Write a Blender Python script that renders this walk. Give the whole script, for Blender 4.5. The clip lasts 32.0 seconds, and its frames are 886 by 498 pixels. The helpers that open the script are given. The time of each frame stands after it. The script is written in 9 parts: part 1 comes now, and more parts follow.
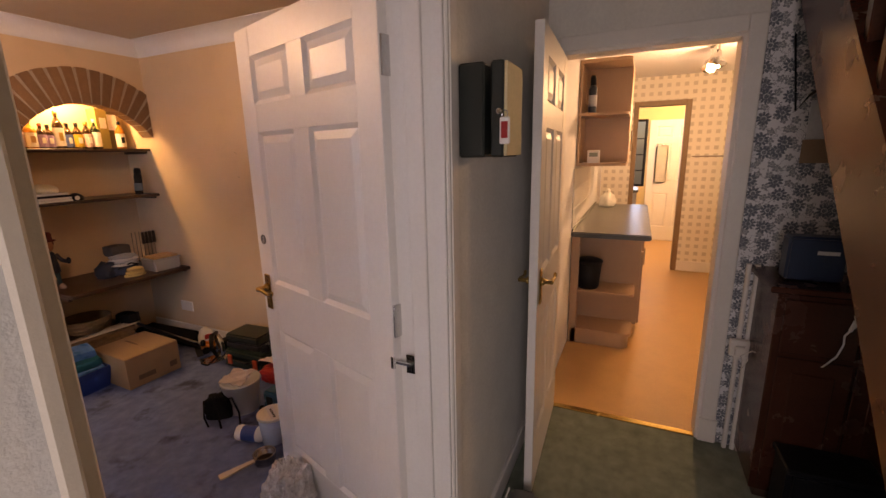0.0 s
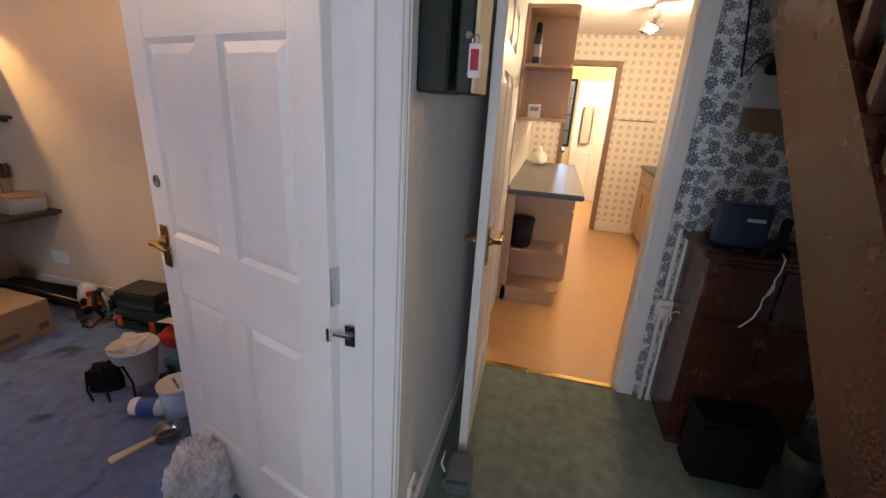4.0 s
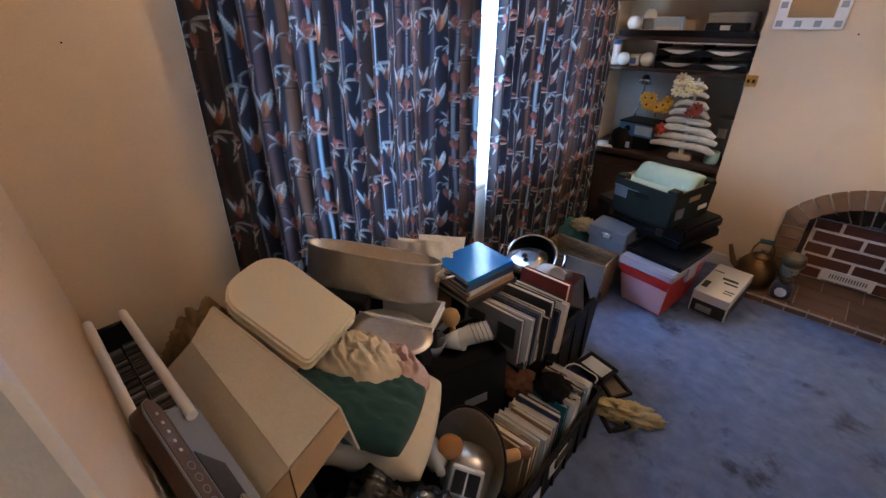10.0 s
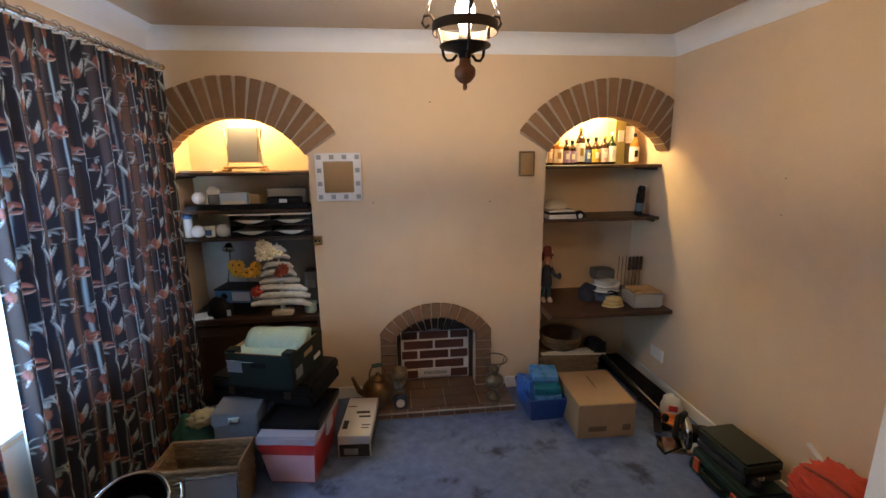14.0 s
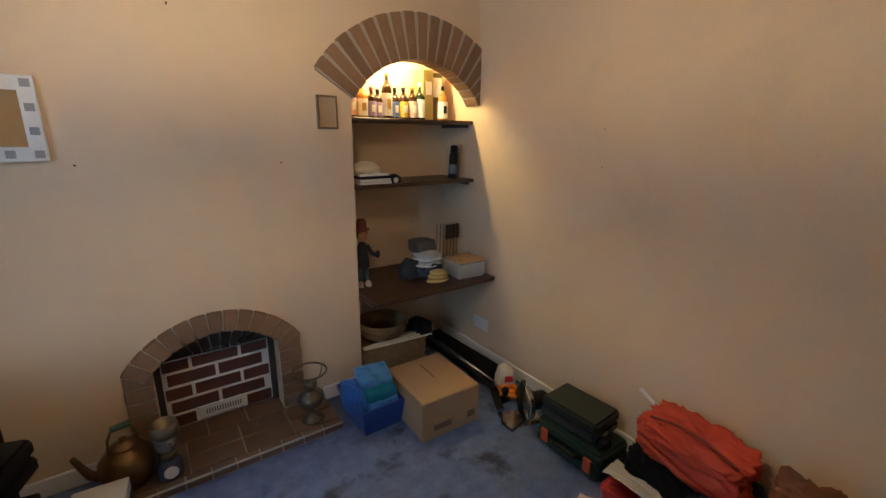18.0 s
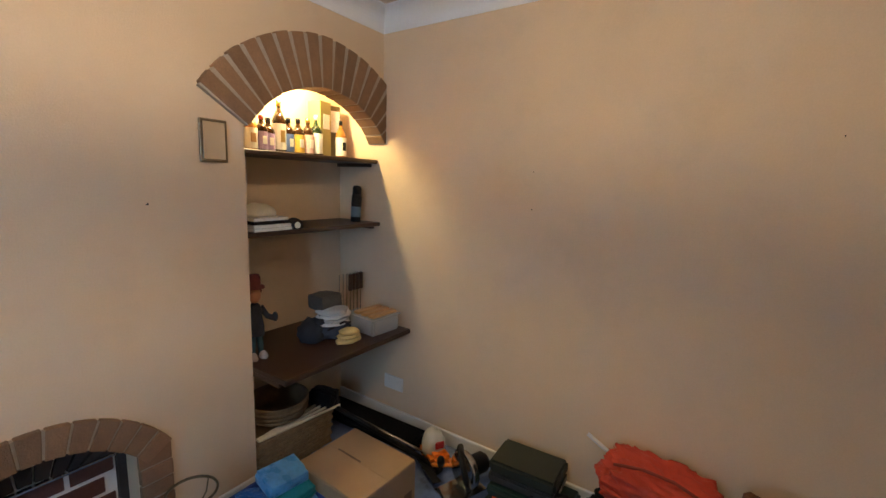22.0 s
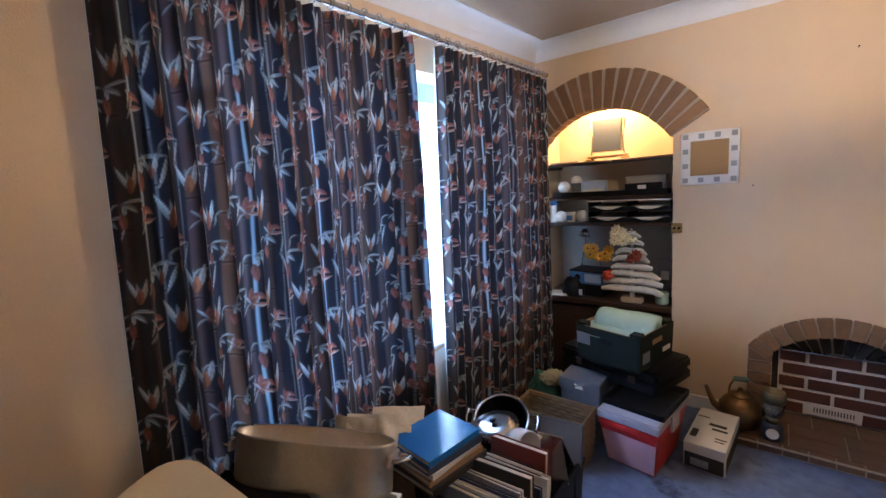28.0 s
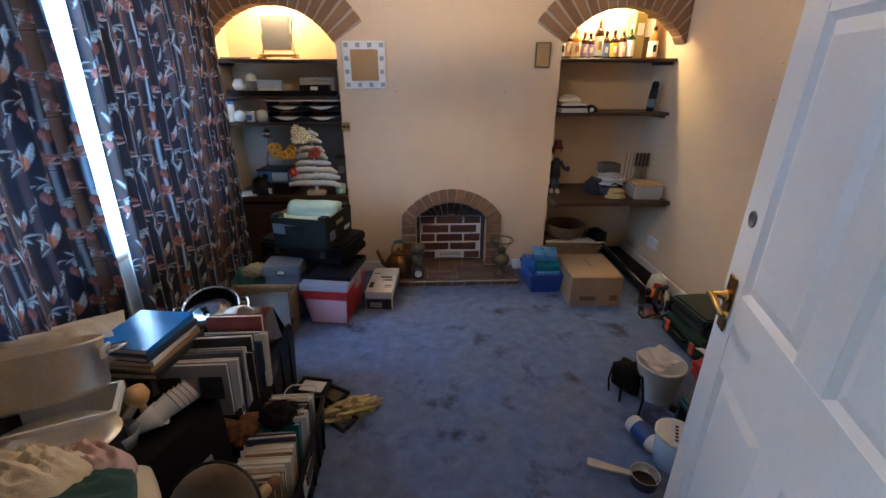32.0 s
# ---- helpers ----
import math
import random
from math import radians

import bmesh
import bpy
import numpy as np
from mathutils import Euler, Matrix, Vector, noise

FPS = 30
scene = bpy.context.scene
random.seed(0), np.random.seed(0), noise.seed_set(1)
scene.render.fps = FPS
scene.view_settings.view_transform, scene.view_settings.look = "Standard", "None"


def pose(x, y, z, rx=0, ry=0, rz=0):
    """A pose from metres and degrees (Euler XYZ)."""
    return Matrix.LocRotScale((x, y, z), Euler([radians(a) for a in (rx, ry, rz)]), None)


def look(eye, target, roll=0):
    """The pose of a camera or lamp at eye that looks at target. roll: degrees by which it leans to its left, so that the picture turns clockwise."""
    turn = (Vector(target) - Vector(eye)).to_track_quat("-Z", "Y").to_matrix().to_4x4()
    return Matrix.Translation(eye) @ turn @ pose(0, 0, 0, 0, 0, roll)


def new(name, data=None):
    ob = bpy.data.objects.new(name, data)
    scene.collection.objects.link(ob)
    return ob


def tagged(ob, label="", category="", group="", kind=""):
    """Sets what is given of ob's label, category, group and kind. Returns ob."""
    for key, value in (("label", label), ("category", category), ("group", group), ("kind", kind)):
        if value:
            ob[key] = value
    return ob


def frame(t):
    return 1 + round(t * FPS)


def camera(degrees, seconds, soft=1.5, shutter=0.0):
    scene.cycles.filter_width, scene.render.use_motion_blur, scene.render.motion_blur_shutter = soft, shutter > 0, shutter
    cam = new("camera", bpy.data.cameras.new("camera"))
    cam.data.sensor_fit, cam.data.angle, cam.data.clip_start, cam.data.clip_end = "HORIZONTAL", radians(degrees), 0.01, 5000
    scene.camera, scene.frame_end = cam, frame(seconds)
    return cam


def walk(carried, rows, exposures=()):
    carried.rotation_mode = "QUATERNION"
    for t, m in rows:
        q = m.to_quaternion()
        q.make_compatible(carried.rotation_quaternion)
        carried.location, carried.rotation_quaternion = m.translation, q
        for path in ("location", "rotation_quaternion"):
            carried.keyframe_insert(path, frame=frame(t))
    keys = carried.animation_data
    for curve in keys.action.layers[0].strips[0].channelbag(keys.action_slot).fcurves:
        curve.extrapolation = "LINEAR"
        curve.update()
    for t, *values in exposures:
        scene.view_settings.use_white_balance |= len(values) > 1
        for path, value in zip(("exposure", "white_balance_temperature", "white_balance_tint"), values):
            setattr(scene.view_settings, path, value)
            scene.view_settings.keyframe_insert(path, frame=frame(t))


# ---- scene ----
PATH = [
    (0, (-0.681, -3.643, 1.513), (1.094, -2.832, 1.074), -1.2),
    (0.5, (-0.694, -3.602, 1.495), (1.209, -3.196, 1.032), -1.1),
    (1, (-0.706, -3.561, 1.478), (1.221, -3.472, 0.949), 0.3),
    (1.5, (-0.696, -3.564, 1.475), (1.220, -3.564, 0.899), 1.1),
    (2, (-0.685, -3.568, 1.472), (1.221, -3.571, 0.866), 1.4),
    (2.5, (-0.650, -3.552, 1.473), (1.250, -3.504, 0.851), 2.5),
    (4.5, (-0.512, -3.490, 1.477), (1.262, -2.838, 0.823), 3.4),
    (5, (-0.477, -3.474, 1.478), (1.151, -2.525, 0.808), 3.1),
    (5.5, (-0.397, -3.471, 1.488), (0.830, -2.047, 0.806), 0.8),
    (6, (-0.318, -3.469, 1.498), (0.388, -1.726, 0.817), -2.9),
    (6.5, (-0.285, -3.362, 1.510), (0.204, -1.554, 0.810), -3.1),
    (7, (-0.284, -3.218, 1.503), (0.098, -1.424, 0.707), 0.7),
    (7.5, (-0.252, -3.111, 1.538), (-0.105, -1.374, 0.557), 4.9),
    (8, (-0.170, -3.075, 1.523), (-0.521, -1.426, 0.447), 0.8),
    (8.5, (-0.241, -3.025, 1.508), (-0.911, -1.480, 0.428), -1.7),
    (9, (-0.265, -2.985, 1.522), (-1.139, -1.544, 0.445), -0.9),
    (9.5, (-0.228, -2.999, 1.578), (-1.389, -1.729, 0.558), -2.8),
    (10, (-0.272, -2.989, 1.561), (-1.485, -1.753, 0.561), -1.8),
    (10.5, (-0.262, -2.951, 1.623), (-1.447, -1.579, 0.778), -2.6),
    (11, (-0.239, -2.914, 1.676), (-1.227, -1.289, 1.057), -1.0),
    (11.5, (-0.243, -2.891, 1.691), (-1.056, -1.141, 1.164), -1.0),
    (12, (-0.254, -2.887, 1.656), (-0.913, -1.060, 1.178), -0.8),
    (12.5, (-0.246, -2.867, 1.665), (-0.585, -0.947, 1.220), -2.5),
    (13, (-0.272, -2.835, 1.658), (-0.435, -0.889, 1.226), -1.5),
    (13.5, (-0.269, -2.831, 1.670), (-0.266, -0.876, 1.247), -1.1),
    (14, (-0.239, -2.795, 1.665), (-0.034, -0.851, 1.243), -0.7),
    (14.5, (-0.200, -2.792, 1.648), (0.142, -0.870, 1.212), -0.3),
    (16.5, (-0.050, -2.564, 1.566), (0.460, -0.680, 1.131), 4.4),
    (17, (-0.134, -2.433, 1.534), (0.507, -0.586, 1.115), 4.0),
    (17.5, (-0.161, -2.301, 1.525), (0.713, -0.551, 1.109), 0.8),
    (18, (-0.197, -2.180, 1.513), (0.922, -0.605, 0.994), 0.7),
    (18.5, (-0.161, -2.068, 1.508), (1.068, -0.620, 0.883), -0.4),
    (19, (-0.077, -1.950, 1.507), (1.376, -0.763, 0.814), -1.8),
    (19.5, (-0.052, -1.865, 1.489), (1.613, -1.053, 0.735), -2.6),
    (20, (-0.125, -1.779, 1.476), (1.693, -1.454, 0.709), -1.2),
    (20.5, (-0.198, -1.689, 1.457), (1.657, -1.732, 0.710), 1.9),
    (21, (-0.203, -1.667, 1.463), (1.635, -1.693, 0.674), 3.5),
    (21.5, (-0.246, -1.683, 1.481), (1.606, -1.236, 0.871), 2.9),
    (22, (-0.283, -1.722, 1.489), (1.354, -0.617, 1.176), 2.0),
    (22.5, (-0.265, -1.941, 1.486), (0.599, -0.164, 1.177), -1.8),
    (23, (-0.225, -2.213, 1.477), (-0.043, -0.244, 1.176), -3.1),
    (23.5, (-0.233, -2.425, 1.528), (-0.225, -0.456, 1.180), -0.8),
    (24, (-0.232, -2.504, 1.569), (-0.216, -0.556, 1.116), 0.6),
    (24.5, (-0.253, -2.586, 1.572), (-0.197, -0.665, 1.020), -0.1),
    (26.5, (-0.159, -3.022, 1.603), (-0.614, -1.200, 0.915), -1.1),
    (27, (-0.192, -3.052, 1.597), (-1.046, -1.301, 1.144), -4.6),
    (27.5, (-0.197, -2.952, 1.532), (-1.302, -1.321, 1.185), -4.8),
    (28, (-0.282, -2.889, 1.537), (-1.519, -1.349, 1.221), -4.5),
    (28.5, (-0.255, -2.783, 1.486), (-1.492, -1.240, 1.185), -3.6),
    (29, (-0.213, -2.737, 1.540), (-0.823, -0.880, 1.117), -4.3),
    (29.5, (-0.201, -2.757, 1.538), (-0.360, -0.819, 1.072), -1.8),
    (30, (-0.206, -2.804, 1.567), (-0.229, -0.867, 1.070), -0.9),
    (30.5, (-0.230, -2.815, 1.504), (-0.172, -0.925, 0.853), -0.7),
    (31, (-0.202, -2.886, 1.491), (-0.096, -1.023, 0.770), -0.7),
    (31.5, (-0.174, -3.050, 1.486), (-0.087, -1.187, 0.763), 0.3),
    (32, (-0.206, -3.184, 1.500), (-0.125, -1.338, 0.735), 0.1),
]
cam = camera(92.5, 32.0)
walk(cam, [(t, look(e, g, r)) for t, e, g, r in PATH], exposures=[
    (0, -0.45, 9600, 40), (0.5, -0.22, 7600, 26), (1, -0.16, 6800, 24), (2, -0.04, 6800, 23), (4.5, -0.02, 6700, 22), (6, -0.12, 7350, 28), (7, -0.04, 8200, 22), (8, 0.24, 7200, 16),
    (9, 0.36, 6400, 17), (10, 0.20, 6050, 14), (11, 0.05, 5900, 10), (12, -0.04, 6000, 11), (13, -0.15, 6300, 10), (14, -0.22, 6600, 9), (14.5, -0.24, 6600, 8), (17, -0.25, 6200, 5), (18, -0.28, 6200, 4),
    (19, -0.12, 6150, 4), (21, -0.15, 6350, 6), (22, -0.10, 6000, 4), (23, -0.14, 5950, 5), (24, -0.34, 5850, 8), (26.5, -0.08, 6100, 12), (28, 0.0, 6000, 13), (30, -0.15, 6100, 13), (31, -0.28, 6200, 11), (32, -0.05, 5700, 8)])

# ---- world and lights ----
world = bpy.data.worlds.new("world")
scene.world = world
world.use_nodes = True
_wn = world.node_tree.nodes
_sky = _wn.new("ShaderNodeTexSky")
_sky.sky_type = 'NISHITA'
_sky.sun_disc = False
_sky.sun_elevation = radians(28)
_sky.sun_rotation = radians(200)
world.node_tree.links.new(_sky.outputs[0], _wn["Background"].inputs[0])
_wn["Background"].inputs[1].default_value = 0.10


def lamp(name, kind, where, energy, color, size=0.05, target=None, size_y=None):
    d = bpy.data.lights.new(name, kind)
    d.energy, d.color = energy, color
    if kind == 'AREA':
        d.size = size
        if size_y:
            d.shape, d.size_y = 'RECTANGLE', size_y
    elif kind in ('POINT', 'SPOT'):
        d.shadow_soft_size = size
    else:
        d.angle = size
    ob = new(name, d)
    ob.matrix_world = look(where, target, 0) if target else Matrix.Translation(where)
    return ob


DAY = (0.42, 0.66, 1.0)
lamp("sun", 'SUN', (-4, -2, 6), 0.8, (0.95, 0.97, 1.0), radians(12), (0, -1.5, 0))
lamp("window_daylight", 'AREA', (-1.915, -1.30, 1.345), 560, DAY, 2.0, (0, -1.30, 1.30), 1.20)
lamp("ceiling_bulb_light", 'POINT', (0.0, -1.30, 2.135), 37, (1.0, 0.75, 0.48), 0.022)
lamp("alcove_light_left", 'POINT', (-1.23, 0.150, 2.020), 30, (1.0, 0.70, 0.32), 0.03)
lamp("alcove_light_right", 'POINT', (1.13, 0.190, 2.010), 34, (1.0, 0.77, 0.36), 0.03)
lamp("kitchen_spot_light", 'POINT', (3.5, -4.12, 2.02), 74, (1.0, 0.74, 0.42), 0.05)
lamp("front_door_daylight", 'AREA', (-1.86, -3.92, 1.05), 24, (0.72, 0.86, 1.0), 0.8, (1.0, -3.60, 0.8), 1.45)
lamp("back_room_light", 'POINT', (6.35, -4.35, 2.05), 80, (1.0, 0.76, 0.42), 0.06)
lamp("back_door_daylight", 'AREA', (7.2, -3.3, 1.4), 20, DAY, 0.9, (5.5, -3.7, 1.3), 1.2)


# ---- materials ----
def node(nt, kind, **kw):
    n = nt.nodes.new(kind)
    for k, v in kw.items():
        n.inputs[k].default_value = v
    return n


MATS = {}


def mat(name, color, rough=0.6, metal=0.0, var=0.12, scale=8.0, bump=0.1, fine=120.0, stain=0.0, stain_col=None,
        alpha=1.0, trans=0.0, emit=0.0, spec=0.5, rnd=0.0, sheen=0.0, stain_scale=2.3, stain_edge=(0.56, 0.70)):
    """A surface with variation at two scales: large soft patches and fine grain, with relief."""
    if name in MATS:
        return MATS[name]
    m = bpy.data.materials.new(name)
    m.use_nodes = True
    nt = m.node_tree
    b = nt.nodes["Principled BSDF"]
    tc = node(nt, "ShaderNodeTexCoord")
    n1 = node(nt, "ShaderNodeTexNoise", Scale=scale, Detail=4.0, Roughness=0.6)
    n2 = node(nt, "ShaderNodeTexNoise", Scale=fine, Detail=3.0, Roughness=0.7)
    for n in (n1, n2):
        nt.links.new(tc.outputs["Object"], n.inputs["Vector"])
    add = node(nt, "ShaderNodeMath")
    add.operation = 'ADD'
    nt.links.new(n1.outputs["Fac"], add.inputs[0])
    nt.links.new(n2.outputs["Fac"], add.inputs[1])
    mr = node(nt, "ShaderNodeMapRange")
    mr.inputs["From Min"].default_value, mr.inputs["From Max"].default_value = 0.6, 1.4
    mr.inputs["To Min"].default_value, mr.inputs["To Max"].default_value = 1 - var, 1 + var
    nt.links.new(add.outputs[0], mr.inputs["Value"])
    mul = node(nt, "ShaderNodeMix")
    mul.data_type, mul.blend_type = 'RGBA', 'MULTIPLY'
    mul.inputs[0].default_value = 1.0
    mul.inputs[6].default_value = (*color, 1)
    nt.links.new(mr.outputs[0], mul.inputs[7])
    col = mul.outputs[2]
    if rnd:
        oi = node(nt, "ShaderNodeObjectInfo")
        hs = node(nt, "ShaderNodeHueSaturation")
        r2 = node(nt, "ShaderNodeMapRange")
        r2.inputs["To Min"].default_value, r2.inputs["To Max"].default_value = 1 - rnd, 1 + rnd
        nt.links.new(oi.outputs["Random"], r2.inputs["Value"])
        nt.links.new(r2.outputs[0], hs.inputs["Value"])
        nt.links.new(col, hs.inputs["Color"])
        col = hs.outputs[0]
    if stain:
        n3 = node(nt, "ShaderNodeTexNoise", Scale=stain_scale, Detail=5.0, Roughness=0.65)
        nt.links.new(tc.outputs["Object"], n3.inputs["Vector"])
        r3 = node(nt, "ShaderNodeMapRange")
        r3.inputs["From Min"].default_value, r3.inputs["From Max"].default_value = stain_edge
        r3.inputs["To Max"].default_value = stain
        nt.links.new(n3.outputs["Fac"], r3.inputs["Value"])
        mx = node(nt, "ShaderNodeMix")
        mx.data_type = 'RGBA'
        mx.inputs[7].default_value = (*(stain_col or [c * 0.4 for c in color]), 1)
        nt.links.new(r3.outputs[0], mx.inputs[0])
        nt.links.new(col, mx.inputs[6])
        col = mx.outputs[2]
    nt.links.new(col, b.inputs["Base Color"])
    rr = node(nt, "ShaderNodeMapRange")
    rr.inputs["To Min"].default_value, rr.inputs["To Max"].default_value = max(0.02, rough - 0.08), min(1, rough + 0.08)
    nt.links.new(n1.outputs["Fac"], rr.inputs["Value"])
    nt.links.new(rr.outputs[0], b.inputs["Roughness"])
    b.inputs["Metallic"].default_value = metal
    b.inputs["Specular IOR Level"].default_value = spec
    if sheen:
        b.inputs["Sheen Weight"].default_value = sheen
    if trans:
        b.inputs["Transmission Weight"].default_value = trans
    if alpha < 1:
        b.inputs["Alpha"].default_value = alpha
    if emit:
        b.inputs["Emission Color"].default_value = (*color, 1)
        b.inputs["Emission Strength"].default_value = emit
    if bump:
        bp = node(nt, "ShaderNodeBump", Strength=min(1.0, bump), Distance=0.004)
        nt.links.new(add.outputs[0], bp.inputs["Height"])
        nt.links.new(bp.outputs[0], b.inputs["Normal"])
    MATS[name] = m
    return m


WALL = mat("peach_wall_paint", (0.66, 0.495, 0.334), 0.75, var=0.06, scale=3, bump=0.3, fine=160, stain=0.10)
CEIL = mat("ceiling_paint", (0.54, 0.43, 0.32), 0.85, var=0.07, scale=5, bump=0.5, fine=60)
WHITE = mat("white_gloss_paint", (0.74, 0.72, 0.70), 0.38, var=0.05, scale=5, bump=0.08, fine=90)
COVE = mat("coving_paint", (0.74, 0.75, 0.78), 0.7, var=0.04, bump=0.08)
CARPET = mat("blue_carpet", (0.152, 0.206, 0.372), 0.95, var=0.42, scale=14, bump=1.0, fine=420, stain=0.85, stain_col=(0.045, 0.052, 0.075), spec=0.1, stain_scale=3.8, stain_edge=(0.56, 0.67))
HALLCARPET = mat("green_carpet", (0.205, 0.245, 0.205), 0.95, var=0.42, scale=14, bump=1.0, fine=400, stain=0.2, spec=0.1)
VINYL = mat("orange_vinyl", (0.52, 0.30, 0.13), 0.32, var=0.10, scale=6, bump=0.03)
HALLWALL = mat("hall_wall_paper", (0.71, 0.70, 0.67), 0.8, var=0.10, scale=7, bump=0.4, fine=75)
BRICK = mat("orange_brown_brick", (0.225, 0.125, 0.066), 0.85, var=0.2, scale=20, bump=0.8, fine=160, rnd=0.16)
BRICKRED = mat("dark_red_brick", (0.095, 0.032, 0.023), 0.45, var=0.2, scale=25, bump=0.4, rnd=0.15)
MORTAR = mat("mortar", (0.37, 0.30, 0.24), 0.95, var=0.15, bump=0.7, scale=30)
MORTARW = mat("white_mortar", (0.78, 0.75, 0.70), 0.9, var=0.1, bump=0.5)
SOOT = mat("sooty_brick", (0.035, 0.025, 0.022), 0.8, var=0.3, bump=0.5)
TILE = mat("quarry_tile", (0.135, 0.076, 0.046), 0.45, var=0.2, scale=15, bump=0.2, rnd=0.15)
DARKWOOD = mat("dark_stained_wood", (0.042, 0.020, 0.012), 0.42, var=0.3, scale=6, bump=0.15)
MAHOG = mat("mahogany_wood", (0.056, 0.016, 0.009), 0.26, var=0.3, scale=7, bump=0.08)
BRASS = mat("brass", (0.62, 0.42, 0.16), 0.25, 1.0, var=0.15, bump=0.05)
CHROME = mat("chrome", (0.6, 0.6, 0.6), 0.2, 1.0, var=0.1, bump=0.02)
BLACKP = mat("black_plastic", (0.007, 0.007, 0.009), 0.5, var=0.2, bump=0.1, spec=0.2)


# ---- mesh helpers ----
def part(name, bm, material, parent=None, label="", smooth=None):
    """Link a bmesh as one mesh object under a thing or part."""
    me = bpy.data.meshes.new(name)
    if smooth is not None:
        for f in bm.faces:
            f.smooth = True
        if smooth:
            for e in bm.edges:
                if len(e.link_faces) == 2 and e.calc_face_angle(0) > radians(smooth):
                    e.smooth = False
    bm.to_mesh(me)
    bm.free()
    me.materials.append(material)
    ob = new(name, me)
    if parent:
        ob.parent = parent
    if label:
        tagged(ob, label)
    return ob


def thing(name, label, category, at=None, group="", kind=""):
    """An empty at the base of a thing; its parts are built in local coordinates."""
    ob = new(name)
    ob.empty_display_size = 0.05
    if at is not None:
        ob.matrix_basis = at if isinstance(at, Matrix) else Matrix.Translation(at)
    return tagged(ob, label, category, group, kind)


def merge(a, b, m=None):
    """Add bmesh b (freed) to a, moved by m."""
    if m is not None:
        b.transform(m)
    me = bpy.data.meshes.new("tmp")
    b.to_mesh(me)
    b.free()
    a.from_mesh(me)
    bpy.data.meshes.remove(me)
    return a


def box(x0, x1, y0, y1, z0, z1, bevel=0.0, seg=1, m=None):
    bm = bmesh.new()
    bmesh.ops.create_cube(bm, size=1)
    for v in bm.verts:
        v.co = Vector(((x0 + x1) / 2 + v.co.x * (x1 - x0), (y0 + y1) / 2 + v.co.y * (y1 - y0), (z0 + z1) / 2 + v.co.z * (z1 - z0)))
    if bevel:
        bmesh.ops.bevel(bm, geom=bm.edges[:], offset=bevel, segments=seg, affect='EDGES', clamp_overlap=True)
    if m is not None:
        bm.transform(m)
    return bm


def lathe(profile, n=20, m=None):
    """A turned shape about z from (radius, height) pairs."""
    bm = bmesh.new()
    rings = []
    for r, z in profile:
        if r < 1e-5:
            rings.append([bm.verts.new((0, 0, z))])
        else:
            rings.append([bm.verts.new((r * math.cos(2 * math.pi * i / n), r * math.sin(2 * math.pi * i / n), z)) for i in range(n)])
    for a, b in zip(rings, rings[1:]):
        for i in range(n):
            j = (i + 1) % n
            vs = ([a[0]] if len(a) == 1 else [a[i], a[j]]) + ([b[0]] if len(b) == 1 else [b[j], b[i]])
            if len(vs) >= 3:
                bm.faces.new(vs)
    for ring, flip in ((rings[0], True), (rings[-1], False)):
        if len(ring) > 1:
            bm.faces.new(ring[::-1] if flip else ring)
    if m is not None:
        bm.transform(m)
    return bm


def band(r0, r1, z0, z1, n=36):
    """A flat ring about z, open in the middle."""
    bm = bmesh.new()
    rings = [[bm.verts.new((r * math.cos(2 * math.pi * i / n), r * math.sin(2 * math.pi * i / n), z)) for i in range(n)] for r, z in ((r0, z0), (r1, z0), (r1, z1), (r0, z1))]
    for a, b in zip(rings, rings[1:] + rings[:1]):
        for i in range(n):
            bm.faces.new((a[i], a[(i + 1) % n], b[(i + 1) % n], b[i]))
    bmesh.ops.recalc_face_normals(bm, faces=bm.faces[:])
    return bm


def tube(points, r, n=8, m=None, closed=False):
    """A round tube along points; r a number or one per point."""
    bm = bmesh.new()
    pts = [Vector(p) for p in points]
    rr = r if isinstance(r, (list, tuple)) else [r] * len(pts)
    rings = []
    up = Vector((0, 0, 1))
    for i, p in enumerate(pts):
        if closed:
            d = pts[(i + 1) % len(pts)] - pts[i - 1]
        else:
            d = pts[min(i + 1, len(pts) - 1)] - pts[max(i - 1, 0)]
        d.normalize()
        s = d.cross(up)
        if s.length < 0.05:
            s = d.cross(Vector((1, 0, 0)))
        s.normalize()
        u = s.cross(d)
        rings.append([bm.verts.new(p + (s * math.cos(2 * math.pi * k / n) + u * math.sin(2 * math.pi * k / n)) * rr[i]) for k in range(n)])
    pairs = list(zip(rings, rings[1:])) + ([(rings[-1], rings[0])] if closed else [])
    for a, b in pairs:
        for k in range(n):
            bm.faces.new((a[k], a[(k + 1) % n], b[(k + 1) % n], b[k]))
    if not closed:
        bm.faces.new(rings[0][::-1])
        bm.faces.new(rings[-1])
    bmesh.ops.recalc_face_normals(bm, faces=bm.faces[:])
    if m is not None:
        bm.transform(m)
    return bm


def prism(poly, d0, d1, axis='y', m=None):
    """Extrude a polygon of (a, b) pairs along an axis. axis y: (x, z); z: (x, y); x: (y, z)."""
    bm = bmesh.new()

    def pt(a, b, d):
        return {'y': (a, d, b), 'z': (a, b, d), 'x': (d, a, b)}[axis]
    lo = [bm.verts.new(pt(a, b, d0)) for a, b in poly]
    hi = [bm.verts.new(pt(a, b, d1)) for a, b in poly]
    bm.faces.new(lo)
    bm.faces.new(hi[::-1])
    for i in range(len(poly)):
        j = (i + 1) % len(poly)
        bm.faces.new((lo[i], hi[i], hi[j], lo[j]))
    bmesh.ops.recalc_face_normals(bm, faces=bm.faces[:])
    if m is not None:
        bm.transform(m)
    return bm


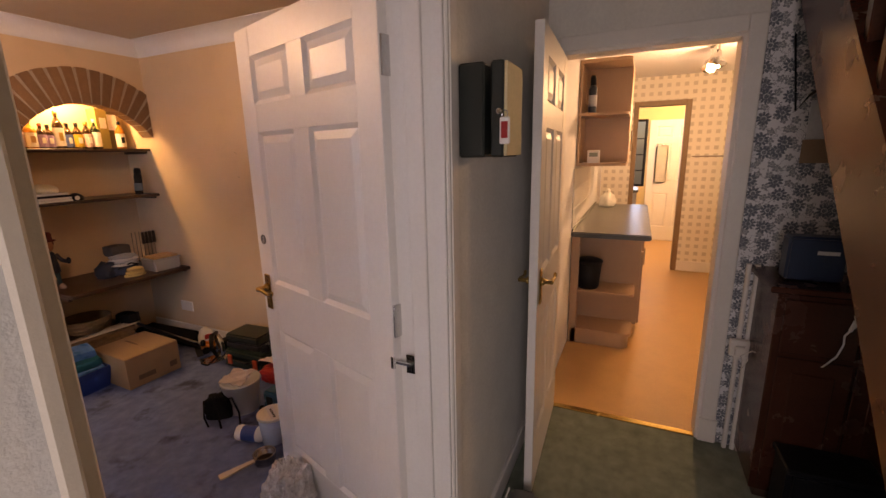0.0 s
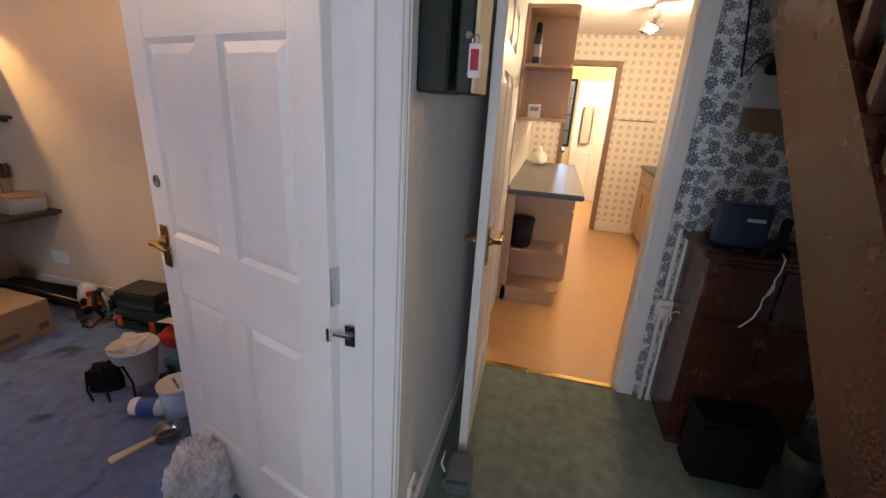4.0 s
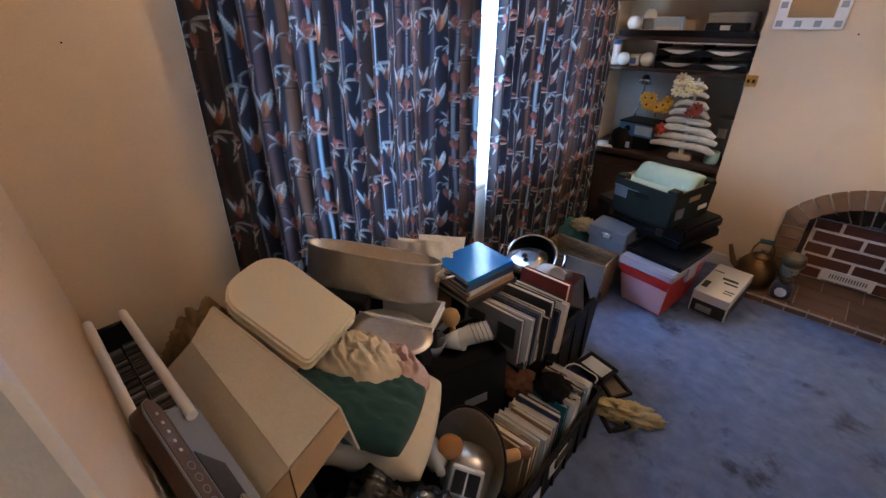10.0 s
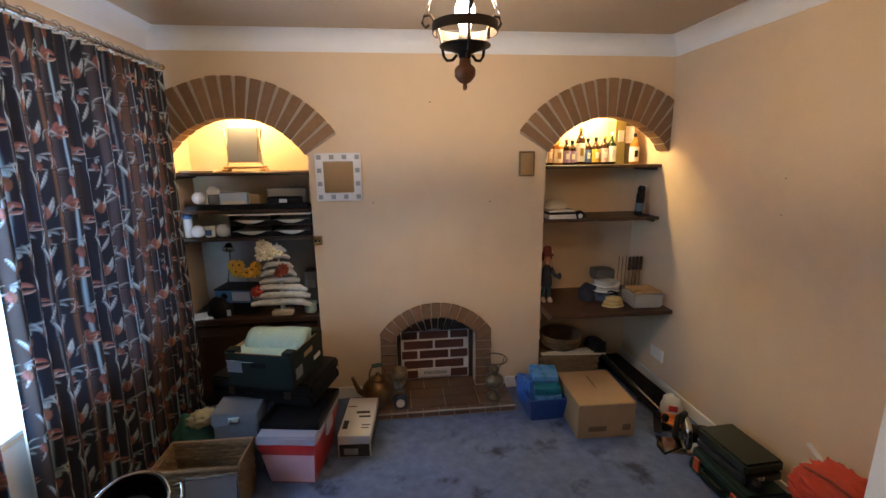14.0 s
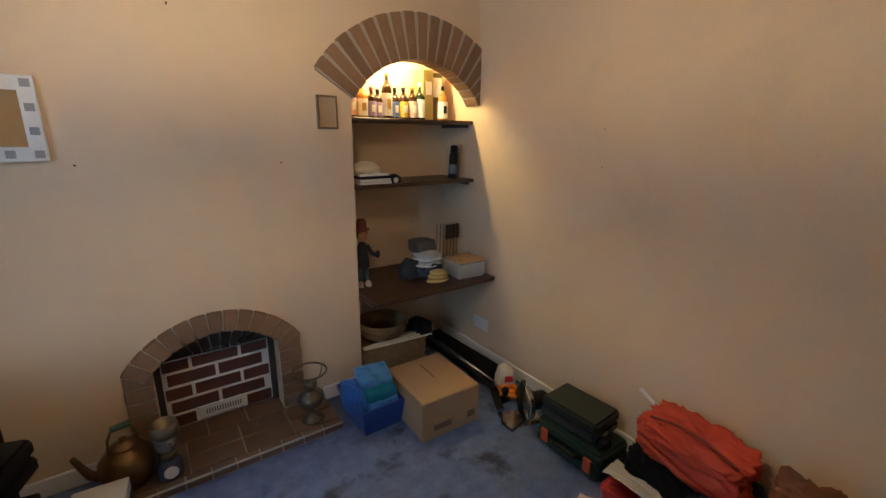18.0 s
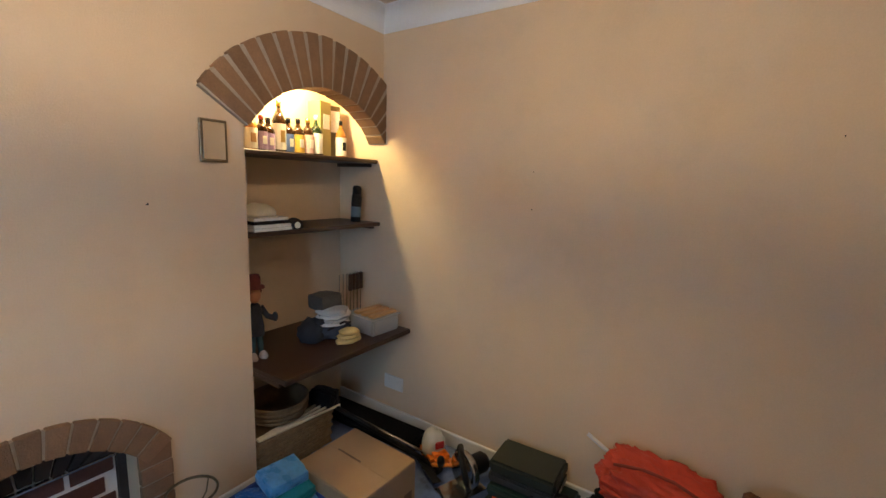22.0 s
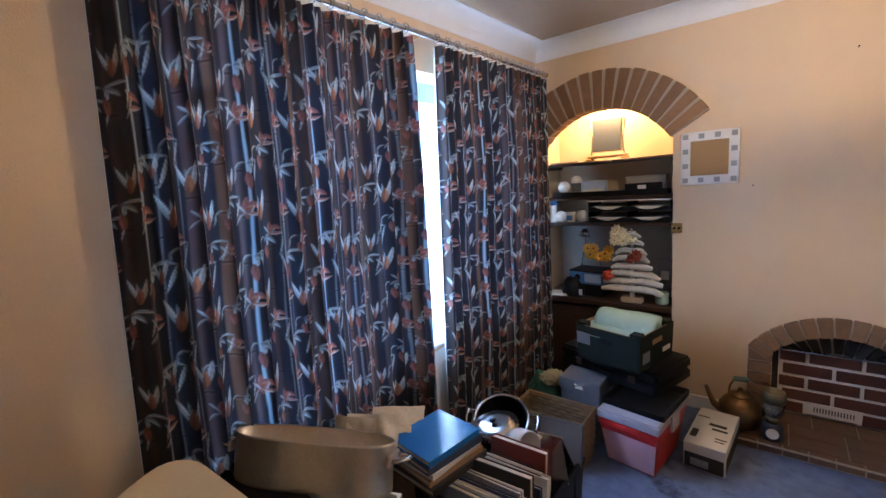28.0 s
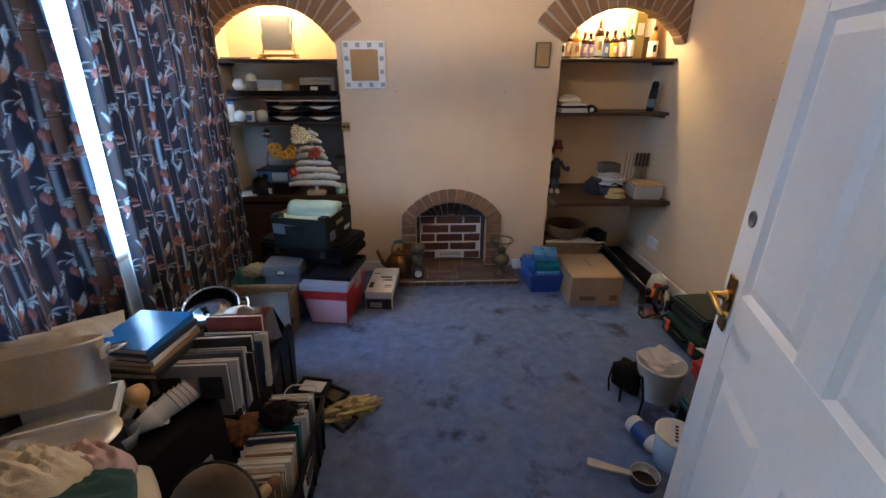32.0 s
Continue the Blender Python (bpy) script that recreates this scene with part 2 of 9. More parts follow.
def crumple(sx, sy, sz, seed=0, rough=0.35, freq=3.0, sub=3, flat=True, m=None):
    """A heaped cloth or bag: a lump with folds, flat underneath."""
    bm = bmesh.new()
    bmesh.ops.create_icosphere(bm, subdivisions=sub, radius=1)
    off = Vector((seed * 3.7, seed * 1.9, seed * 5.3))
    for v in bm.verts:
        c = v.co.copy()
        warp = c * freq + off + noise.noise_vector(c * freq * 0.8 + off) * 0.5
        n = noise.noise(c * freq + off) * rough * 0.9 + abs(noise.noise(warp * 2.0)) * rough * 0.8
        if sub >= 4:
            n += (0.25 - abs(noise.noise(warp * 4.1))) * rough * 0.45 + (0.2 - abs(noise.noise(warp * 8.3))) * rough * 0.2
        c *= 1 + n
        if flat:
            c.z = max(c.z, -0.35) + 0.35
            c.z *= 0.75
        v.co = Vector((c.x * sx / 2, c.y * sy / 2, c.z * sz * (1.0 if flat else 0.5)))
    if m is not None:
        bm.transform(m)
    return bm


def soft_box(w, d, h, seed=0, fold=0.03, round_=0.45, m=None):
    """A slumped fabric bag: a rounded box standing on z 0 with creases and sagging faces."""
    bm = bmesh.new()
    bmesh.ops.create_cube(bm, size=2)
    bmesh.ops.subdivide_edges(bm, edges=bm.edges[:], cuts=26, use_grid_fill=True)
    off = Vector((seed * 2.9, seed * 1.3, seed * 4.7))
    for v in bm.verts:
        p = v.co.copy()
        s = p.normalized() * 1.15
        q = p * (1 - round_) + s * round_
        a = q * 1.6 + off
        warp = a + noise.noise_vector(a * 0.9) * 0.7
        n = noise.noise(a * 0.8) * 0.9 - abs(noise.noise(warp * 1.7)) * 1.3 + (0.25 - abs(noise.noise(warp * 3.6))) * 0.6
        k = 1 + n * fold * 4
        v.co = Vector((q.x * w / 2 * k, q.y * d / 2 * k, max(0.0, (q.z + 1) * h / 2 * (1 + n * fold * 2.5))))
    if m is not None:
        bm.transform(m)
    return bm


def struct(name, bm, material, label, category="wall", smooth=None):
    return tagged(part(name, bm, material, smooth=smooth), label, category, kind="structure")


# ---- the large structure ----
XE, XW, YS, ZC = 1.605, -1.65, -3.03, 2.40
struct("floor", box(-1.95, XE + 0.1, -3.09, 0.45, -0.12, 0.0), CARPET, "worn blue-grey fitted carpet with dark stains", "floor")
struct("floor_hall", box(-1.95, 1.695, -5.4, -3.09, -0.12, 0.0), HALLCARPET, "dark green fitted hall carpet", "floor")
struct("floor_kitchen", box(1.699, 8.0, -5.6, -2.0, -0.12, -0.004), VINYL, "shiny orange-brown vinyl kitchen floor", "floor")
struct("ceiling", box(-1.95, XE + 0.2, -3.1, 0.5, ZC, ZC + 0.12), CEIL, "tan painted living room ceiling", "ceiling")
struct("ceiling_hall", box(-1.95, 1.69, -5.5, -3.1, ZC + 0.02, ZC + 0.12), CEIL, "plain hall ceiling", "ceiling")
struct("ceiling_kitchen", box(1.80, 8.0, -5.6, -2.0, 2.36, 2.48), COVE, "white kitchen ceiling", "ceiling")

_b = box(XE, 1.80, -3.031, 0.5, 0, ZC)
struct("wall_east", _b, WALL, "plain peach painted wall with faint marks")
# door wall: opening x -0.525..0.365, height 2.01
_b = box(-1.95, -0.525, -3.17, YS, 0, ZC)
merge(_b, box(0.365, 1.80, -3.17, YS, 0, ZC))
merge(_b, box(-0.525, 0.365, -3.17, YS, 2.01, ZC))
struct("wall_south", _b, WALL, "peach painted wall with the doorway to the hall")
# hall side skin of the same wall
_b = box(-1.95, -0.525, -3.176, -3.171, 0, ZC)
merge(_b, box(0.365, 1.689, -3.176, -3.171, 0, ZC))
merge(_b, box(-0.525, 0.365, -3.176, -3.171, 2.01, ZC))
struct("wall_hall", _b, HALLWALL, "grey embossed wallpaper on the hall wall")
# window wall: opening y -2.6..-0.2, z 0.62..2.14
WY0, WY1, WZ0, WZ1 = -2.40, -0.20, 0.70, 2.06
_b = box(-1.95, XW, -3.031, WY0, 0, ZC)
merge(_b, box(-1.95, XW, WY1, 0.5, 0, ZC))
merge(_b, box(-1.95, XW, WY0, WY1, 0, WZ0))
merge(_b, box(-1.95, XW, WY0, WY1, WZ1, ZC))
struct("wall_west", _b, WALL, "peach painted window wall")

# fireplace wall with two arched alcoves
ACX, AZ, AR, AT = 1.178, 1.419, 0.508, 0.225
AL, ARX = -0.79, 0.752


def arch_pts(cx, cz, r, a0, a1, n):
    return [(cx + r * math.cos(radians(a0 + (a1 - a0) * i / n)), cz + r * math.sin(radians(a0 + (a1 - a0) * i / n))) for i in range(n + 1)]


FR, FZ, FH = 0.366, 0.207, 0.28       # fire arch: radius, centre height, half width
_b = bmesh.new()
_fa = math.degrees(math.acos(FH / FR))
_fp = arch_pts(0, FZ, FR, 180 - _fa, _fa, 16)
_n = len(_fp)
merge(_b, prism([(AL, 0), (-FH, 0)] + _fp + [(FH, 0), (ARX, 0), (ARX, ZC), (AL, ZC)], 0.0, 0.10))
merge(_b, box(AL, ARX, 0.22, 0.45, 0, ZC))
merge(_b, box(AL, -0.40, 0.10, 0.22, 0, ZC))
merge(_b, box(0.40, ARX, 0.10, 0.22, 0, ZC))
merge(_b, box(-0.40, 0.40, 0.10, 0.22, 0.75, ZC))
for cx, x0, x1 in ((-ACX - 0.04, XW, AL), (ACX, ARX, XE)):
    cx = (x0 + x1) / 2
    half = (x1 - x0) / 2
    a = math.degrees(math.asin(half / AR))
    merge(_b, prism(arch_pts(cx, AZ, AR, 90 + a, 90 - a, 24) + [(x1, ZC), (x0, ZC)], 0.0, 0.10))
struct("wall_north", _b, WALL, "peach chimney breast wall with two arched alcoves")
_b = box(XW, AL, 0.36, 0.46, 0, ZC)
merge(_b, box(ARX, XE, 0.36, 0.46, 0, ZC))
merge(_b, box(XW, AL, 0.10, 0.36, 2.12, ZC))
merge(_b, box(ARX, XE, 0.10, 0.36, 2.12, ZC))
struct("wall_alcove", _b, WALL, "peach painted backs of the alcoves")

# coving
_cp = [(0, 0), (0, -0.108)] + [(0.095 - 0.095 * math.cos(radians(a)) + 0.006, -0.108 + 0.103 * math.sin(radians(a))) for a in range(0, 91, 10)] + [(0.10, 0)]


def coving(name, p0, p1, nrm):
    p0, p1, nrm = Vector(p0), Vector(p1), Vector(nrm)
    bm = bmesh.new()
    lo = [bm.verts.new(p0 + nrm * a + Vector((0, 0, ZC - 0.001 + b))) for a, b in _cp]
    hi = [bm.verts.new(p1 + nrm * a + Vector((0, 0, ZC - 0.001 + b))) for a, b in _cp]
    for i in range(len(_cp)):
        j = (i + 1) % len(_cp)
        bm.faces.new((lo[i], hi[i], hi[j], lo[j]))
    bm.faces.new(lo), bm.faces.new(hi[::-1])
    bmesh.ops.recalc_face_normals(bm, faces=bm.faces[:])
    struct(name, bm, COVE, "white plaster coving", "coving")


coving("trim_coving_north", (XW, 0.002, 0), (XE, 0.002, 0), (0, -1, 0))
coving("trim_coving_east", (XE + 0.002, YS, 0), (XE + 0.002, 0, 0), (-1, 0, 0))
coving("trim_coving_west", (XW - 0.002, YS, 0), (XW - 0.002, 0, 0), (1, 0, 0))
coving("trim_coving_south", (XW, YS - 0.002, 0), (XE, YS - 0.002, 0), (0, 1, 0))


# skirting boards
def skirt(name, x0, x1, y0, y1, h=0.085):
    struct(name, box(x0, x1, y0, y1, 0, h, 0.004), WHITE, "white painted skirting board", "skirting")


skirt("baseboard_east", XE - 0.014, XE + 0.002, YS, 0.355)
skirt("baseboard_north_left", AL, -0.435, -0.014, 0.002)
skirt("baseboard_north_right", 0.505, ARX, -0.014, 0.002)
skirt("baseboard_west", XW - 0.002, XW + 0.014, YS, 0.35)
skirt("baseboard_south_left", XW, -0.56, YS - 0.002, YS + 0.014)
skirt("baseboard_south_right", 0.40, XE, YS - 0.002, YS + 0.014)
skirt("baseboard_hall", 0.41, 1.66, -3.192, -3.174, 0.10)

# hall and kitchen walls
_b = box(1.69, 1.80, -3.26, -3.17, 0, ZC)
merge(_b, box(1.69, 1.80, -5.5, -4.02, 0, ZC))
merge(_b, box(1.69, 1.80, -4.02, -3.26, 1.99, ZC))
struct("wall_kitchen_door", _b, HALLWALL, "hall wall with the kitchen doorway")
struct("wall_hall_south", box(-1.95, 1.80, -5.5, -5.4, 0, 2.5), HALLWALL, "plain hall wall behind the stairs")
_b = box(-2.05, -1.95, -5.5, -4.15, 0, 2.5)
merge(_b, box(-2.05, -1.95, -3.35, -3.17, 0, 2.5))
merge(_b, box(-2.05, -1.95, -4.15, -3.35, 2.2, 2.5))
struct("wall_hall_west", _b, HALLWALL, "plain hall wall around the front door")
struct("wall_kitchen_north", box(1.80, 5.40, -3.21, -3.10, 0, 2.36), COVE, "white kitchen wall")
struct("wall_kitchen_south", box(1.80, 5.40, -5.3, -5.2, 0, 2.36), COVE, "plain kitchen wall")


# ---- doorway of the living room ----
def rot(x, y, z, rz=0, rx=0, ry=0):
    return pose(x, y, z, rx, ry, rz)


JAMB = mat("cream_jamb_paint", (0.60, 0.54, 0.46), 0.55, var=0.06, scale=5, bump=0.15, fine=90)
_b = box(-0.525, -0.505, -3.180, -3.027, 0, 2.01, 0.004)
merge(_b, box(-0.505, -0.469, -3.120, -3.076, 0, 1.988, 0.003))
struct("trim_door_lining_left", _b, JAMB, "cream painted door lining with its stop", "door frame")
_b = box(0.343, 0.365, -3.185, -3.027, 0, 2.01, 0.002)
merge(_b, box(-0.505, 0.343, -3.185, -3.027, 1.988, 2.01, 0.002))
merge(_b, box(0.330, 0.343, -3.13, -3.08, 0, 1.988, 0.002))
struct("trim_door_lining", _b, WHITE, "white gloss painted door lining", "door frame")


def architrave(name, x0, x1, z1, y, d, w=0.068, side=0):
    bm = bmesh.new()
    for a, b in ((x0 - w, x0), (x1, x1 + w))[side:]:
        merge(bm, box(a, b, min(y, y + d), max(y, y + d), 0, z1 + w, 0.004))
        merge(bm, box(a + 0.012, b - 0.022, min(y, y + d * 1.18), max(y, y + d * 1.18), 0, z1 + w - 0.012, 0.004))
    merge(bm, box(x0, x1, min(y, y + d), max(y, y + d), z1, z1 + w, 0.004))
    return bm


struct("trim_architrave_hall", architrave("a", -0.513, 0.353, 1.998, -3.177, -0.016, 0.068, 1), WHITE, "white moulded architrave on the hall side", "door frame")
struct("trim_architrave_room", architrave("a", -0.513, 0.353, 1.998, -3.029, 0.004, 0.045, 1), WHITE, "white moulded architrave on the room side", "door frame")


def lever_handle(parent, x, z, side, lab="brass lever handle"):
    """A brass lever on a plate; side is the sign of the face along local y."""
    y = side * 0.0195
    pl = part("handle", box(x - 0.021, x + 0.021, min(y, y + side * 0.006), max(y, y + side * 0.006), z - 0.075, z + 0.075, 0.003), BRASS, parent, lab)
    part("boss", lathe([(0.017, 0), (0.016, 0.010), (0.009, 0.016), (0.009, 0.045), (0.0, 0.046)], 14, rot(x, y + side * 0.005, z + 0.02, 0, -90 * side)), BRASS, pl, smooth=40)
    yy = y + side * 0.045
    part("lever", tube([(x + 0.002, yy, z + 0.02), (x - 0.03, yy, z + 0.022), (x - 0.06, yy, z + 0.016), (x - 0.09, yy, z + 0.012), (x - 0.112, yy, z + 0.02), (x - 0.118, yy, z + 0.03)],
                       [0.010, 0.009, 0.0075, 0.007, 0.0075, 0.006], 10), BRASS, pl, smooth=50)
    return pl


def panel_door(name, label, at, w, h, handle_side=(1, -1), hinge_plates=True):
    t = 0.036
    d = thing(name, label, "door", at, kind="structure")
    st, mu = 0.105, 0.095
    rails = [(0.006, 0.24), (0.805, 1.01), (1.60, 1.70), (h - 0.10, h)]
    for x0, x1 in ((0, st), (w - st, w)):
        part("stile", box(x0, x1, -t / 2, t / 2, 0.006, h, 0.002), WHITE, d)
    for z0, z1 in rails:
        part("rail", box(st, w - st, -t / 2 + 0.0004, t / 2 - 0.0004, z0, z1, 0.001), WHITE, d)
    for (a, z0), (z1, b) in zip(rails, rails[1:]):
        part("muntin", box(w / 2 - mu / 2, w / 2 + mu / 2, -t / 2 + 0.0003, t / 2 - 0.0003, z0, z1, 0.001), WHITE, d)
        for x0, x1 in ((st, w / 2 - mu / 2), (w / 2 + mu / 2, w - st)):
            bm = box(x0 - 0.002, x1 + 0.002, -0.007, 0.007, z0 - 0.002, z1 + 0.002)
            for s in (-1, 1):
                f = bmesh.new()
                y0, y1 = s * 0.007, s * 0.0155
                g, k = 0.014, 0.040
                q0 = [(x0 + g, y0, z0 + g), (x1 - g, y0, z0 + g), (x1 - g, y0, z1 - g), (x0 + g, y0, z1 - g)]
                q1 = [(x0 + k, y1, z0 + k), (x1 - k, y1, z0 + k), (x1 - k, y1, z1 - k), (x0 + k, y1, z1 - k)]
                a0, a1 = [f.verts.new(p) for p in q0], [f.verts.new(p) for p in q1]
                f.faces.new(a1)
                for i in range(4):
                    f.faces.new((a0[i], a0[(i + 1) % 4], a1[(i + 1) % 4], a1[i]))
                bmesh.ops.recalc_face_normals(f, faces=f.faces[:])
                merge(bm, f)
                # sloped moulding round the recess
                mo = bmesh.new()
                yb = s * (t / 2 - 0.001)
                r0 = [(x0 - 0.001, yb, z0 - 0.001), (x1 + 0.001, yb, z0 - 0.001), (x1 + 0.001, yb, z1 + 0.001), (x0 - 0.001, yb, z1 + 0.001)]
                r1 = [(x0 + g, y0, z0 + g), (x1 - g, y0, z0 + g), (x1 - g, y0, z1 - g), (x0 + g, y0, z1 - g)]
                b0, b1 = [mo.verts.new(p) for p in r0], [mo.verts.new(p) for p in r1]
                for i in range(4):
                    mo.faces.new((b0[i], b0[(i + 1) % 4], b1[(i + 1) % 4], b1[i]))
                bmesh.ops.recalc_face_normals(mo, faces=mo.faces[:])
                merge(bm, mo)
            part("panel", bm, WHITE, d)
    for s in handle_side:
        lever_handle(d, w - 0.055, 0.965, s)
    if hinge_plates:
        for z in (0.22, 1.03, 1.76):
            part("hinge", box(-0.006, 0.003, -0.030, 0.014, z - 0.05, z + 0.05, 0.001), CHROME, d, "steel butt hinge")
    return d


LDOOR = panel_door("door_1", "white six-panel door standing open into the living room", rot(0.332, -3.025, 0.004, 72.1), 0.828, 1.965)
part("lock_hole", lathe([(0.020, 0), (0.020, 0.003), (0.016, 0.004), (0.015, -0.004), (0, -0.004)], 18, rot(0.775, 0.018, 1.185, 0, -90)), mat("dull_steel", (0.22, 0.21, 0.2), 0.4, 0.9), LDOOR, "round steel deadlock cover", smooth=40)
part("latch_plate", box(0.8275, 0.8292, -0.011, 0.011, 0.93, 1.09, 0.0004), BRASS, LDOOR, "brass latch plate")
KDOOR = panel_door("door_2", "white six-panel kitchen door folded back against the hall wall", rot(1.675, -3.262, 0.004, 182.3), 0.72, 1.965)

# cabin hook on the hinge side
hk = thing("cabin_hook", "small dark metal door hook on the white frame", "hook", pose(0.336, -3.051, 0.90, 0, 0, -90))
part("plate", box(0.0, 0.035, -0.004, 0.0, -0.03, 0.03, 0.001), CHROME, hk)
part("bolt", tube([(-0.03, -0.010, 0.002), (0.02, -0.010, 0.002)], 0.006, 8), CHROME, hk)
part("keeper", box(-0.045, -0.03, -0.02, 0.0, -0.018, 0.022, 0.002), CHROME, hk)

# kitchen doorway frame
_b = box(1.683, 1.81, -4.042, -4.018, 0, 2.0, 0.002)
merge(_b, box(1.683, 1.81, -3.262, -3.240, 0, 2.0, 0.002))
merge(_b, box(1.683, 1.81, -4.018, -3.262, 1.985, 2.006, 0.002))
merge(_b, box(1.672, 1.690, -4.105, -4.036, 0, 2.07, 0.004))
merge(_b, box(1.672, 1.690, -3.245, -3.180, 0, 2.07, 0.004))
merge(_b, box(1.672, 1.690, -4.036, -3.245, 2.0, 2.07, 0.004))
merge(_b, box(1.664, 1.690, -4.112, -4.030, 0, 0.13, 0.004))
struct("trim_kitchen_door_frame", _b, WHITE, "white painted kitchen door frame", "door frame")
struct("trim_threshold", box(1.685, 1.725, -4.018, -3.262, -0.004, 0.008, 0.003), BRASS, "brass threshold strip at the kitchen", "threshold strip")

# ---- window, net and curtains ----
NETM = bpy.data.materials.new("net_curtain")
NETM.use_nodes = True
_nt = NETM.node_tree
_nt.nodes.remove(_nt.nodes["Principled BSDF"])
_tr, _df, _tp = node(_nt, "ShaderNodeBsdfTranslucent"), node(_nt, "ShaderNodeBsdfDiffuse"), node(_nt, "ShaderNodeBsdfTransparent")
for _n in (_tr, _df):
    _n.inputs["Color"].default_value = (0.86, 0.88, 0.9, 1)
_m1, _m2 = node(_nt, "ShaderNodeMixShader", Fac=0.35), node(_nt, "ShaderNodeMixShader")
_wv = node(_nt, "ShaderNodeTexNoise", Scale=260.0, Detail=1.0)
_mr = node(_nt, "ShaderNodeMapRange")
_mr.inputs["To Min"].default_value, _mr.inputs["To Max"].default_value = 0.1, 0.5
_nt.links.new(_wv.outputs["Fac"], _mr.inputs["Value"])
_nt.links.new(_mr.outputs[0], _m2.inputs["Fac"])
_nt.links.new(_tr.outputs[0], _m1.inputs[1])
_nt.links.new(_df.outputs[0], _m1.inputs[2])
_nt.links.new(_m1.outputs[0], _m2.inputs[1])
_nt.links.new(_tp.outputs[0], _m2.inputs[2])
_nt.links.new(_m2.outputs[0], _nt.nodes["Material Output"].inputs["Surface"])

WIN = thing("window_1", "white framed window behind a net curtain", "window", (0, 0, 0), kind="structure")
for a, b, c, d in ((WY0, WY0 + 0.06, WZ0, WZ1), (WY1 - 0.06, WY1, WZ0, WZ1), (WY0, WY1, WZ0, WZ0 + 0.06), (WY0, WY1, WZ1 - 0.06, WZ1), (-1.36, -1.29, WZ0, WZ1)):
    part("window_frame", box(-1.90, -1.85, a, b, c, d, 0.004), WHITE, WIN)
GLASS = mat("window_glass", (0.95, 0.97, 1.0), 0.03, trans=1.0, var=0.0, bump=0.0)
for a, b in ((WY0 + 0.06, -1.36), (-1.29, WY1 - 0.06)):
    _p = part("pane", box(-1.878, -1.872, a, b, WZ0 + 0.06, WZ1 - 0.06), GLASS, WIN)
    _p.visible_shadow = False
part("window_sill", box(-1.86, -1.628, WY0 + 0.002, WY1 - 0.002, WZ0 - 0.004, WZ0 + 0.018, 0.005), WHITE, WIN, "white window board")


def sheet_folds(y0a, y1a, y0b, y1b, z0, z1, x, amp, waves, ny, nz, seed, pattern=None, cloth=1.75):
    """A hanging cloth along y: top edge y0a..y1a, bottom edge y0b..y1b, with folds along x."""
    rng = np.random.RandomState(seed)
    s = np.linspace(0, 1, ny)
    v = np.linspace(0, 1, nz)
    S, V = np.meshgrid(s, v, indexing='ij')
    ph = rng.rand(8) * 6.28
    warp = S + 0.018 * np.sin(9 * S + ph[0]) + 0.012 * np.sin(17 * S + ph[1])
    A = amp * (0.75 + 0.25 * np.sin(5.3 * S + ph[2])) * (1.0 - 0.45 * V ** 6)
    W = 2 * np.pi * waves * warp + 0.35 * np.sin(2.3 * V + ph[3] + 3 * S)
    off = A * (np.sin(W) + 0.28 * np.sin(2 * W + ph[4]))
    off += 0.25 * amp * np.sin(2 * np.pi * waves * 2.15 * warp + ph[5]) * V ** 5
    Y = (y0b + (y1b - y0b) * S) * (1 - V) + (y0a + (y1a - y0a) * S) * V
    Y = Y + 0.35 * A * np.cos(W) * 0.6
    Z = z0 + (z1 - z0) * V + 0.006 * np.sin(W) * (1 - V)
    X = x + off
    co = np.stack([X, Y, Z], -1).reshape(-1, 3)
    idx = np.arange(ny * nz).reshape(ny, nz)
    f = np.stack([idx[:-1, :-1], idx[1:, :-1], idx[1:, 1:], idx[:-1, 1:]], -1).reshape(-1, 4)
    me = bpy.data.meshes.new("cloth")
    me.from_pydata(co.tolist(), [], f.tolist())
    me.polygons.foreach_set("use_smooth", np.ones(len(f), dtype=bool))
    if pattern is not None:
        wid = (y1a - y0a) * cloth
        col = pattern(S * wid, Z)
        at = me.color_attributes.new("pattern", 'FLOAT_COLOR', 'POINT')
        at.data.foreach_set("color", np.concatenate([col.reshape(-1, 3), np.ones((ny * nz, 1))], 1).astype(np.float32).ravel())
    return me


TILE_U, TILE_V, TILE_N = 0.46, 0.285, 460


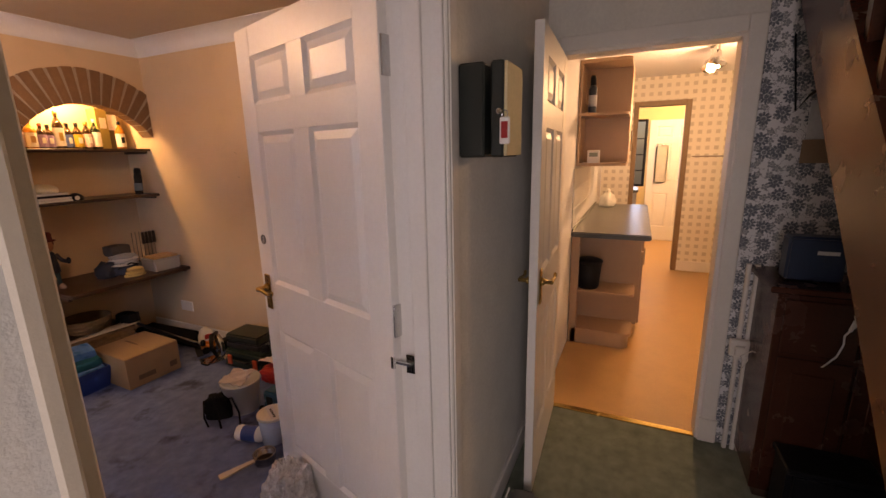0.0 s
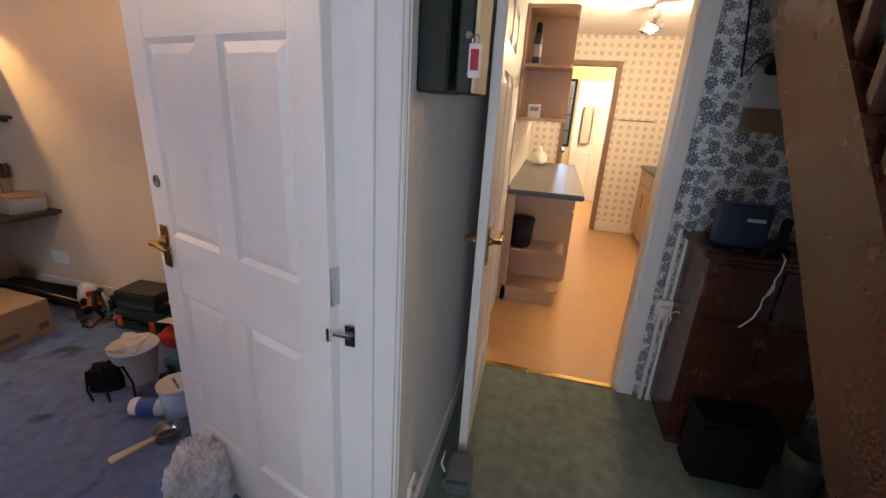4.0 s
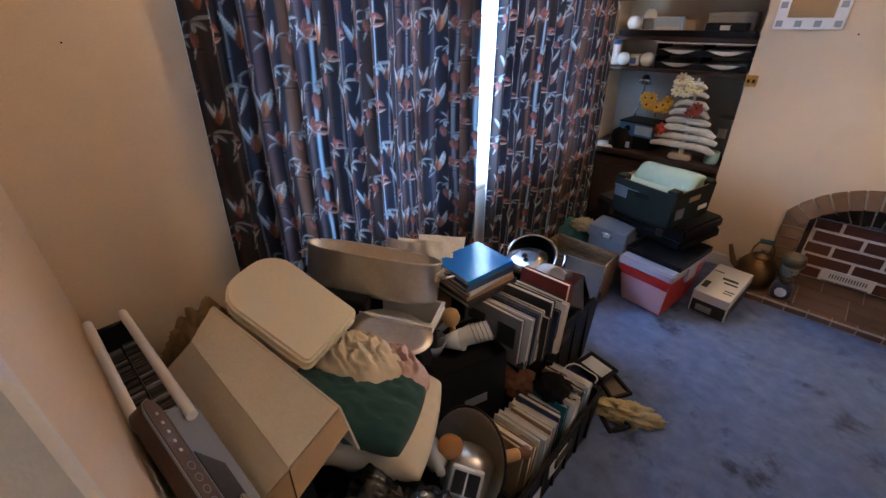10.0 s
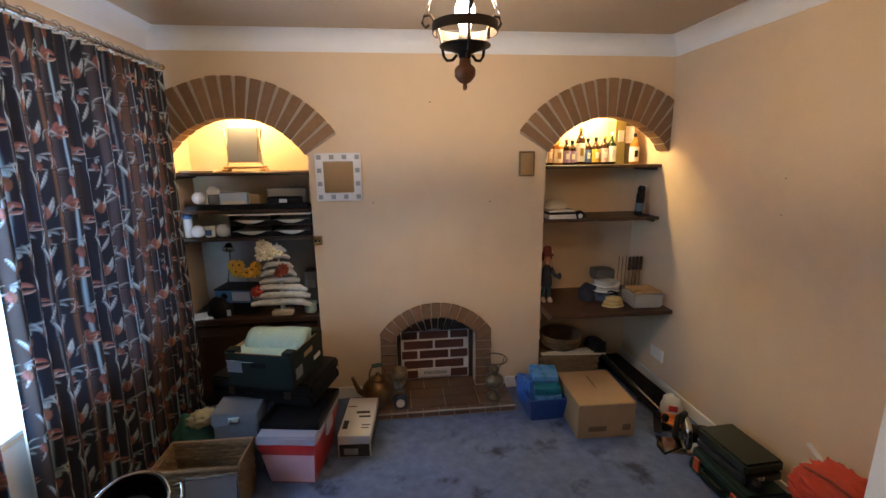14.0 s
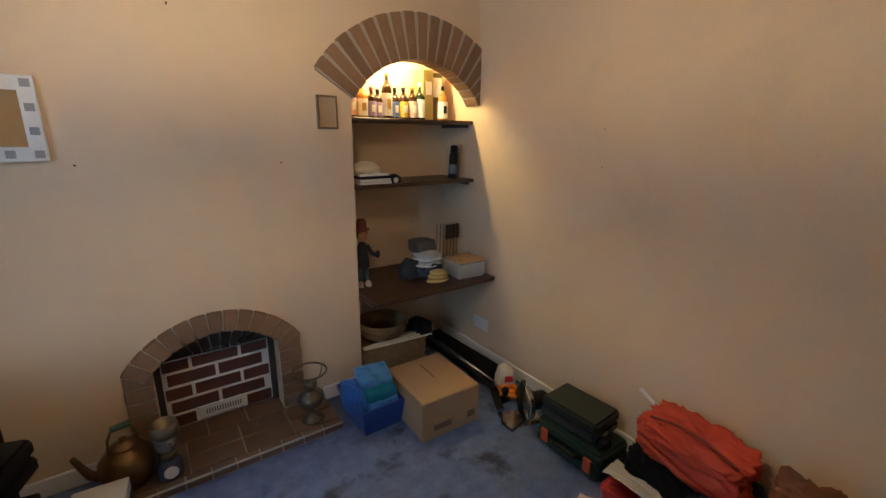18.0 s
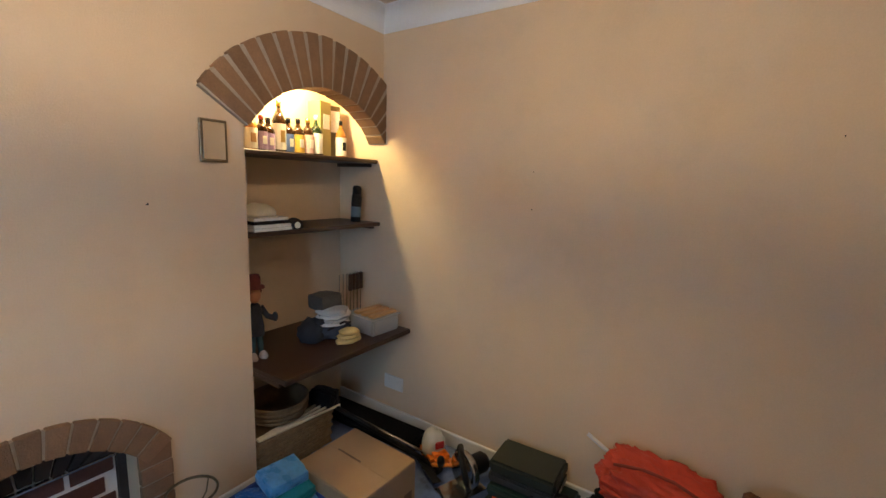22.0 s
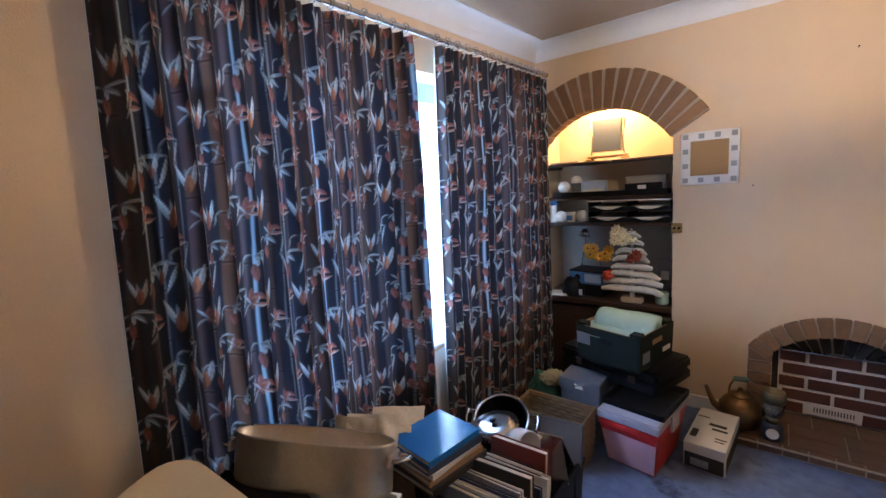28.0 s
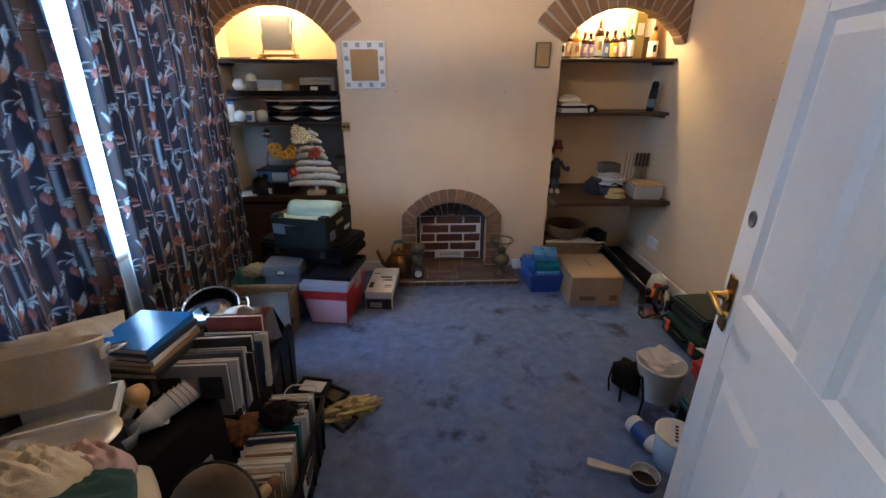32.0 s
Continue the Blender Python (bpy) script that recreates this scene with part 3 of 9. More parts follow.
def print_tile():
    """One repeat of the curtain's print as a colour grid: canes, drooping leaf sprays, lilies and tulips on a dark ground."""
    nu, nv = TILE_N, int(TILE_N * TILE_V / TILE_U)
    X, Y = np.meshgrid((np.arange(nu) + 0.5) / nu * TILE_U, (np.arange(nv) + 0.5) / nv * TILE_V, indexing='ij')
    col = np.empty((nu, nv, 3))
    col[:] = (0.011, 0.014, 0.026)

    def lay(mask, colour):
        col[:] = col * (1 - mask[..., None]) + mask[..., None] * colour

    def cane(cx, w, c, knots):
        d = (np.mod(X - cx + TILE_U / 2, TILE_U) - TILE_U / 2) / w
        m = np.clip((1 - np.abs(d)) * 5, 0, 1)
        shade = (0.50 + 0.50 * np.cos((d + 0.25) * 1.7))[..., None]
        for k in knots:
            e = np.abs(np.mod(Y - k + TILE_V / 2, TILE_V) - TILE_V / 2)
            shade = shade * (1 - 0.55 * (e < 0.003))[..., None] * (1 + 0.35 * ((e > 0.003) & (e < 0.008)))[..., None]
        lay(m, np.array(c) * shade)

    def blade(pts, w, c, c2, dark=0.6):
        """A tapering leaf or petal along a bent line, lighter on one side of its rib."""
        p0, p1, p2 = [np.array(p) for p in pts]
        t = np.linspace(0, 1, 15)[:, None]
        line = (1 - t) ** 2 * p0 + 2 * t * (1 - t) * p1 + t * t * p2
        best = np.full(X.shape, 9.0)
        side = np.zeros(X.shape)
        along = np.zeros(X.shape)
        mid = line.mean(0)
        ax = np.mod(X - mid[0] + TILE_U / 2, TILE_U) - TILE_U / 2
        ay = np.mod(Y - mid[1] + TILE_V / 2, TILE_V) - TILE_V / 2
        for i in range(14):
            a, b = line[i] - mid, line[i + 1] - mid
            d = b - a
            h = np.clip(((ax - a[0]) * d[0] + (ay - a[1]) * d[1]) / (d @ d), 0, 1)
            ex, ey = ax - a[0] - h * d[0], ay - a[1] - h * d[1]
            q = np.hypot(ex, ey)
            f = q < best
            best = np.where(f, q, best)
            side = np.where(f, ex * d[1] - ey * d[0], side)
            along = np.where(f, (i + h) / 14, along)
        wid = w * np.sin(np.pi * np.clip(along * 0.93 + 0.05, 0, 1)) ** 0.75
        m = np.clip((wid - best) / 0.0016, 0, 1)
        rib = 1 - 0.35 * (best < 0.0011)
        cc = np.where((side > 0)[..., None], np.array(c), np.array(c2) * dark)
        lay(m, cc * ((0.62 + 0.38 * along) * rib)[..., None])

    mauve, plum, steel, sky, bark, umber = (0.062, 0.050, 0.062), (0.066, 0.042, 0.046), (0.13, 0.145, 0.175), (0.24, 0.34, 0.44), (0.105, 0.056, 0.038), (0.034, 0.024, 0.024)
    for cx, w, c, kn in ((0.030, 0.020, umber, (0.05,)), (0.088, 0.017, mauve, (0.20, 0.06)), (0.118, 0.0062, sky, (0.10,)), (0.168, 0.004, steel, (0.16, 0.02)), (0.236, 0.013, umber, (0.24, 0.10)),
                         (0.298, 0.015, plum, (0.12,)), (0.330, 0.0058, steel, (0.03, 0.18)), (0.352, 0.004, mauve, (0.26,)), (0.437, 0.019, bark, (0.07, 0.21)), (0.270, 0.0035, steel, (0.15,))):
        cane(cx, w, c, kn)
    pale, blue, grey, dim = (0.50, 0.54, 0.56), (0.30, 0.39, 0.46), (0.35, 0.37, 0.38), (0.17, 0.19, 0.21)
    rose, salm, rust, cream = (0.25, 0.095, 0.088), (0.36, 0.145, 0.105), (0.20, 0.075, 0.048), (0.48, 0.38, 0.35)

    WX, WY = 1.2, 1.05

    def spray(x, y, k=1.0):
        """A leaf spray: a long arched leaf, a hanging blade at its end, short leaves below and a pink cup."""
        for x0, y0, bx, by, tx, ty, w, c, c2 in ((0.0, 0.0, 0.030, 0.018, 0.068, 0.006, 0.0058, grey, blue), (0.064, 0.008, 0.058, -0.028, 0.044, -0.074, 0.0048, pale, grey),
                                                 (0.0, -0.004, 0.020, 0.000, 0.036, -0.028, 0.0080, blue, dim), (0.002, -0.006, 0.010, -0.020, 0.006, -0.034, 0.0070, blue, grey),
                                                 (-0.004, -0.002, -0.024, 0.006, -0.036, -0.030, 0.0050, grey, dim), (-0.034, -0.012, -0.030, -0.034, -0.040, -0.060, 0.0045, dim, grey)):
            blade(((x + x0 * k * WX, y + y0 * k * WY), (x + bx * k * WX, y + by * k * WY), (x + tx * k * WX, y + ty * k * WY)), w * k * 1.05, c, c2, 0.85)
        blade(((x - 0.002, y - 0.030 * k), (x + 0.002, y - 0.050 * k), (x + 0.004, y - 0.084 * k)), 0.0130 * k, rose, rust, 0.9)

    def lily(x, y, k=1.0):
        blade(((x - 0.004 * k, y - 0.032 * k), (x - 0.012 * k, y - 0.002 * k), (x - 0.006 * k, y + 0.038 * k)), 0.0140 * k, rust, rose, 0.9)
        for x0, y0, bx, by, tx, ty, w, c, c2 in ((-0.010, 0.004, 0.010, 0.024, 0.034, 0.000, 0.0105, salm, rose), (-0.006, -0.014, 0.014, -0.022, 0.040, -0.010, 0.0072, cream, salm),
                                                 (-0.006, -0.018, -0.026, 0.008, -0.038, 0.020, 0.0046, pale, blue), (-0.010, -0.014, -0.030, -0.026, -0.042, -0.050, 0.0052, grey, dim), (0.0, -0.012, 0.010, 0.0, 0.012, 0.016, 0.0050, cream, salm)):
            blade(((x + x0 * k * WX, y + y0 * k * WY), (x + bx * k * WX, y + by * k * WY), (x + tx * k * WX, y + ty * k * WY)), w * k * 1.08, c, c2, 0.9)

    def tulip(x, y, cup, k=1.0):
        for bx, tx, ty, w, c, c2 in ((-0.012, -0.032, 0.050, 0.0072, pale, blue), (0.012, 0.018, 0.054, 0.0078, grey, pale), (-0.002, -0.006, 0.036, 0.0050, dim, blue)):
            blade(((x, y - 0.034 * k), (x + bx * k * WX, y + 0.002 * k), (x + tx * k * WX, y + ty * k * WY)), w * k * 1.08, c, c2, 0.9)
        blade(((x - 0.002 * k, y - 0.040 * k), (x, y - 0.020 * k), (x + 0.002 * k, y + 0.018 * k)), 0.0125 * k, cup, rust, 0.9)

    spray(0.118, 0.225)
    spray(0.330, 0.205, 0.95)
    spray(0.440, 0.075, 0.7)
    lily(0.112, 0.085, 0.95)
    lily(0.326, 0.070, 0.75)
    lily(0.445, 0.245, 0.6)
    tulip(0.196, 0.085, (0.36, 0.15, 0.075))
    tulip(0.388, 0.060, (0.30, 0.12, 0.09), 0.9)
    tulip(0.296, 0.170, (0.32, 0.12, 0.05), 0.9)
    tulip(0.050, 0.170, (0.26, 0.11, 0.08), 0.75)
    spray(0.215, 0.275, 0.85)
    spray(0.025, 0.115, 0.8)
    lily(0.240, 0.010, 0.7)
    tulip(0.160, 0.205, (0.24, 0.10, 0.07), 0.7)
    spray(0.385, 0.265, 0.7)
    return np.clip(col, 0, 1)


PRINT = print_tile()


def curtain_pattern(u, v):
    """The print's colour at metres of cloth across and up, with a fine weave."""
    nu, nv = PRINT.shape[:2]
    a = np.mod((u + 0.006 * np.sin(v * 7.0)) / TILE_U, 1.0) * nu - 0.5
    b = np.mod((v + 0.012 * np.sin(np.floor(u / TILE_U) * 2.1)) / TILE_V, 1.0) * nv - 0.5
    i, j = np.floor(a).astype(int), np.floor(b).astype(int)
    fa, fb = (a - i)[..., None], (b - j)[..., None]
    i0, i1, j0, j1 = i % nu, (i + 1) % nu, j % nv, (j + 1) % nv
    c = (PRINT[i0, j0] * (1 - fa) + PRINT[i1, j0] * fa) * (1 - fb) + (PRINT[i0, j1] * (1 - fa) + PRINT[i1, j1] * fa) * fb
    n = np.sin(u * 610) * 0.5 + np.sin(v * 590) * 0.5
    return np.clip(c * 1.4 * (1 + 0.06 * n[..., None]), 0, 1)


CURT = bpy.data.materials.new("printed_curtain_cloth")
CURT.use_nodes = True
_nt = CURT.node_tree
_at = node(_nt, "ShaderNodeAttribute")
_at.attribute_name = "pattern"
_cb = _nt.nodes["Principled BSDF"]
_cb.inputs["Roughness"].default_value = 0.75
_cb.inputs["Sheen Weight"].default_value = 0.05
_cn = node(_nt, "ShaderNodeTexNoise", Scale=380.0, Detail=2.0)
_bp = node(_nt, "ShaderNodeBump", Strength=0.25, Distance=0.002)
_nt.links.new(_cn.outputs["Fac"], _bp.inputs["Height"])
_nt.links.new(_bp.outputs[0], _cb.inputs["Normal"])
_nt.links.new(_at.outputs["Color"], _cb.inputs["Base Color"])
_tl, _mx = node(_nt, "ShaderNodeBsdfTranslucent"), node(_nt, "ShaderNodeMixShader", Fac=0.14)
_nt.links.new(_at.outputs["Color"], _tl.inputs["Color"])
_nt.links.new(_cb.outputs[0], _mx.inputs[1])
_nt.links.new(_tl.outputs[0], _mx.inputs[2])
_nt.links.new(_mx.outputs[0], _nt.nodes["Material Output"].inputs["Surface"])


LINING = NETM.copy()
for _n in LINING.node_tree.nodes:
    if _n.type in ('BSDF_TRANSLUCENT', 'BSDF_DIFFUSE'):
        _n.inputs["Color"].default_value = (0.80, 0.79, 0.76, 1)
    if _n.type == 'MAP_RANGE':
        _n.inputs["To Min"].default_value, _n.inputs["To Max"].default_value = 0.0, 0.02


def curtain(label, ya0, ya1, yb0, yb1, waves, seed, z0):
    c = thing("curtain", label, "curtain", (0, 0, 0), "pair of window curtains")
    me = sheet_folds(ya0, ya1, yb0, yb1, z0, 2.165, -1.565, 0.034, waves, int(abs(ya1 - ya0) * 520), 720, seed, curtain_pattern)
    me.materials.append(CURT)
    ob = new("cloth", me)
    ob.parent = c
    me = sheet_folds(ya0, ya1, yb0, yb1, z0 + 0.01, 2.155, -1.573, 0.034, waves, int(abs(ya1 - ya0) * 160), 60, seed)
    me.materials.append(LINING)
    ob = new("lining", me)
    ob.parent = c
    tagged(ob, "pale cotton lining")
    n = int(waves)
    for i in range(n + 1):
        y = ya0 + 0.01 + (ya1 - ya0 - 0.02) * i / n
        part("curtain_ring", tube([(-1.575 + 0.021 * math.cos(a), y, 2.197 + 0.021 * math.sin(a)) for a in [k * math.pi / 6 for k in range(12)]], 0.0028, 6, closed=True), CHROME, c)


curtain("dark printed curtain with lilies and bamboo, drawn across the window", -2.53, -1.41, -2.655, -1.468, 14, 3, 0.06)
curtain("dark printed curtain with lilies and bamboo, hanging by the alcove", -1.215, -0.055, -1.335, -0.105, 14, 8, 0.04)
pl = thing("curtain_pole", "slim chrome curtain pole with ball finials", "curtain pole", (0, 0, 0))
part("pole", tube([(-1.575, -2.72, 2.197), (-1.575, -0.02, 2.197)], 0.0125, 12), CHROME, pl, smooth=50)
for y, s in ((-0.02, 1), (-2.72, -1)):
    part("finial", lathe([(0.0125, 0), (0.016, 0.006), (0.011, 0.012), (0.022, 0.028), (0.022, 0.036), (0.012, 0.05), (0, 0.054)], 14, rot(-1.575, y, 2.197, 0, -90 * s)), BRASS, pl, smooth=40)
for y in (-0.09, -1.33, -2.68):
    part("bracket", box(-1.65, -1.575, y - 0.008, y + 0.008, 2.18, 2.196, 0.003), BRASS, pl)

HEADM = NETM.copy()
for _n in HEADM.node_tree.nodes:
    if _n.type == 'BSDF_TRANSLUCENT':
        _n.inputs["Color"].default_value = (0.10, 0.12, 0.15, 1)
    if _n.type == 'MAP_RANGE':
        _n.inputs["To Min"].default_value, _n.inputs["To Max"].default_value = 0.0, 0.03
nt_ = thing("net_curtain", "white gathered net curtain hanging in the window", "net curtain", (0, 0, 0))
_me = sheet_folds(WY0 + 0.01, WY1 - 0.01, WY0 + 0.01, WY1 - 0.01, WZ0 + 0.03, 2.05, -1.79, 0.010, 42, 500, 24, 5)
_me.materials.append(NETM)
_o = new("net", _me)
_o.parent = nt_
_me = sheet_folds(WY0 + 0.01, WY1 - 0.01, WY0 + 0.01, WY1 - 0.01, 1.950, 2.052, -1.772, 0.007, 90, 700, 6, 6)
_me.materials.append(HEADM)
_o = new("heading", _me)
_o.parent = nt_
part("wire", tube([(-1.79, WY0, 2.045), (-1.79, WY1, 2.045)], 0.004, 8), WHITE, nt_)


# ---- fireplace ----
def voussoir(r0, r1, a0, a1, y0, y1, seg=2, taper=0.0):
    """A ring piece between two angles; with taper its sides draw in towards the outside."""
    lo = [(r0 * math.cos(a0 + (a1 - a0) * i / seg), r0 * math.sin(a0 + (a1 - a0) * i / seg)) for i in range(seg + 1)]
    a0, a1 = a0 + taper, a1 - taper
    hi = [(r1 * math.cos(a1 + (a0 - a1) * i / seg), r1 * math.sin(a1 + (a0 - a1) * i / seg)) for i in range(seg + 1)]
    bm = prism(lo + hi, y0, y1)
    return bm


def brick_arch(name, label, cx, cz, r0, r1, a0, a1, n, y0, y1, xmin=None, xmax=None, soffit=0.10):
    """A ring of bricks on edge, each a part, on a mortar bed."""
    t = thing(name, label, "brick arch", (cx, 0, cz))
    gap = 0.009 / ((r0 + r1) / 2)
    step = (a1 - a0) / n

    def cut(bm):
        for lim, s in ((xmin, -1), (xmax, 1)):
            if lim is not None:
                bmesh.ops.bisect_plane(bm, geom=bm.verts[:] + bm.edges[:] + bm.faces[:], plane_co=(lim - cx, 0, 0), plane_no=(s, 0, 0), clear_outer=True)
                ed = [e for e in bm.edges if len(e.link_faces) == 1]
                if ed:
                    bmesh.ops.holes_fill(bm, edges=ed)
        return bm
    bed = bmesh.new()
    merge(bed, voussoir(r0 + 0.004, r1 - 0.004, a0, a1, y0 + 0.004, y1, 40))
    part("mortar_bed", cut(bed), MORTAR, t)
    for i in range(n):
        b0, b1 = a0 + i * step + gap / 2, a0 + (i + 1) * step - gap / 2
        j = random.uniform(-0.002, 0.002)
        bm = cut(voussoir(r0 + random.uniform(-0.002, 0.002), r1 + random.uniform(-0.003, 0.003), b0, b1, y0 + j, y1 + 0.0005, 2, 0.0055 / r1))
        if len(bm.faces) > 3:
            bmesh.ops.bevel(bm, geom=bm.edges[:], offset=0.0025, segments=1, affect='EDGES', clamp_overlap=True)
            part("brick", bm, BRICK, t)
        else:
            bm.free()
    return t


for cx, x0, x1, lab in (((XW + AL) / 2, XW + 0.001, None, "orange-brown brick arch over the alcove by the window"), ((ARX + XE) / 2, None, XE - 0.001, "orange-brown brick arch over the bottle alcove")):
    brick_arch("alcove_arch", lab, cx, AZ, AR - 0.012, AR + AT, math.pi / 2 - 0.995, math.pi / 2 + 0.995, 17, -0.028, 0.10, x0, x1)

fp = thing("fireplace", "arched brick fireplace with a blocked red-brick opening", "fireplace", (0, 0, 0))
_f0, _f1 = radians(32.5), radians(147.5)
_st = (_f1 - _f0) / 13
part("mortar_bed", prism([(x, z + FZ) for x, z in [((FR + 0.004) * math.cos(_f0 + (_f1 - _f0) * i / 24), (FR + 0.004) * math.sin(_f0 + (_f1 - _f0) * i / 24)) for i in range(25)] + [((FR + 0.100) * math.cos(_f1 + (_f0 - _f1) * i / 24), (FR + 0.100) * math.sin(_f1 + (_f0 - _f1) * i / 24)) for i in range(25)]], -0.016, 0.09), MORTAR, fp)
for i in range(13):
    bm = voussoir(FR, FR + 0.105, _f0 + i * _st + 0.010, _f0 + (i + 1) * _st - 0.010, -0.024 + random.uniform(-0.002, 0.002), 0.095)
    bm.transform(Matrix.Translation((0, 0, FZ)))
    bmesh.ops.bevel(bm, geom=bm.edges[:], offset=0.0025, segments=1, affect='EDGES', clamp_overlap=True)
    part("brick", bm, BRICK, fp)
for s in (-1, 1):
    xa, xb = sorted((s * 0.282, s * 0.392))
    part("mortar_bed", box(xa + 0.004, xb - 0.004, -0.016, 0.09, 0.046, 0.388), MORTAR, fp)
    wedge = [(0.2805, 0.388), (0.390, 0.388), (0.391, 0.456), (0.309, 0.404), (0.2805, 0.440)]
    part("wedge_brick", prism([(s * x, z) for x, z in wedge], -0.019, 0.09), BRICK, fp)
    for k in range(5):
        z = 0.046 + k * 0.068
        part("brick", box(xa, xb, -0.024 + random.uniform(-0.002, 0.002), 0.095, z + 0.004, z + 0.064, 0.003), BRICK, fp)
for s in (-1, 1):
    part("cheek", box(min(s * 0.252, s * 0.40), max(s * 0.252, s * 0.40), 0.101, 0.20, 0.04, 0.75), SOOT, fp, "soot-blackened cheek of the fire opening")
part("fireback", box(-0.252, 0.252, 0.128, 0.20, 0.04, 0.75), MORTARW, fp, "white mortar between the fireback bricks")
for k in range(5):
    z = 0.046 + k * 0.078
    off = 0.0 if k % 2 else -0.115
    for i in range(-2, 3):
        x0, x1 = i * 0.23 + off, i * 0.23 + off + 0.214
        x0, x1 = max(x0, -0.245), min(x1, 0.245)
        if x1 - x0 > 0.03 and z + 0.066 < 0.47:
            part("brick", box(x0, x1, 0.122, 0.135, z, z + 0.062, 0.0018), BRICKRED, fp)
for i in range(11):
    a = radians(38 + i * 10.4)
    bm = voussoir(0.235, 0.372, a - 0.075, a + 0.075, 0.108, 0.13)
    bm.transform(Matrix.Translation((0, 0, FZ)))
    for v in bm.verts:
        v.co.z = max(v.co.z, 0.432)
    part("soot_brick", bm, SOOT, fp, "soot-blackened inner arch brick")
part("throat", box(-0.25, 0.25, 0.0965, 0.114, 0.425, 0.434, 0.001), CHROME, fp, "thin grey metal strip")
vent = thing("air_vent", "small white slotted air vent on the fireback", "vent", (0, 0.113, 0.058))
part("plate", box(-0.118, 0.115, -0.006, 0.003, 0.0, 0.072, 0.002), WHITE, vent)
for i in range(14):
    part("slot", box(-0.085 + i * 0.0125, -0.079 + i * 0.0125, -0.0075, -0.0055, 0.022, 0.05), mat("vent_shadow", (0.12, 0.11, 0.10), 0.8), vent)

hearth = thing("hearth", "low hearth of brown quarry tiles with a light edge", "hearth", (0, 0, 0))
part("bed", box(-0.425, 0.497, -0.305, -0.026, 0, 0.037), MORTAR, hearth)
part("bed", box(-0.28, 0.28, -0.026, 0.127, 0, 0.037), MORTAR, hearth)
for i in range(4):
    for j in range(2):
        x, y = -0.427 + i * 0.2315, -0.262 + j * 0.118
        part("tile", box(x + 0.003, x + 0.2285, y + 0.003, y + 0.115, 0.03, 0.045, 0.002), TILE, hearth)
for i in range(9):
    x = -0.427 + i * 0.103
    part("edge_tile", box(x + 0.003, x + 0.100, -0.309, -0.262, 0.004, 0.044, 0.003), TILE, hearth)
part("nosing", box(-0.430, 0.500, -0.3135, -0.305, 0.036, 0.0475, 0.003), mat("pale_edge_strip", (0.42, 0.37, 0.31), 0.5, var=0.3, scale=30), hearth, "pale worn edging strip")
for i in range(3):
    x = -0.279 + i * 0.186
    part("tile", box(x + 0.003, x + 0.183, -0.022, 0.112, 0.03, 0.045, 0.002), TILE, hearth)


# ---- wall fittings ----
mr_ = thing("wall_mirror", "square mirror in a white frame with small grey tiles", "mirror", (-0.604, -0.012, 1.551))
MIRROR = mat("mirror_glass", (0.82, 0.82, 0.80), 0.03, 1.0, var=0.02, bump=0.0)
part("frame", box(-0.143, 0.143, -0.008, 0.010, -0.150, 0.150, 0.003), WHITE, mr_)
part("glass", box(-0.093, 0.093, -0.0105, -0.007, -0.098, 0.098, 0.001), MIRROR, mr_)
GREYT = mat("grey_mosaic", (0.30, 0.31, 0.32), 0.3)
for i in range(4):
    for (x, z) in ((-0.118 + i * 0.0787, 0.124), (-0.118 + i * 0.0787, -0.124)):
        part("mosaic_tile", box(x - 0.014, x + 0.014, -0.0105, -0.006, z - 0.014, z + 0.014, 0.001), GREYT, mr_)
for i in (1, 2):
    for x in (-0.118, 0.118):
        z = -0.124 + i * 0.0827
        part("mosaic_tile", box(x - 0.014, x + 0.014, -0.0105, -0.006, z - 0.014, z + 0.014, 0.001), GREYT, mr_)
pq = thing("small_mirror", "small bronze-framed mirror plate on the wall", "mirror", (0.619, -0.008, 1.617))
part("frame", box(-0.054, 0.054, -0.006, 0.007, -0.082, 0.082, 0.003), mat("bronze", (0.20, 0.15, 0.09), 0.4, 0.7), pq)
part("glass", box(-0.044, 0.044, -0.008, -0.005, -0.072, 0.072, 0.001), MIRROR, pq)
sw = thing("light_switch", "brass double light switch on the chimney breast", "light switch", (-0.766, -0.006, 1.145))
part("plate", box(-0.029, 0.029, -0.004, 0.005, -0.030, 0.030, 0.002), BRASS, sw)
for x in (-0.012, 0.012):
    part("toggle", box(x - 0.005, x + 0.005, -0.012, -0.003, -0.008, 0.008, 0.001), BLACKP, sw)
for x, y, z, a in ((-0.017, -0.001, 2.003, 0), (0.373, -0.001, 1.372, 0), (-0.397, -0.001, 1.38, 0), (1.604, -0.942, 1.547, -90), (1.604, -0.946, 1.373, -90), (1.604, -1.994, 1.677, -90), (-1.649, -2.813, 1.507, 90)):
    n_ = thing("nail", "small dark nail in the wall", "nail", rot(x, y, z, a) @ Matrix.Scale(0.45 if a else 0.8, 4), "nails in the wall")
    part("shank", tube([(0, 0.002, 0), (0, -0.016, 0.004)], 0.0025, 6), BLACKP, n_)
    part("head", lathe([(0, 0), (0.005, 0), (0.005, 0.002), (0, 0.002)], 8, rot(0, -0.016, 0.004, 0, 90)), BLACKP, n_)
sk_ = thing("wall_socket", "white double wall socket low on the wall", "socket", (1.598, -0.12, 0.255))
part("plate", box(-0.006, 0.006, -0.073, 0.073, -0.043, 0.043, 0.003), WHITE, sk_)
for y in (-0.035, 0.035):
    part("switch", box(-0.010, -0.005, y - 0.006, y + 0.006, 0.012, 0.030, 0.001), WHITE, sk_)

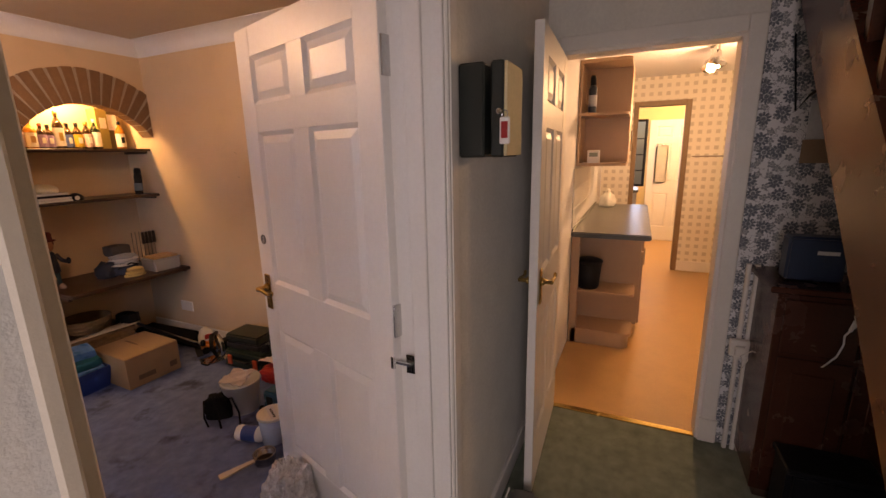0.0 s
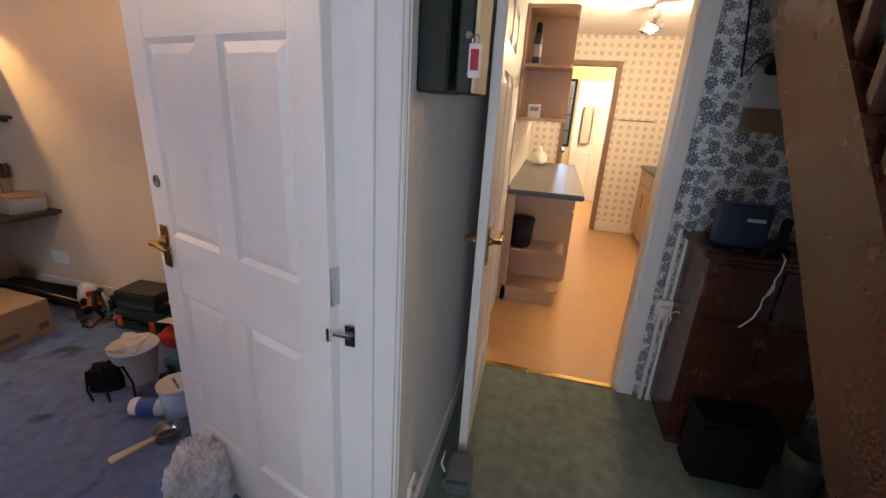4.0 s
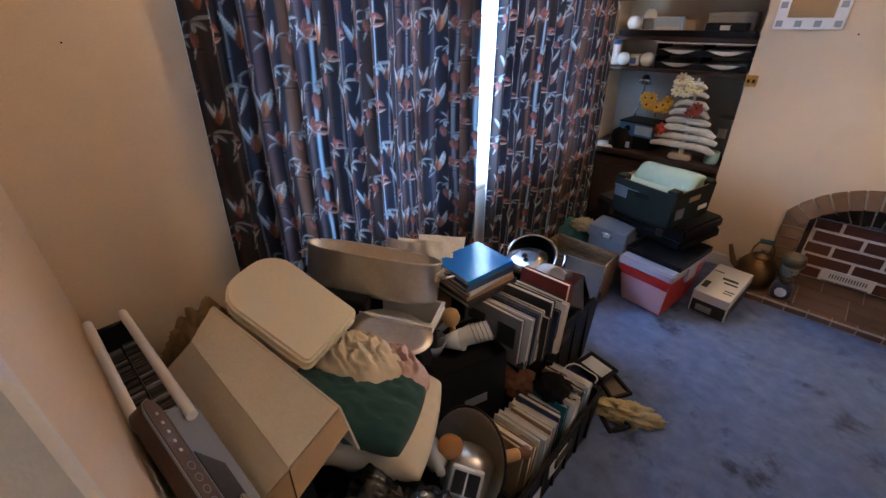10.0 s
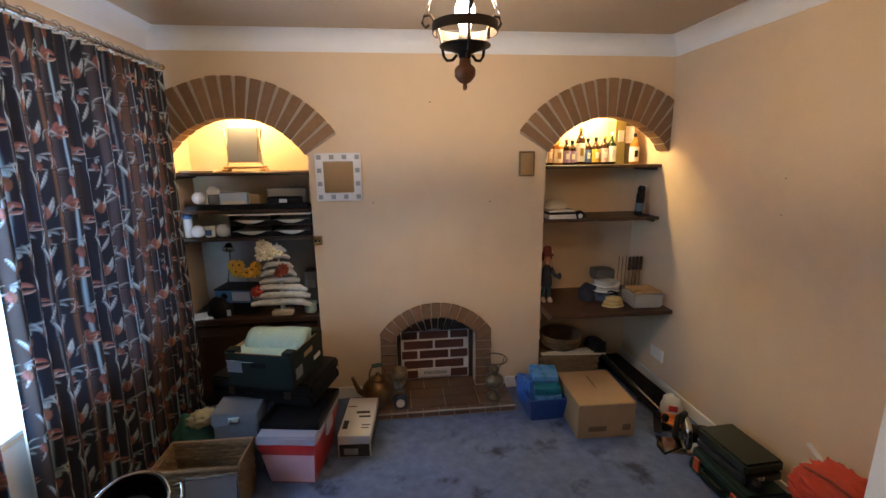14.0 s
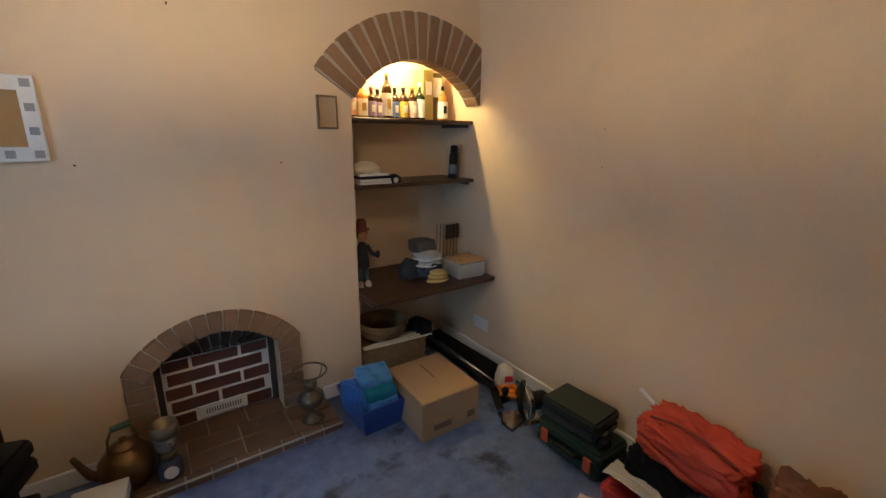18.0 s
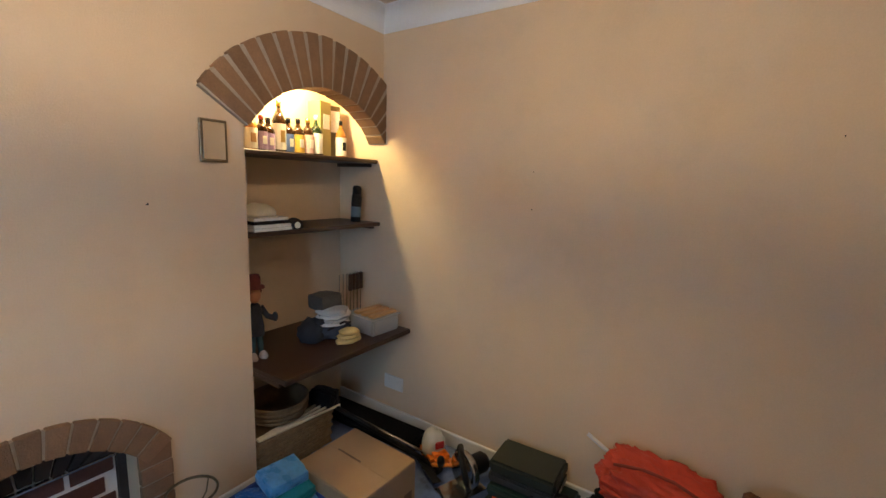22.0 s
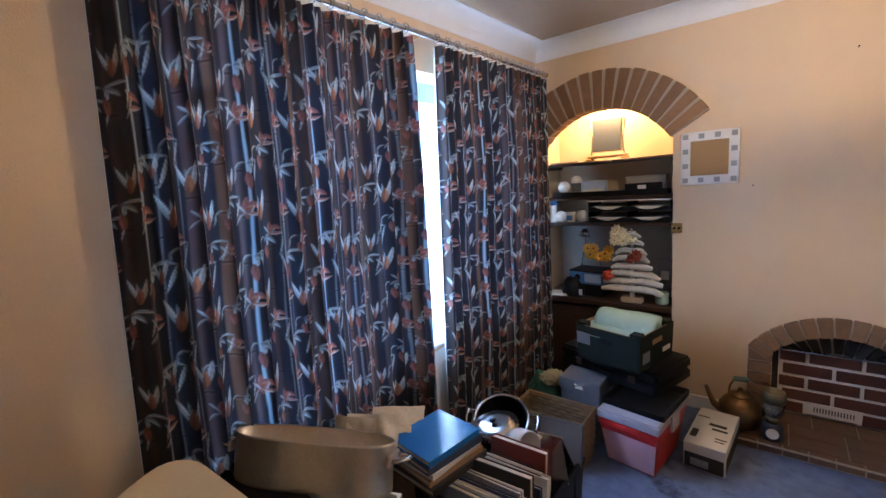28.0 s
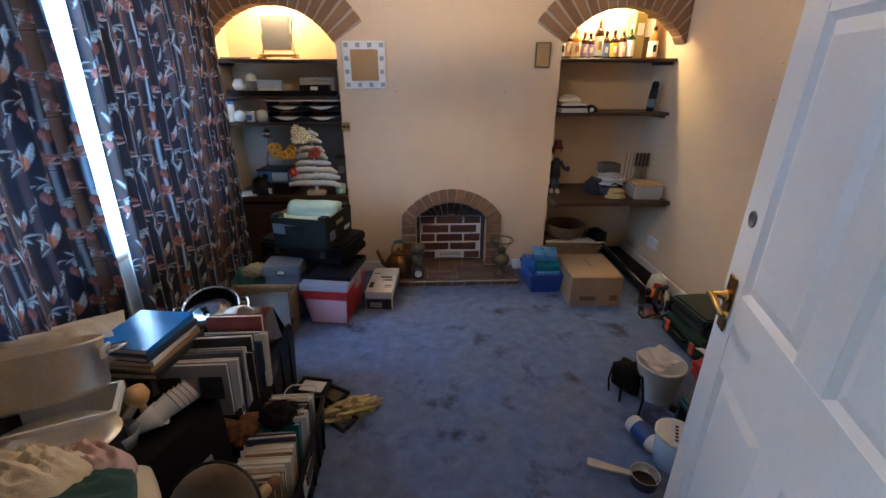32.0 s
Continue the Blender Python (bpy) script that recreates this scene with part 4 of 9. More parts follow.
# ---- ceiling lamp ----
IRON = mat("dark_wrought_iron", (0.035, 0.026, 0.022), 0.5, 0.6, bump=0.2)
BULB = mat("lit_bulb", (1.0, 0.86, 0.66), 0.3, var=0, bump=0, emit=32.0)
LX, LY = 0.0, -1.30
lp = thing("ceiling_lamp", "wrought-iron and wood ceiling lamp with a lit bulb", "ceiling lamp", (LX, LY, 0))
TURN = mat("turned_wood", (0.24, 0.10, 0.045), 0.4, var=0.25, bump=0.1)
part("finial", lathe([(0, 1.885), (0.006, 1.887), (0.008, 1.898), (0.006, 1.905), (0.020, 1.912), (0.035, 1.930), (0.036, 1.948), (0.030, 1.960), (0.020, 1.966), (0.018, 1.985), (0, 1.985)], 20), TURN, lp, smooth=50)
part("pan", lathe([(0.018, 1.984), (0.022, 2.000), (0.065, 2.018), (0.085, 2.022), (0.085, 2.026), (0.02, 2.012), (0.0, 2.012)], 20), IRON, lp, smooth=50)
part("lamp_holder", lathe([(0.02, 2.012), (0.024, 2.03), (0.022, 2.06), (0.0, 2.06)], 14), IRON, lp, smooth=50)
part("bulb", lathe([(0, 2.062), (0.014, 2.064), (0.020, 2.085), (0.032, 2.115), (0.034, 2.135), (0.026, 2.158), (0, 2.168)], 18), BULB, lp, smooth=60).visible_shadow = False
part("hoop", band(0.104, 0.108, 2.062, 2.092), IRON, lp, "flat iron hoop", smooth=50)
for k in range(3):
    a = 2 * math.pi * k / 3 + 0.5
    ca, sa = math.cos(a), math.sin(a)
    pts = [(0.030, 2.00), (0.045, 1.985), (0.065, 1.985), (0.078, 2.000), (0.085, 2.04), (0.100, 2.10), (0.125, 2.135), (0.150, 2.135), (0.158, 2.115), (0.145, 2.098), (0.130, 2.105)]
    part("scroll_arm", tube([(r * ca, r * sa, z) for r, z in pts], 0.005, 7), IRON, lp, smooth=60)
    pts = [(0.145 + (0.03 - 0.145) * i / 10, 2.14 + (2.37 - 2.14) * i / 10) for i in range(11)]
    for i in range(10):
        (r0, z0), (r1, z1) = pts[i], pts[i + 1]
        c = Vector(((r0 + r1) / 2 * ca, (r0 + r1) / 2 * sa, (z0 + z1) / 2))
        d = Vector(((r1 - r0) * ca, (r1 - r0) * sa, z1 - z0)).normalized()
        s = Vector((-sa, ca, 0)) if i % 2 else d.cross(Vector((-sa, ca, 0)))
        part("chain_link", tube([c + d * (0.016 * math.cos(b)) + s * (0.007 * math.sin(b)) for b in [q * math.pi / 4 for q in range(8)]], 0.0018, 5, closed=True), CHROME, lp)
part("ceiling_rose", lathe([(0, 2.352), (0.03, 2.356), (0.05, 2.372), (0.055, 2.40), (0, 2.40)], 20), IRON, lp, smooth=50)
part("flex", tube([(0, 0, 2.165), (0, 0, 2.36)], 0.003, 6), BLACKP, lp)

struct("wall_window_panel", box(XW - 0.001, XW + 0.004, WY0 + 0.02, WY1 - 0.02, 0.10, WZ0 - 0.03), WHITE, "white painted wall below the window sill")


# ---- hall: staircase ----
SL, SY = 1.10, -4.20


def zlow(x):
    return 1.04 + SL * (x - 0.65)


st = thing("staircase", "dark mahogany stained staircase with turned balusters and green carpet", "staircase", (0, 0, 0))
xa, xb = -0.28, 1.68
part("string", prism([(xa, zlow(xa) if zlow(xa) > 0 else 0.0), (xb, zlow(xb)), (xb, zlow(xb) + 0.40), (xa, zlow(xa) + 0.40)], SY - 0.02, SY + 0.02), MAHOG, st, "broad mahogany stair string")
part("string_cap", prism([(xa, zlow(xa) + 0.401), (xb, zlow(xb) + 0.401), (xb, zlow(xb) + 0.43), (xa, zlow(xa) + 0.43)], SY - 0.035, SY + 0.028), MAHOG, st)
STAIRC = mat("green_stair_carpet", (0.15, 0.19, 0.155), 0.95, var=0.6, scale=60, bump=1.0, fine=350, spec=0.1)
for i in range(11):
    x = -0.665 + i * 0.1727
    z = 0.19 * (i + 1)
    part("tread", box(x - 0.022, x + 0.20, -5.12, SY - 0.021, z - 0.03, z, 0.012, 2), STAIRC, st, "carpeted tread")
    part("riser", box(x, x + 0.012, -5.12, SY - 0.021, z - 0.19, z - 0.03), STAIRC, st, "carpeted riser")
part("soffit", prism([(-0.70, 0.0), (1.68, zlow(1.68) + 0.02), (1.68, zlow(1.68) + 0.05), (-0.70, 0.03)], -5.12, SY - 0.021), MAHOG, st)


def baluster(z0, z1):
    h = z1 - z0
    bm = box(-0.017, 0.017, -0.017, 0.017, 0, h * 0.24, 0.003)
    pr = [(0.016, 0.24), (0.010, 0.25), (0.017, 0.265), (0.011, 0.28), (0.014, 0.30), (0.016, 0.34), (0.013, 0.37), (0.018, 0.385), (0.012, 0.40),
          (0.0175, 0.415), (0.012, 0.43), (0.015, 0.47), (0.0155, 0.55), (0.012, 0.68), (0.010, 0.74), (0.016, 0.755), (0.011, 0.77), (0.017, 0.785), (0.012, 0.80)]
    merge(bm, lathe([(r, z * h) for r, z in pr], 10))
    merge(bm, box(-0.017, 0.017, -0.017, 0.017, h * 0.80, h + 0.012, 0.003))
    return bm


for i in range(10):
    x = 1.07 - 0.125 * i
    z0 = zlow(x) + 0.43 - 0.010
    z1 = zlow(x) + 1.10
    part("baluster", baluster(z0, z1), MAHOG, st, smooth=40).location = (x, SY, z0)
_x0, _x1 = -0.30, 1.62
part("handrail", prism([(_x0, zlow(_x0) + 1.09), (_x1, zlow(_x1) + 1.09), (_x1, zlow(_x1) + 1.135), (_x0, zlow(_x0) + 1.135)], SY - 0.03, SY + 0.03), MAHOG, st)
part("rail_moulding", prism([(_x0, zlow(_x0) + 1.136), (_x1, zlow(_x1) + 1.136), (_x1, zlow(_x1) + 1.160), (_x0, zlow(_x0) + 1.160)], SY - 0.022, SY + 0.022), MAHOG, st)
part("newel_post", box(-0.36, -0.27, SY - 0.045, SY + 0.045, 0, zlow(-0.3) + 1.35, 0.006), MAHOG, st)

# floral wallpaper under the stairs
FLOR = bpy.data.materials.new("floral_wallpaper")
FLOR.use_nodes = True
_nt = FLOR.node_tree
_tc = node(_nt, "ShaderNodeTexCoord")


def _math(op, a, b=0.0, c=0.0):
    n = node(_nt, "ShaderNodeMath")
    n.operation = op
    for k, v in enumerate((a, b, c)):
        if isinstance(v, (int, float)):
            n.inputs[k].default_value = v
        else:
            _nt.links.new(v, n.inputs[k])
    return n.outputs[0]


_sx = node(_nt, "ShaderNodeSeparateXYZ")
_nt.links.new(_tc.outputs["Object"], _sx.inputs[0])
_cx = node(_nt, "ShaderNodeCombineXYZ")
_nt.links.new(_sx.outputs[1], _cx.inputs[0])
_nt.links.new(_sx.outputs[2], _cx.inputs[1])


def _blooms(scale, petals, radius, shift):
    """Mask of scattered blooms with petals, each with a clear ring round its heart."""
    mp = node(_nt, "ShaderNodeMapping")
    mp.inputs["Location"].default_value = (shift, shift * 0.7, 0)
    _nt.links.new(_cx.outputs[0], mp.inputs["Vector"])
    v = node(_nt, "ShaderNodeTexVoronoi", Scale=scale, Randomness=0.7)
    v.voronoi_dimensions = '2D'
    _nt.links.new(mp.outputs[0], v.inputs["Vector"])
    sub = node(_nt, "ShaderNodeVectorMath")
    sub.operation = 'SUBTRACT'
    sc = node(_nt, "ShaderNodeVectorMath")
    sc.operation = 'SCALE'
    sc.inputs["Scale"].default_value = scale
    _nt.links.new(mp.outputs[0], sc.inputs[0])
    s2 = node(_nt, "ShaderNodeVectorMath")
    s2.operation = 'SCALE'
    s2.inputs["Scale"].default_value = scale
    _nt.links.new(v.outputs["Position"], s2.inputs[0])
    _nt.links.new(sc.outputs[0], sub.inputs[0])
    _nt.links.new(s2.outputs[0], sub.inputs[1])
    q = node(_nt, "ShaderNodeSeparateXYZ")
    _nt.links.new(sub.outputs[0], q.inputs[0])
    ang = _math('ARCTAN2', q.outputs[1], q.outputs[0])
    wave = _math('ABSOLUTE', _math('SINE', _math('MULTIPLY', ang, petals / 2)))
    edge = _math('MULTIPLY', _math('ADD', _math('MULTIPLY', wave, 0.45), 0.55), radius)
    body = _math('GREATER_THAN', edge, v.outputs["Distance"])
    heart = _math('COMPARE', v.outputs["Distance"], radius * 0.34, radius * 0.06)
    line = _math('LESS_THAN', wave, 0.16)
    return _math('MULTIPLY', body, _math('SUBTRACT', 1.0, _math('MULTIPLY', _math('MAXIMUM', heart, line), 0.7)))


_ns = node(_nt, "ShaderNodeTexNoise", Scale=26.0, Detail=3.0)
_nt.links.new(_tc.outputs["Object"], _ns.inputs["Vector"])
_stem = _math('COMPARE', _ns.outputs["Fac"], 0.5, 0.012)
_all = _math('MAXIMUM', _math('MAXIMUM', _blooms(12.5, 10, 0.38, 0.0), _math('MULTIPLY', _blooms(24.0, 5, 0.40, 0.31), 0.8)), _math('MULTIPLY', _stem, 0.7))
_cr = node(_nt, "ShaderNodeMix")
_cr.data_type = 'RGBA'
_cr.inputs[6].default_value = (0.72, 0.74, 0.78, 1)
_cr.inputs[7].default_value = (0.125, 0.145, 0.185, 1)
_nt.links.new(_all, _cr.inputs[0])
_nt.links.new(_cr.outputs[2], _nt.nodes["Principled BSDF"].inputs["Base Color"])
_nt.nodes["Principled BSDF"].inputs["Roughness"].default_value = 0.7
struct("wall_paper_panel", box(1.683, 1.6895, -5.39, -4.106, 0, 2.39), FLOR, "white wallpaper with grey-blue flowers", "wallpaper")
struct("wall_paper_corner", box(1.674, 1.6829, -4.20, -4.106, 0.9, 2.39), FLOR, "white wallpaper with grey-blue flowers", "wallpaper")

# things under the stairs
cb = thing("sideboard", "dark mahogany cabinet under the stairs", "cabinet", (1.33, -4.72, 0))
part("body", box(0, 0.34, 0, 0.53, 0.04, 0.945, 0.004), MAHOG, cb)
part("top", box(-0.015, 0.345, -0.01, 0.56, 0.945, 0.972, 0.005), MAHOG, cb)
part("plinth", box(0.01, 0.33, 0.01, 0.51, 0, 0.04), DARKWOOD, cb)
for y0, y1 in ((0.015, 0.255), (0.265, 0.505)):
    dr = part("door", box(-0.014, 0.0, y0, y1, 0.06, 0.68, 0.003), MAHOG, cb)
    part("door_panel", box(-0.020, -0.013, y0 + 0.05, y1 - 0.05, 0.12, 0.62, 0.005), MAHOG, dr)
    part("drawer_front", box(-0.014, 0.0, y0, y1, 0.70, 0.925, 0.003), MAHOG, cb)
rt = thing("router", "blue-black broadband router on the cabinet", "router", (1.43, -4.32, 0.973))
part("case", box(0, 0.09, -0.095, 0.095, 0, 0.185, 0.010, 2), mat("navy_plastic", (0.02, 0.035, 0.07), 0.35), rt)
part("label", box(-0.001, 0.001, -0.07, 0.0, 0.115, 0.13), WHITE, rt)
part("foot", box(0.01, 0.08, -0.09, 0.09, -0.0, 0.004), BLACKP, rt)
ph = thing("telephone", "small black handset beside the router", "telephone", (1.42, -4.46, 0.973))
part("base", box(-0.03, 0.03, -0.03, 0.03, 0, 0.03, 0.006), BLACKP, ph)
part("handset", box(-0.012, 0.012, -0.02, 0.02, 0.02, 0.15, 0.008, 2), BLACKP, ph)
nb = thing("notice_board", "pale card pinned to the floral wall", "notice", (1.680, -4.33, 1.54))
part("card", box(-0.004, 0.001, -0.13, 0.04, -0.02, 0.16, 0.001), mat("pale_card", (0.62, 0.66, 0.72), 0.7), nb)
part("folder", box(-0.008, -0.003, -0.13, 0.05, -0.10, 0.0, 0.001), mat("brown_card", (0.30, 0.20, 0.13), 0.8), nb)
wb = thing("wall_lamp", "small dark wall lamp with a cable", "wall lamp", (1.672, -4.33, 1.72))
part("shade", lathe([(0.012, 0), (0.035, -0.03), (0.045, -0.06), (0.042, -0.06), (0.0, -0.01)], 14, rot(-0.05, 0, 0.02, 0, 0, 40)), IRON, wb, smooth=50)
part("arm", tube([(0.008, 0.05, 0.0), (-0.02, 0.02, 0.03), (-0.05, 0, 0.02)], 0.006, 6), IRON, wb)
part("cable", tube([(0.006, 0.05, 0.0), (0.004, 0.09, -0.06), (0.004, 0.11, 0.1), (0.004, 0.13, 0.25)], 0.004, 6), BLACKP, wb)
for y, r in ((-4.150, 0.011), (-4.185, 0.011)):
    pp = thing("water_pipe", "white painted vertical pipe beside the door frame", "pipe", (1.655, y, 0), "pipes in the hall")
    part("tube", tube([(0, 0, 0), (0, 0, 0.98)], r, 10), WHITE, pp, smooth=60)
    part("clip", box(-0.014, 0.018, -0.014, 0.014, 0.5, 0.52, 0.002), WHITE, pp)
hs_ = thing("hall_socket", "white socket with a white charger plugged in", "socket", (1.655, -4.150, 0.565))
part("box", box(-0.04, -0.012, -0.04, 0.04, -0.04, 0.045, 0.004), WHITE, hs_)
part("plug", box(-0.07, -0.04, -0.025, 0.02, -0.03, 0.02, 0.005), WHITE, hs_)
cbx = thing("white_cable", "loose white power cable hanging from the cabinet", "cable", (0, 0, 0))
_rp = [(1.585, -4.165, 0.60), (1.56, -4.175, 0.54), (1.545, -4.155, 0.50), (1.565, -4.15, 0.555), (1.53, -4.18, 0.600), (1.45, -4.24, 0.615), (1.37, -4.30, 0.640), (1.315, -4.36, 0.665), (1.300, -4.39, 0.72), (1.304, -4.405, 0.77), (1.296, -4.400, 0.81), (1.304, -4.43, 0.85), (1.297, -4.42, 0.89), (1.305, -4.435, 0.93), (1.310, -4.44, 0.978), (1.38, -4.46, 0.980)]
part("flex", tube(_rp, 0.0035, 6), WHITE, cbx, smooth=60)
part("joint", tube([(1.300, -4.415, 0.83), (1.300, -4.425, 0.87)], 0.007, 8), WHITE, cbx)
sh = thing("wall_shelf", "narrow grey shelf with dark bags below the wallpaper", "shelf", (1.60, -4.26, 0))
part("board", box(-0.04, 0.08, -0.07, 0.06, 0.695, 0.71, 0.002), WHITE, sh)
part("board", box(-0.04, 0.08, -0.07, 0.06, 0.235, 0.25, 0.002), WHITE, sh)
part("side", box(0.04, 0.08, -0.07, 0.06, 0, 0.93, 0.002), WHITE, sh)
bk = thing("storage_bag", "black bag on the narrow shelf", "bag", (1.57, -4.27, 0.71))
part("body", crumple(0.10, 0.11, 0.15, 4, 0.3, 3, 2), BLACKP, bk, smooth=0)
tb = thing("plastic_tub", "black plastic storage tub on the hall floor", "tub", rot(1.215, -4.40, 0, 2))
part("body", box(-0.085, 0.085, -0.15, 0.15, 0, 0.30, 0.02, 2), BLACKP, tb)
part("rim", box(-0.092, 0.092, -0.157, 0.157, 0.285, 0.31, 0.006), BLACKP, tb)
RUBBER = mat("green_rubber", (0.030, 0.036, 0.024), 0.5, var=0.2, bump=0.1)
for x, y, r in ((0.98, -4.54, 175), (1.00, -4.66, 185)):
    bt = thing("wellington_boot", "dark green rubber wellington boot", "boot", rot(x, y, 0, r), "pair of wellington boots")
    part("shaft", lathe([(0.050, 0.06), (0.046, 0.10), (0.052, 0.18), (0.062, 0.30), (0.066, 0.37), (0.060, 0.37), (0.04, 0.30)], 16), RUBBER, bt, smooth=50)
    bm = crumple(0.27, 0.10, 0.10, 3, 0.08, 1.5, 3, m=Matrix.Translation((0.06, 0, 0.012)))
    part("foot", bm, RUBBER, bt, smooth=0)
    part("sole", box(-0.06, 0.19, -0.045, 0.045, 0, 0.022, 0.012, 2), BLACKP, bt)
dst = thing("door_stop", "grey cloth-covered brick propping the kitchen door", "door stop", rot(0.83, -3.30, 0, 8))
part("brick", box(-0.10, 0.06, -0.06, 0.06, 0, 0.085, 0.018, 2), mat("grey_felt", (0.10, 0.115, 0.12), 0.9, var=0.25, bump=0.6), dst)
part("tag", tube([(-0.06, 0.05, 0.08), (-0.04, 0.07, 0.10), (0.02, 0.06, 0.105)], 0.004, 5), WHITE, dst)
ks = thing("key_cabinet", "black key cabinet on the hall wall with its lid ajar", "key cabinet", (0.46, -3.177, 1.50))
part("body", box(0, 0.16, -0.075, 0.0, 0, 0.25, 0.006), mat("dark_green_metal", (0.018, 0.024, 0.022), 0.45), ks)
ld = part("lid", box(0, 0.16, -0.130, -0.092, 0, 0.25, 0.006), mat("dark_green_metal", (0.018, 0.024, 0.022)), ks, "dark metal lid standing ajar")
part("lid_lining", box(0.002, 0.158, -0.139, -0.1305, 0.004, 0.246, 0.001), mat("cream_card", (0.62, 0.52, 0.30), 0.7), ld)
part("hinge", box(0.15, 0.165, -0.10, -0.07, 0.02, 0.23, 0.002), BLACKP, ks)
part("lock", lathe([(0.008, 0), (0.008, 0.012), (0.005, 0.014), (0, 0.014)], 10, rot(0.0, -0.12, 0.12, 0, 0, -90)), CHROME, ld)
kf = thing("key_fob", "red and white plastic key fob hanging from the lock", "key fob", (0.452, -3.313, 1.545))
part("fob", box(-0.004, 0.004, -0.014, 0.014, -0.01, 0.06, 0.003), WHITE, kf)
part("window", box(-0.006, -0.003, -0.009, 0.009, 0.005, 0.048, 0.001), mat("red_plastic", (0.45, 0.02, 0.02), 0.4), kf)
part("ring", tube([(0, 0.008 * math.cos(a), 0.067 + 0.010 * math.sin(a)) for a in [k * math.pi / 5 for k in range(10)]], 0.0015, 5, closed=True), CHROME, kf)
jk = thing("phone_point", "small white telephone point low on the hall wall", "socket", (0.55, -3.178, 0.20))
part("plate", box(-0.035, 0.035, -0.015, 0, -0.04, 0.04, 0.003), WHITE, jk)
part("port", box(-0.008, 0.008, -0.017, -0.013, -0.008, 0.008, 0.001), BLACKP, jk)

# ---- kitchen ----
BEECH = mat("pale_beech_laminate", (0.42, 0.27, 0.17), 0.4, var=0.10, scale=5, bump=0.05)
SLATE = mat("dark_slate_worktop", (0.045, 0.050, 0.052), 0.3, var=0.2, scale=40, bump=0.05)
CHECK = bpy.data.materials.new("checked_wallpaper")
CHECK.use_nodes = True
_nt = CHECK.node_tree
_tc = node(_nt, "ShaderNodeTexCoord")
_mp = node(_nt, "ShaderNodeMapping")
_nt.links.new(_tc.outputs["Object"], _mp.inputs["Vector"])
_mp.inputs["Rotation"].default_value = (0, radians(90), 0)
_bt = node(_nt, "ShaderNodeTexBrick", Scale=1.0)
_bt.offset, _bt.squash = 0.0, 1.0
for k, v in (("Color1", (0.50, 0.46, 0.40, 1)), ("Color2", (0.56, 0.52, 0.46, 1)), ("Mortar", (0.74, 0.70, 0.62, 1)), ("Mortar Size", 0.024), ("Brick Width", 0.092), ("Row Height", 0.092), ("Mortar Smooth", 0.05)):
    _bt.inputs[k].default_value = v
_nt.links.new(_mp.outputs[0], _bt.inputs["Vector"])
_nt.links.new(_bt.outputs["Color"], _nt.nodes["Principled BSDF"].inputs["Base Color"])
_nt.nodes["Principled BSDF"].inputs["Roughness"].default_value = 0.6
_b = box(5.30, 5.40, -5.2, -4.115, 0, 2.36)
merge(_b, box(5.30, 5.40, -3.60, -3.21, 0, 2.36))
merge(_b, box(5.30, 5.40, -4.115, -3.60, 2.02, 2.36))
struct("wall_kitchen_east", _b, CHECK, "white kitchen wallpaper printed with small grey squares")
_b = box(5.285, 5.41, -4.17, -4.11, 0, 2.08, 0.004)
merge(_b, box(5.285, 5.41, -3.605, -3.55, 0, 2.08, 0.004))
merge(_b, box(5.285, 5.41, -4.11, -3.605, 2.02, 2.08, 0.004))
struct("trim_utility_door_frame", _b, mat("brown_frame", (0.22, 0.14, 0.08), 0.5), "brown wooden frame round the far doorway", "door frame")
struct("baseboard_kitchen", box(5.284, 5.30, -5.2, -4.17, 0, 0.13, 0.004), WHITE, "white kitchen skirting board", "skirting")
struct("wall_utility_north", box(5.40, 7.4, -3.0, -2.9, 0, 2.36), COVE, "plain wall of the back room")
_b = box(7.3, 7.4, -5.2, -3.75, 0, 2.36)
merge(_b, box(7.3, 7.4, -3.75, -3.0, 0, 0.9))
merge(_b, box(7.3, 7.4, -3.75, -3.0, 2.0, 2.36))
struct("wall_utility_east", _b, mat("cream_wall", (0.68, 0.54, 0.28), 0.7, var=0.05), "cream wall of the back room with a window")
struct("wall_utility_south", box(5.40, 7.4, -5.3, -5.2, 0, 2.36), mat("cream_wall", (0.68, 0.54, 0.28)), "plain cream wall of the back room")
BDOOR = panel_door("door_3", "cream panelled back door seen through the kitchen", rot(7.27, -3.78, 0.0, 268), 0.76, 1.97, (-1,), False)
tw = thing("hanging_towel", "pale tea towel hanging on the back door", "towel", (7.215, -3.98, 1.22))
part("cloth", box(-0.02, 0.02, -0.09, 0.09, -0.25, 0.35, 0.02, 2), mat("towel_cloth", (0.5, 0.47, 0.42), 0.9, bump=0.8), tw)
part("hook", lathe([(0.012, 0), (0.012, 0.03), (0, 0.03)], 10, rot(0.02, 0, 0.36, 0, 0, -90)), CHROME, tw)
wk = thing("window_2", "leaded window in the back room", "window", (7.33, -3.375, 0.9), kind="structure")
for a, b, c, d in ((-0.37, -0.33, 0, 1.1), (0.33, 0.37, 0, 1.1), (-0.33, 0.33, 0, 0.04), (-0.33, 0.33, 1.06, 1.1)):
    part("window_frame", box(-0.02, 0.02, a, b, c, d, 0.002), BLACKP, wk)
for k in range(3):
    part("glazing_bar", box(-0.01, 0.01, -0.33, 0.33, 0.26 + k * 0.26, 0.275 + k * 0.26), BLACKP, wk)
fr = thing("utility_unit", "dark worktop unit under the back window", "kitchen unit", (6.9, -3.35, 0))
part("body", box(-0.3, 0.35, -0.3, 0.3, 0, 0.86), mat("grey_unit", (0.25, 0.26, 0.28), 0.5), fr)
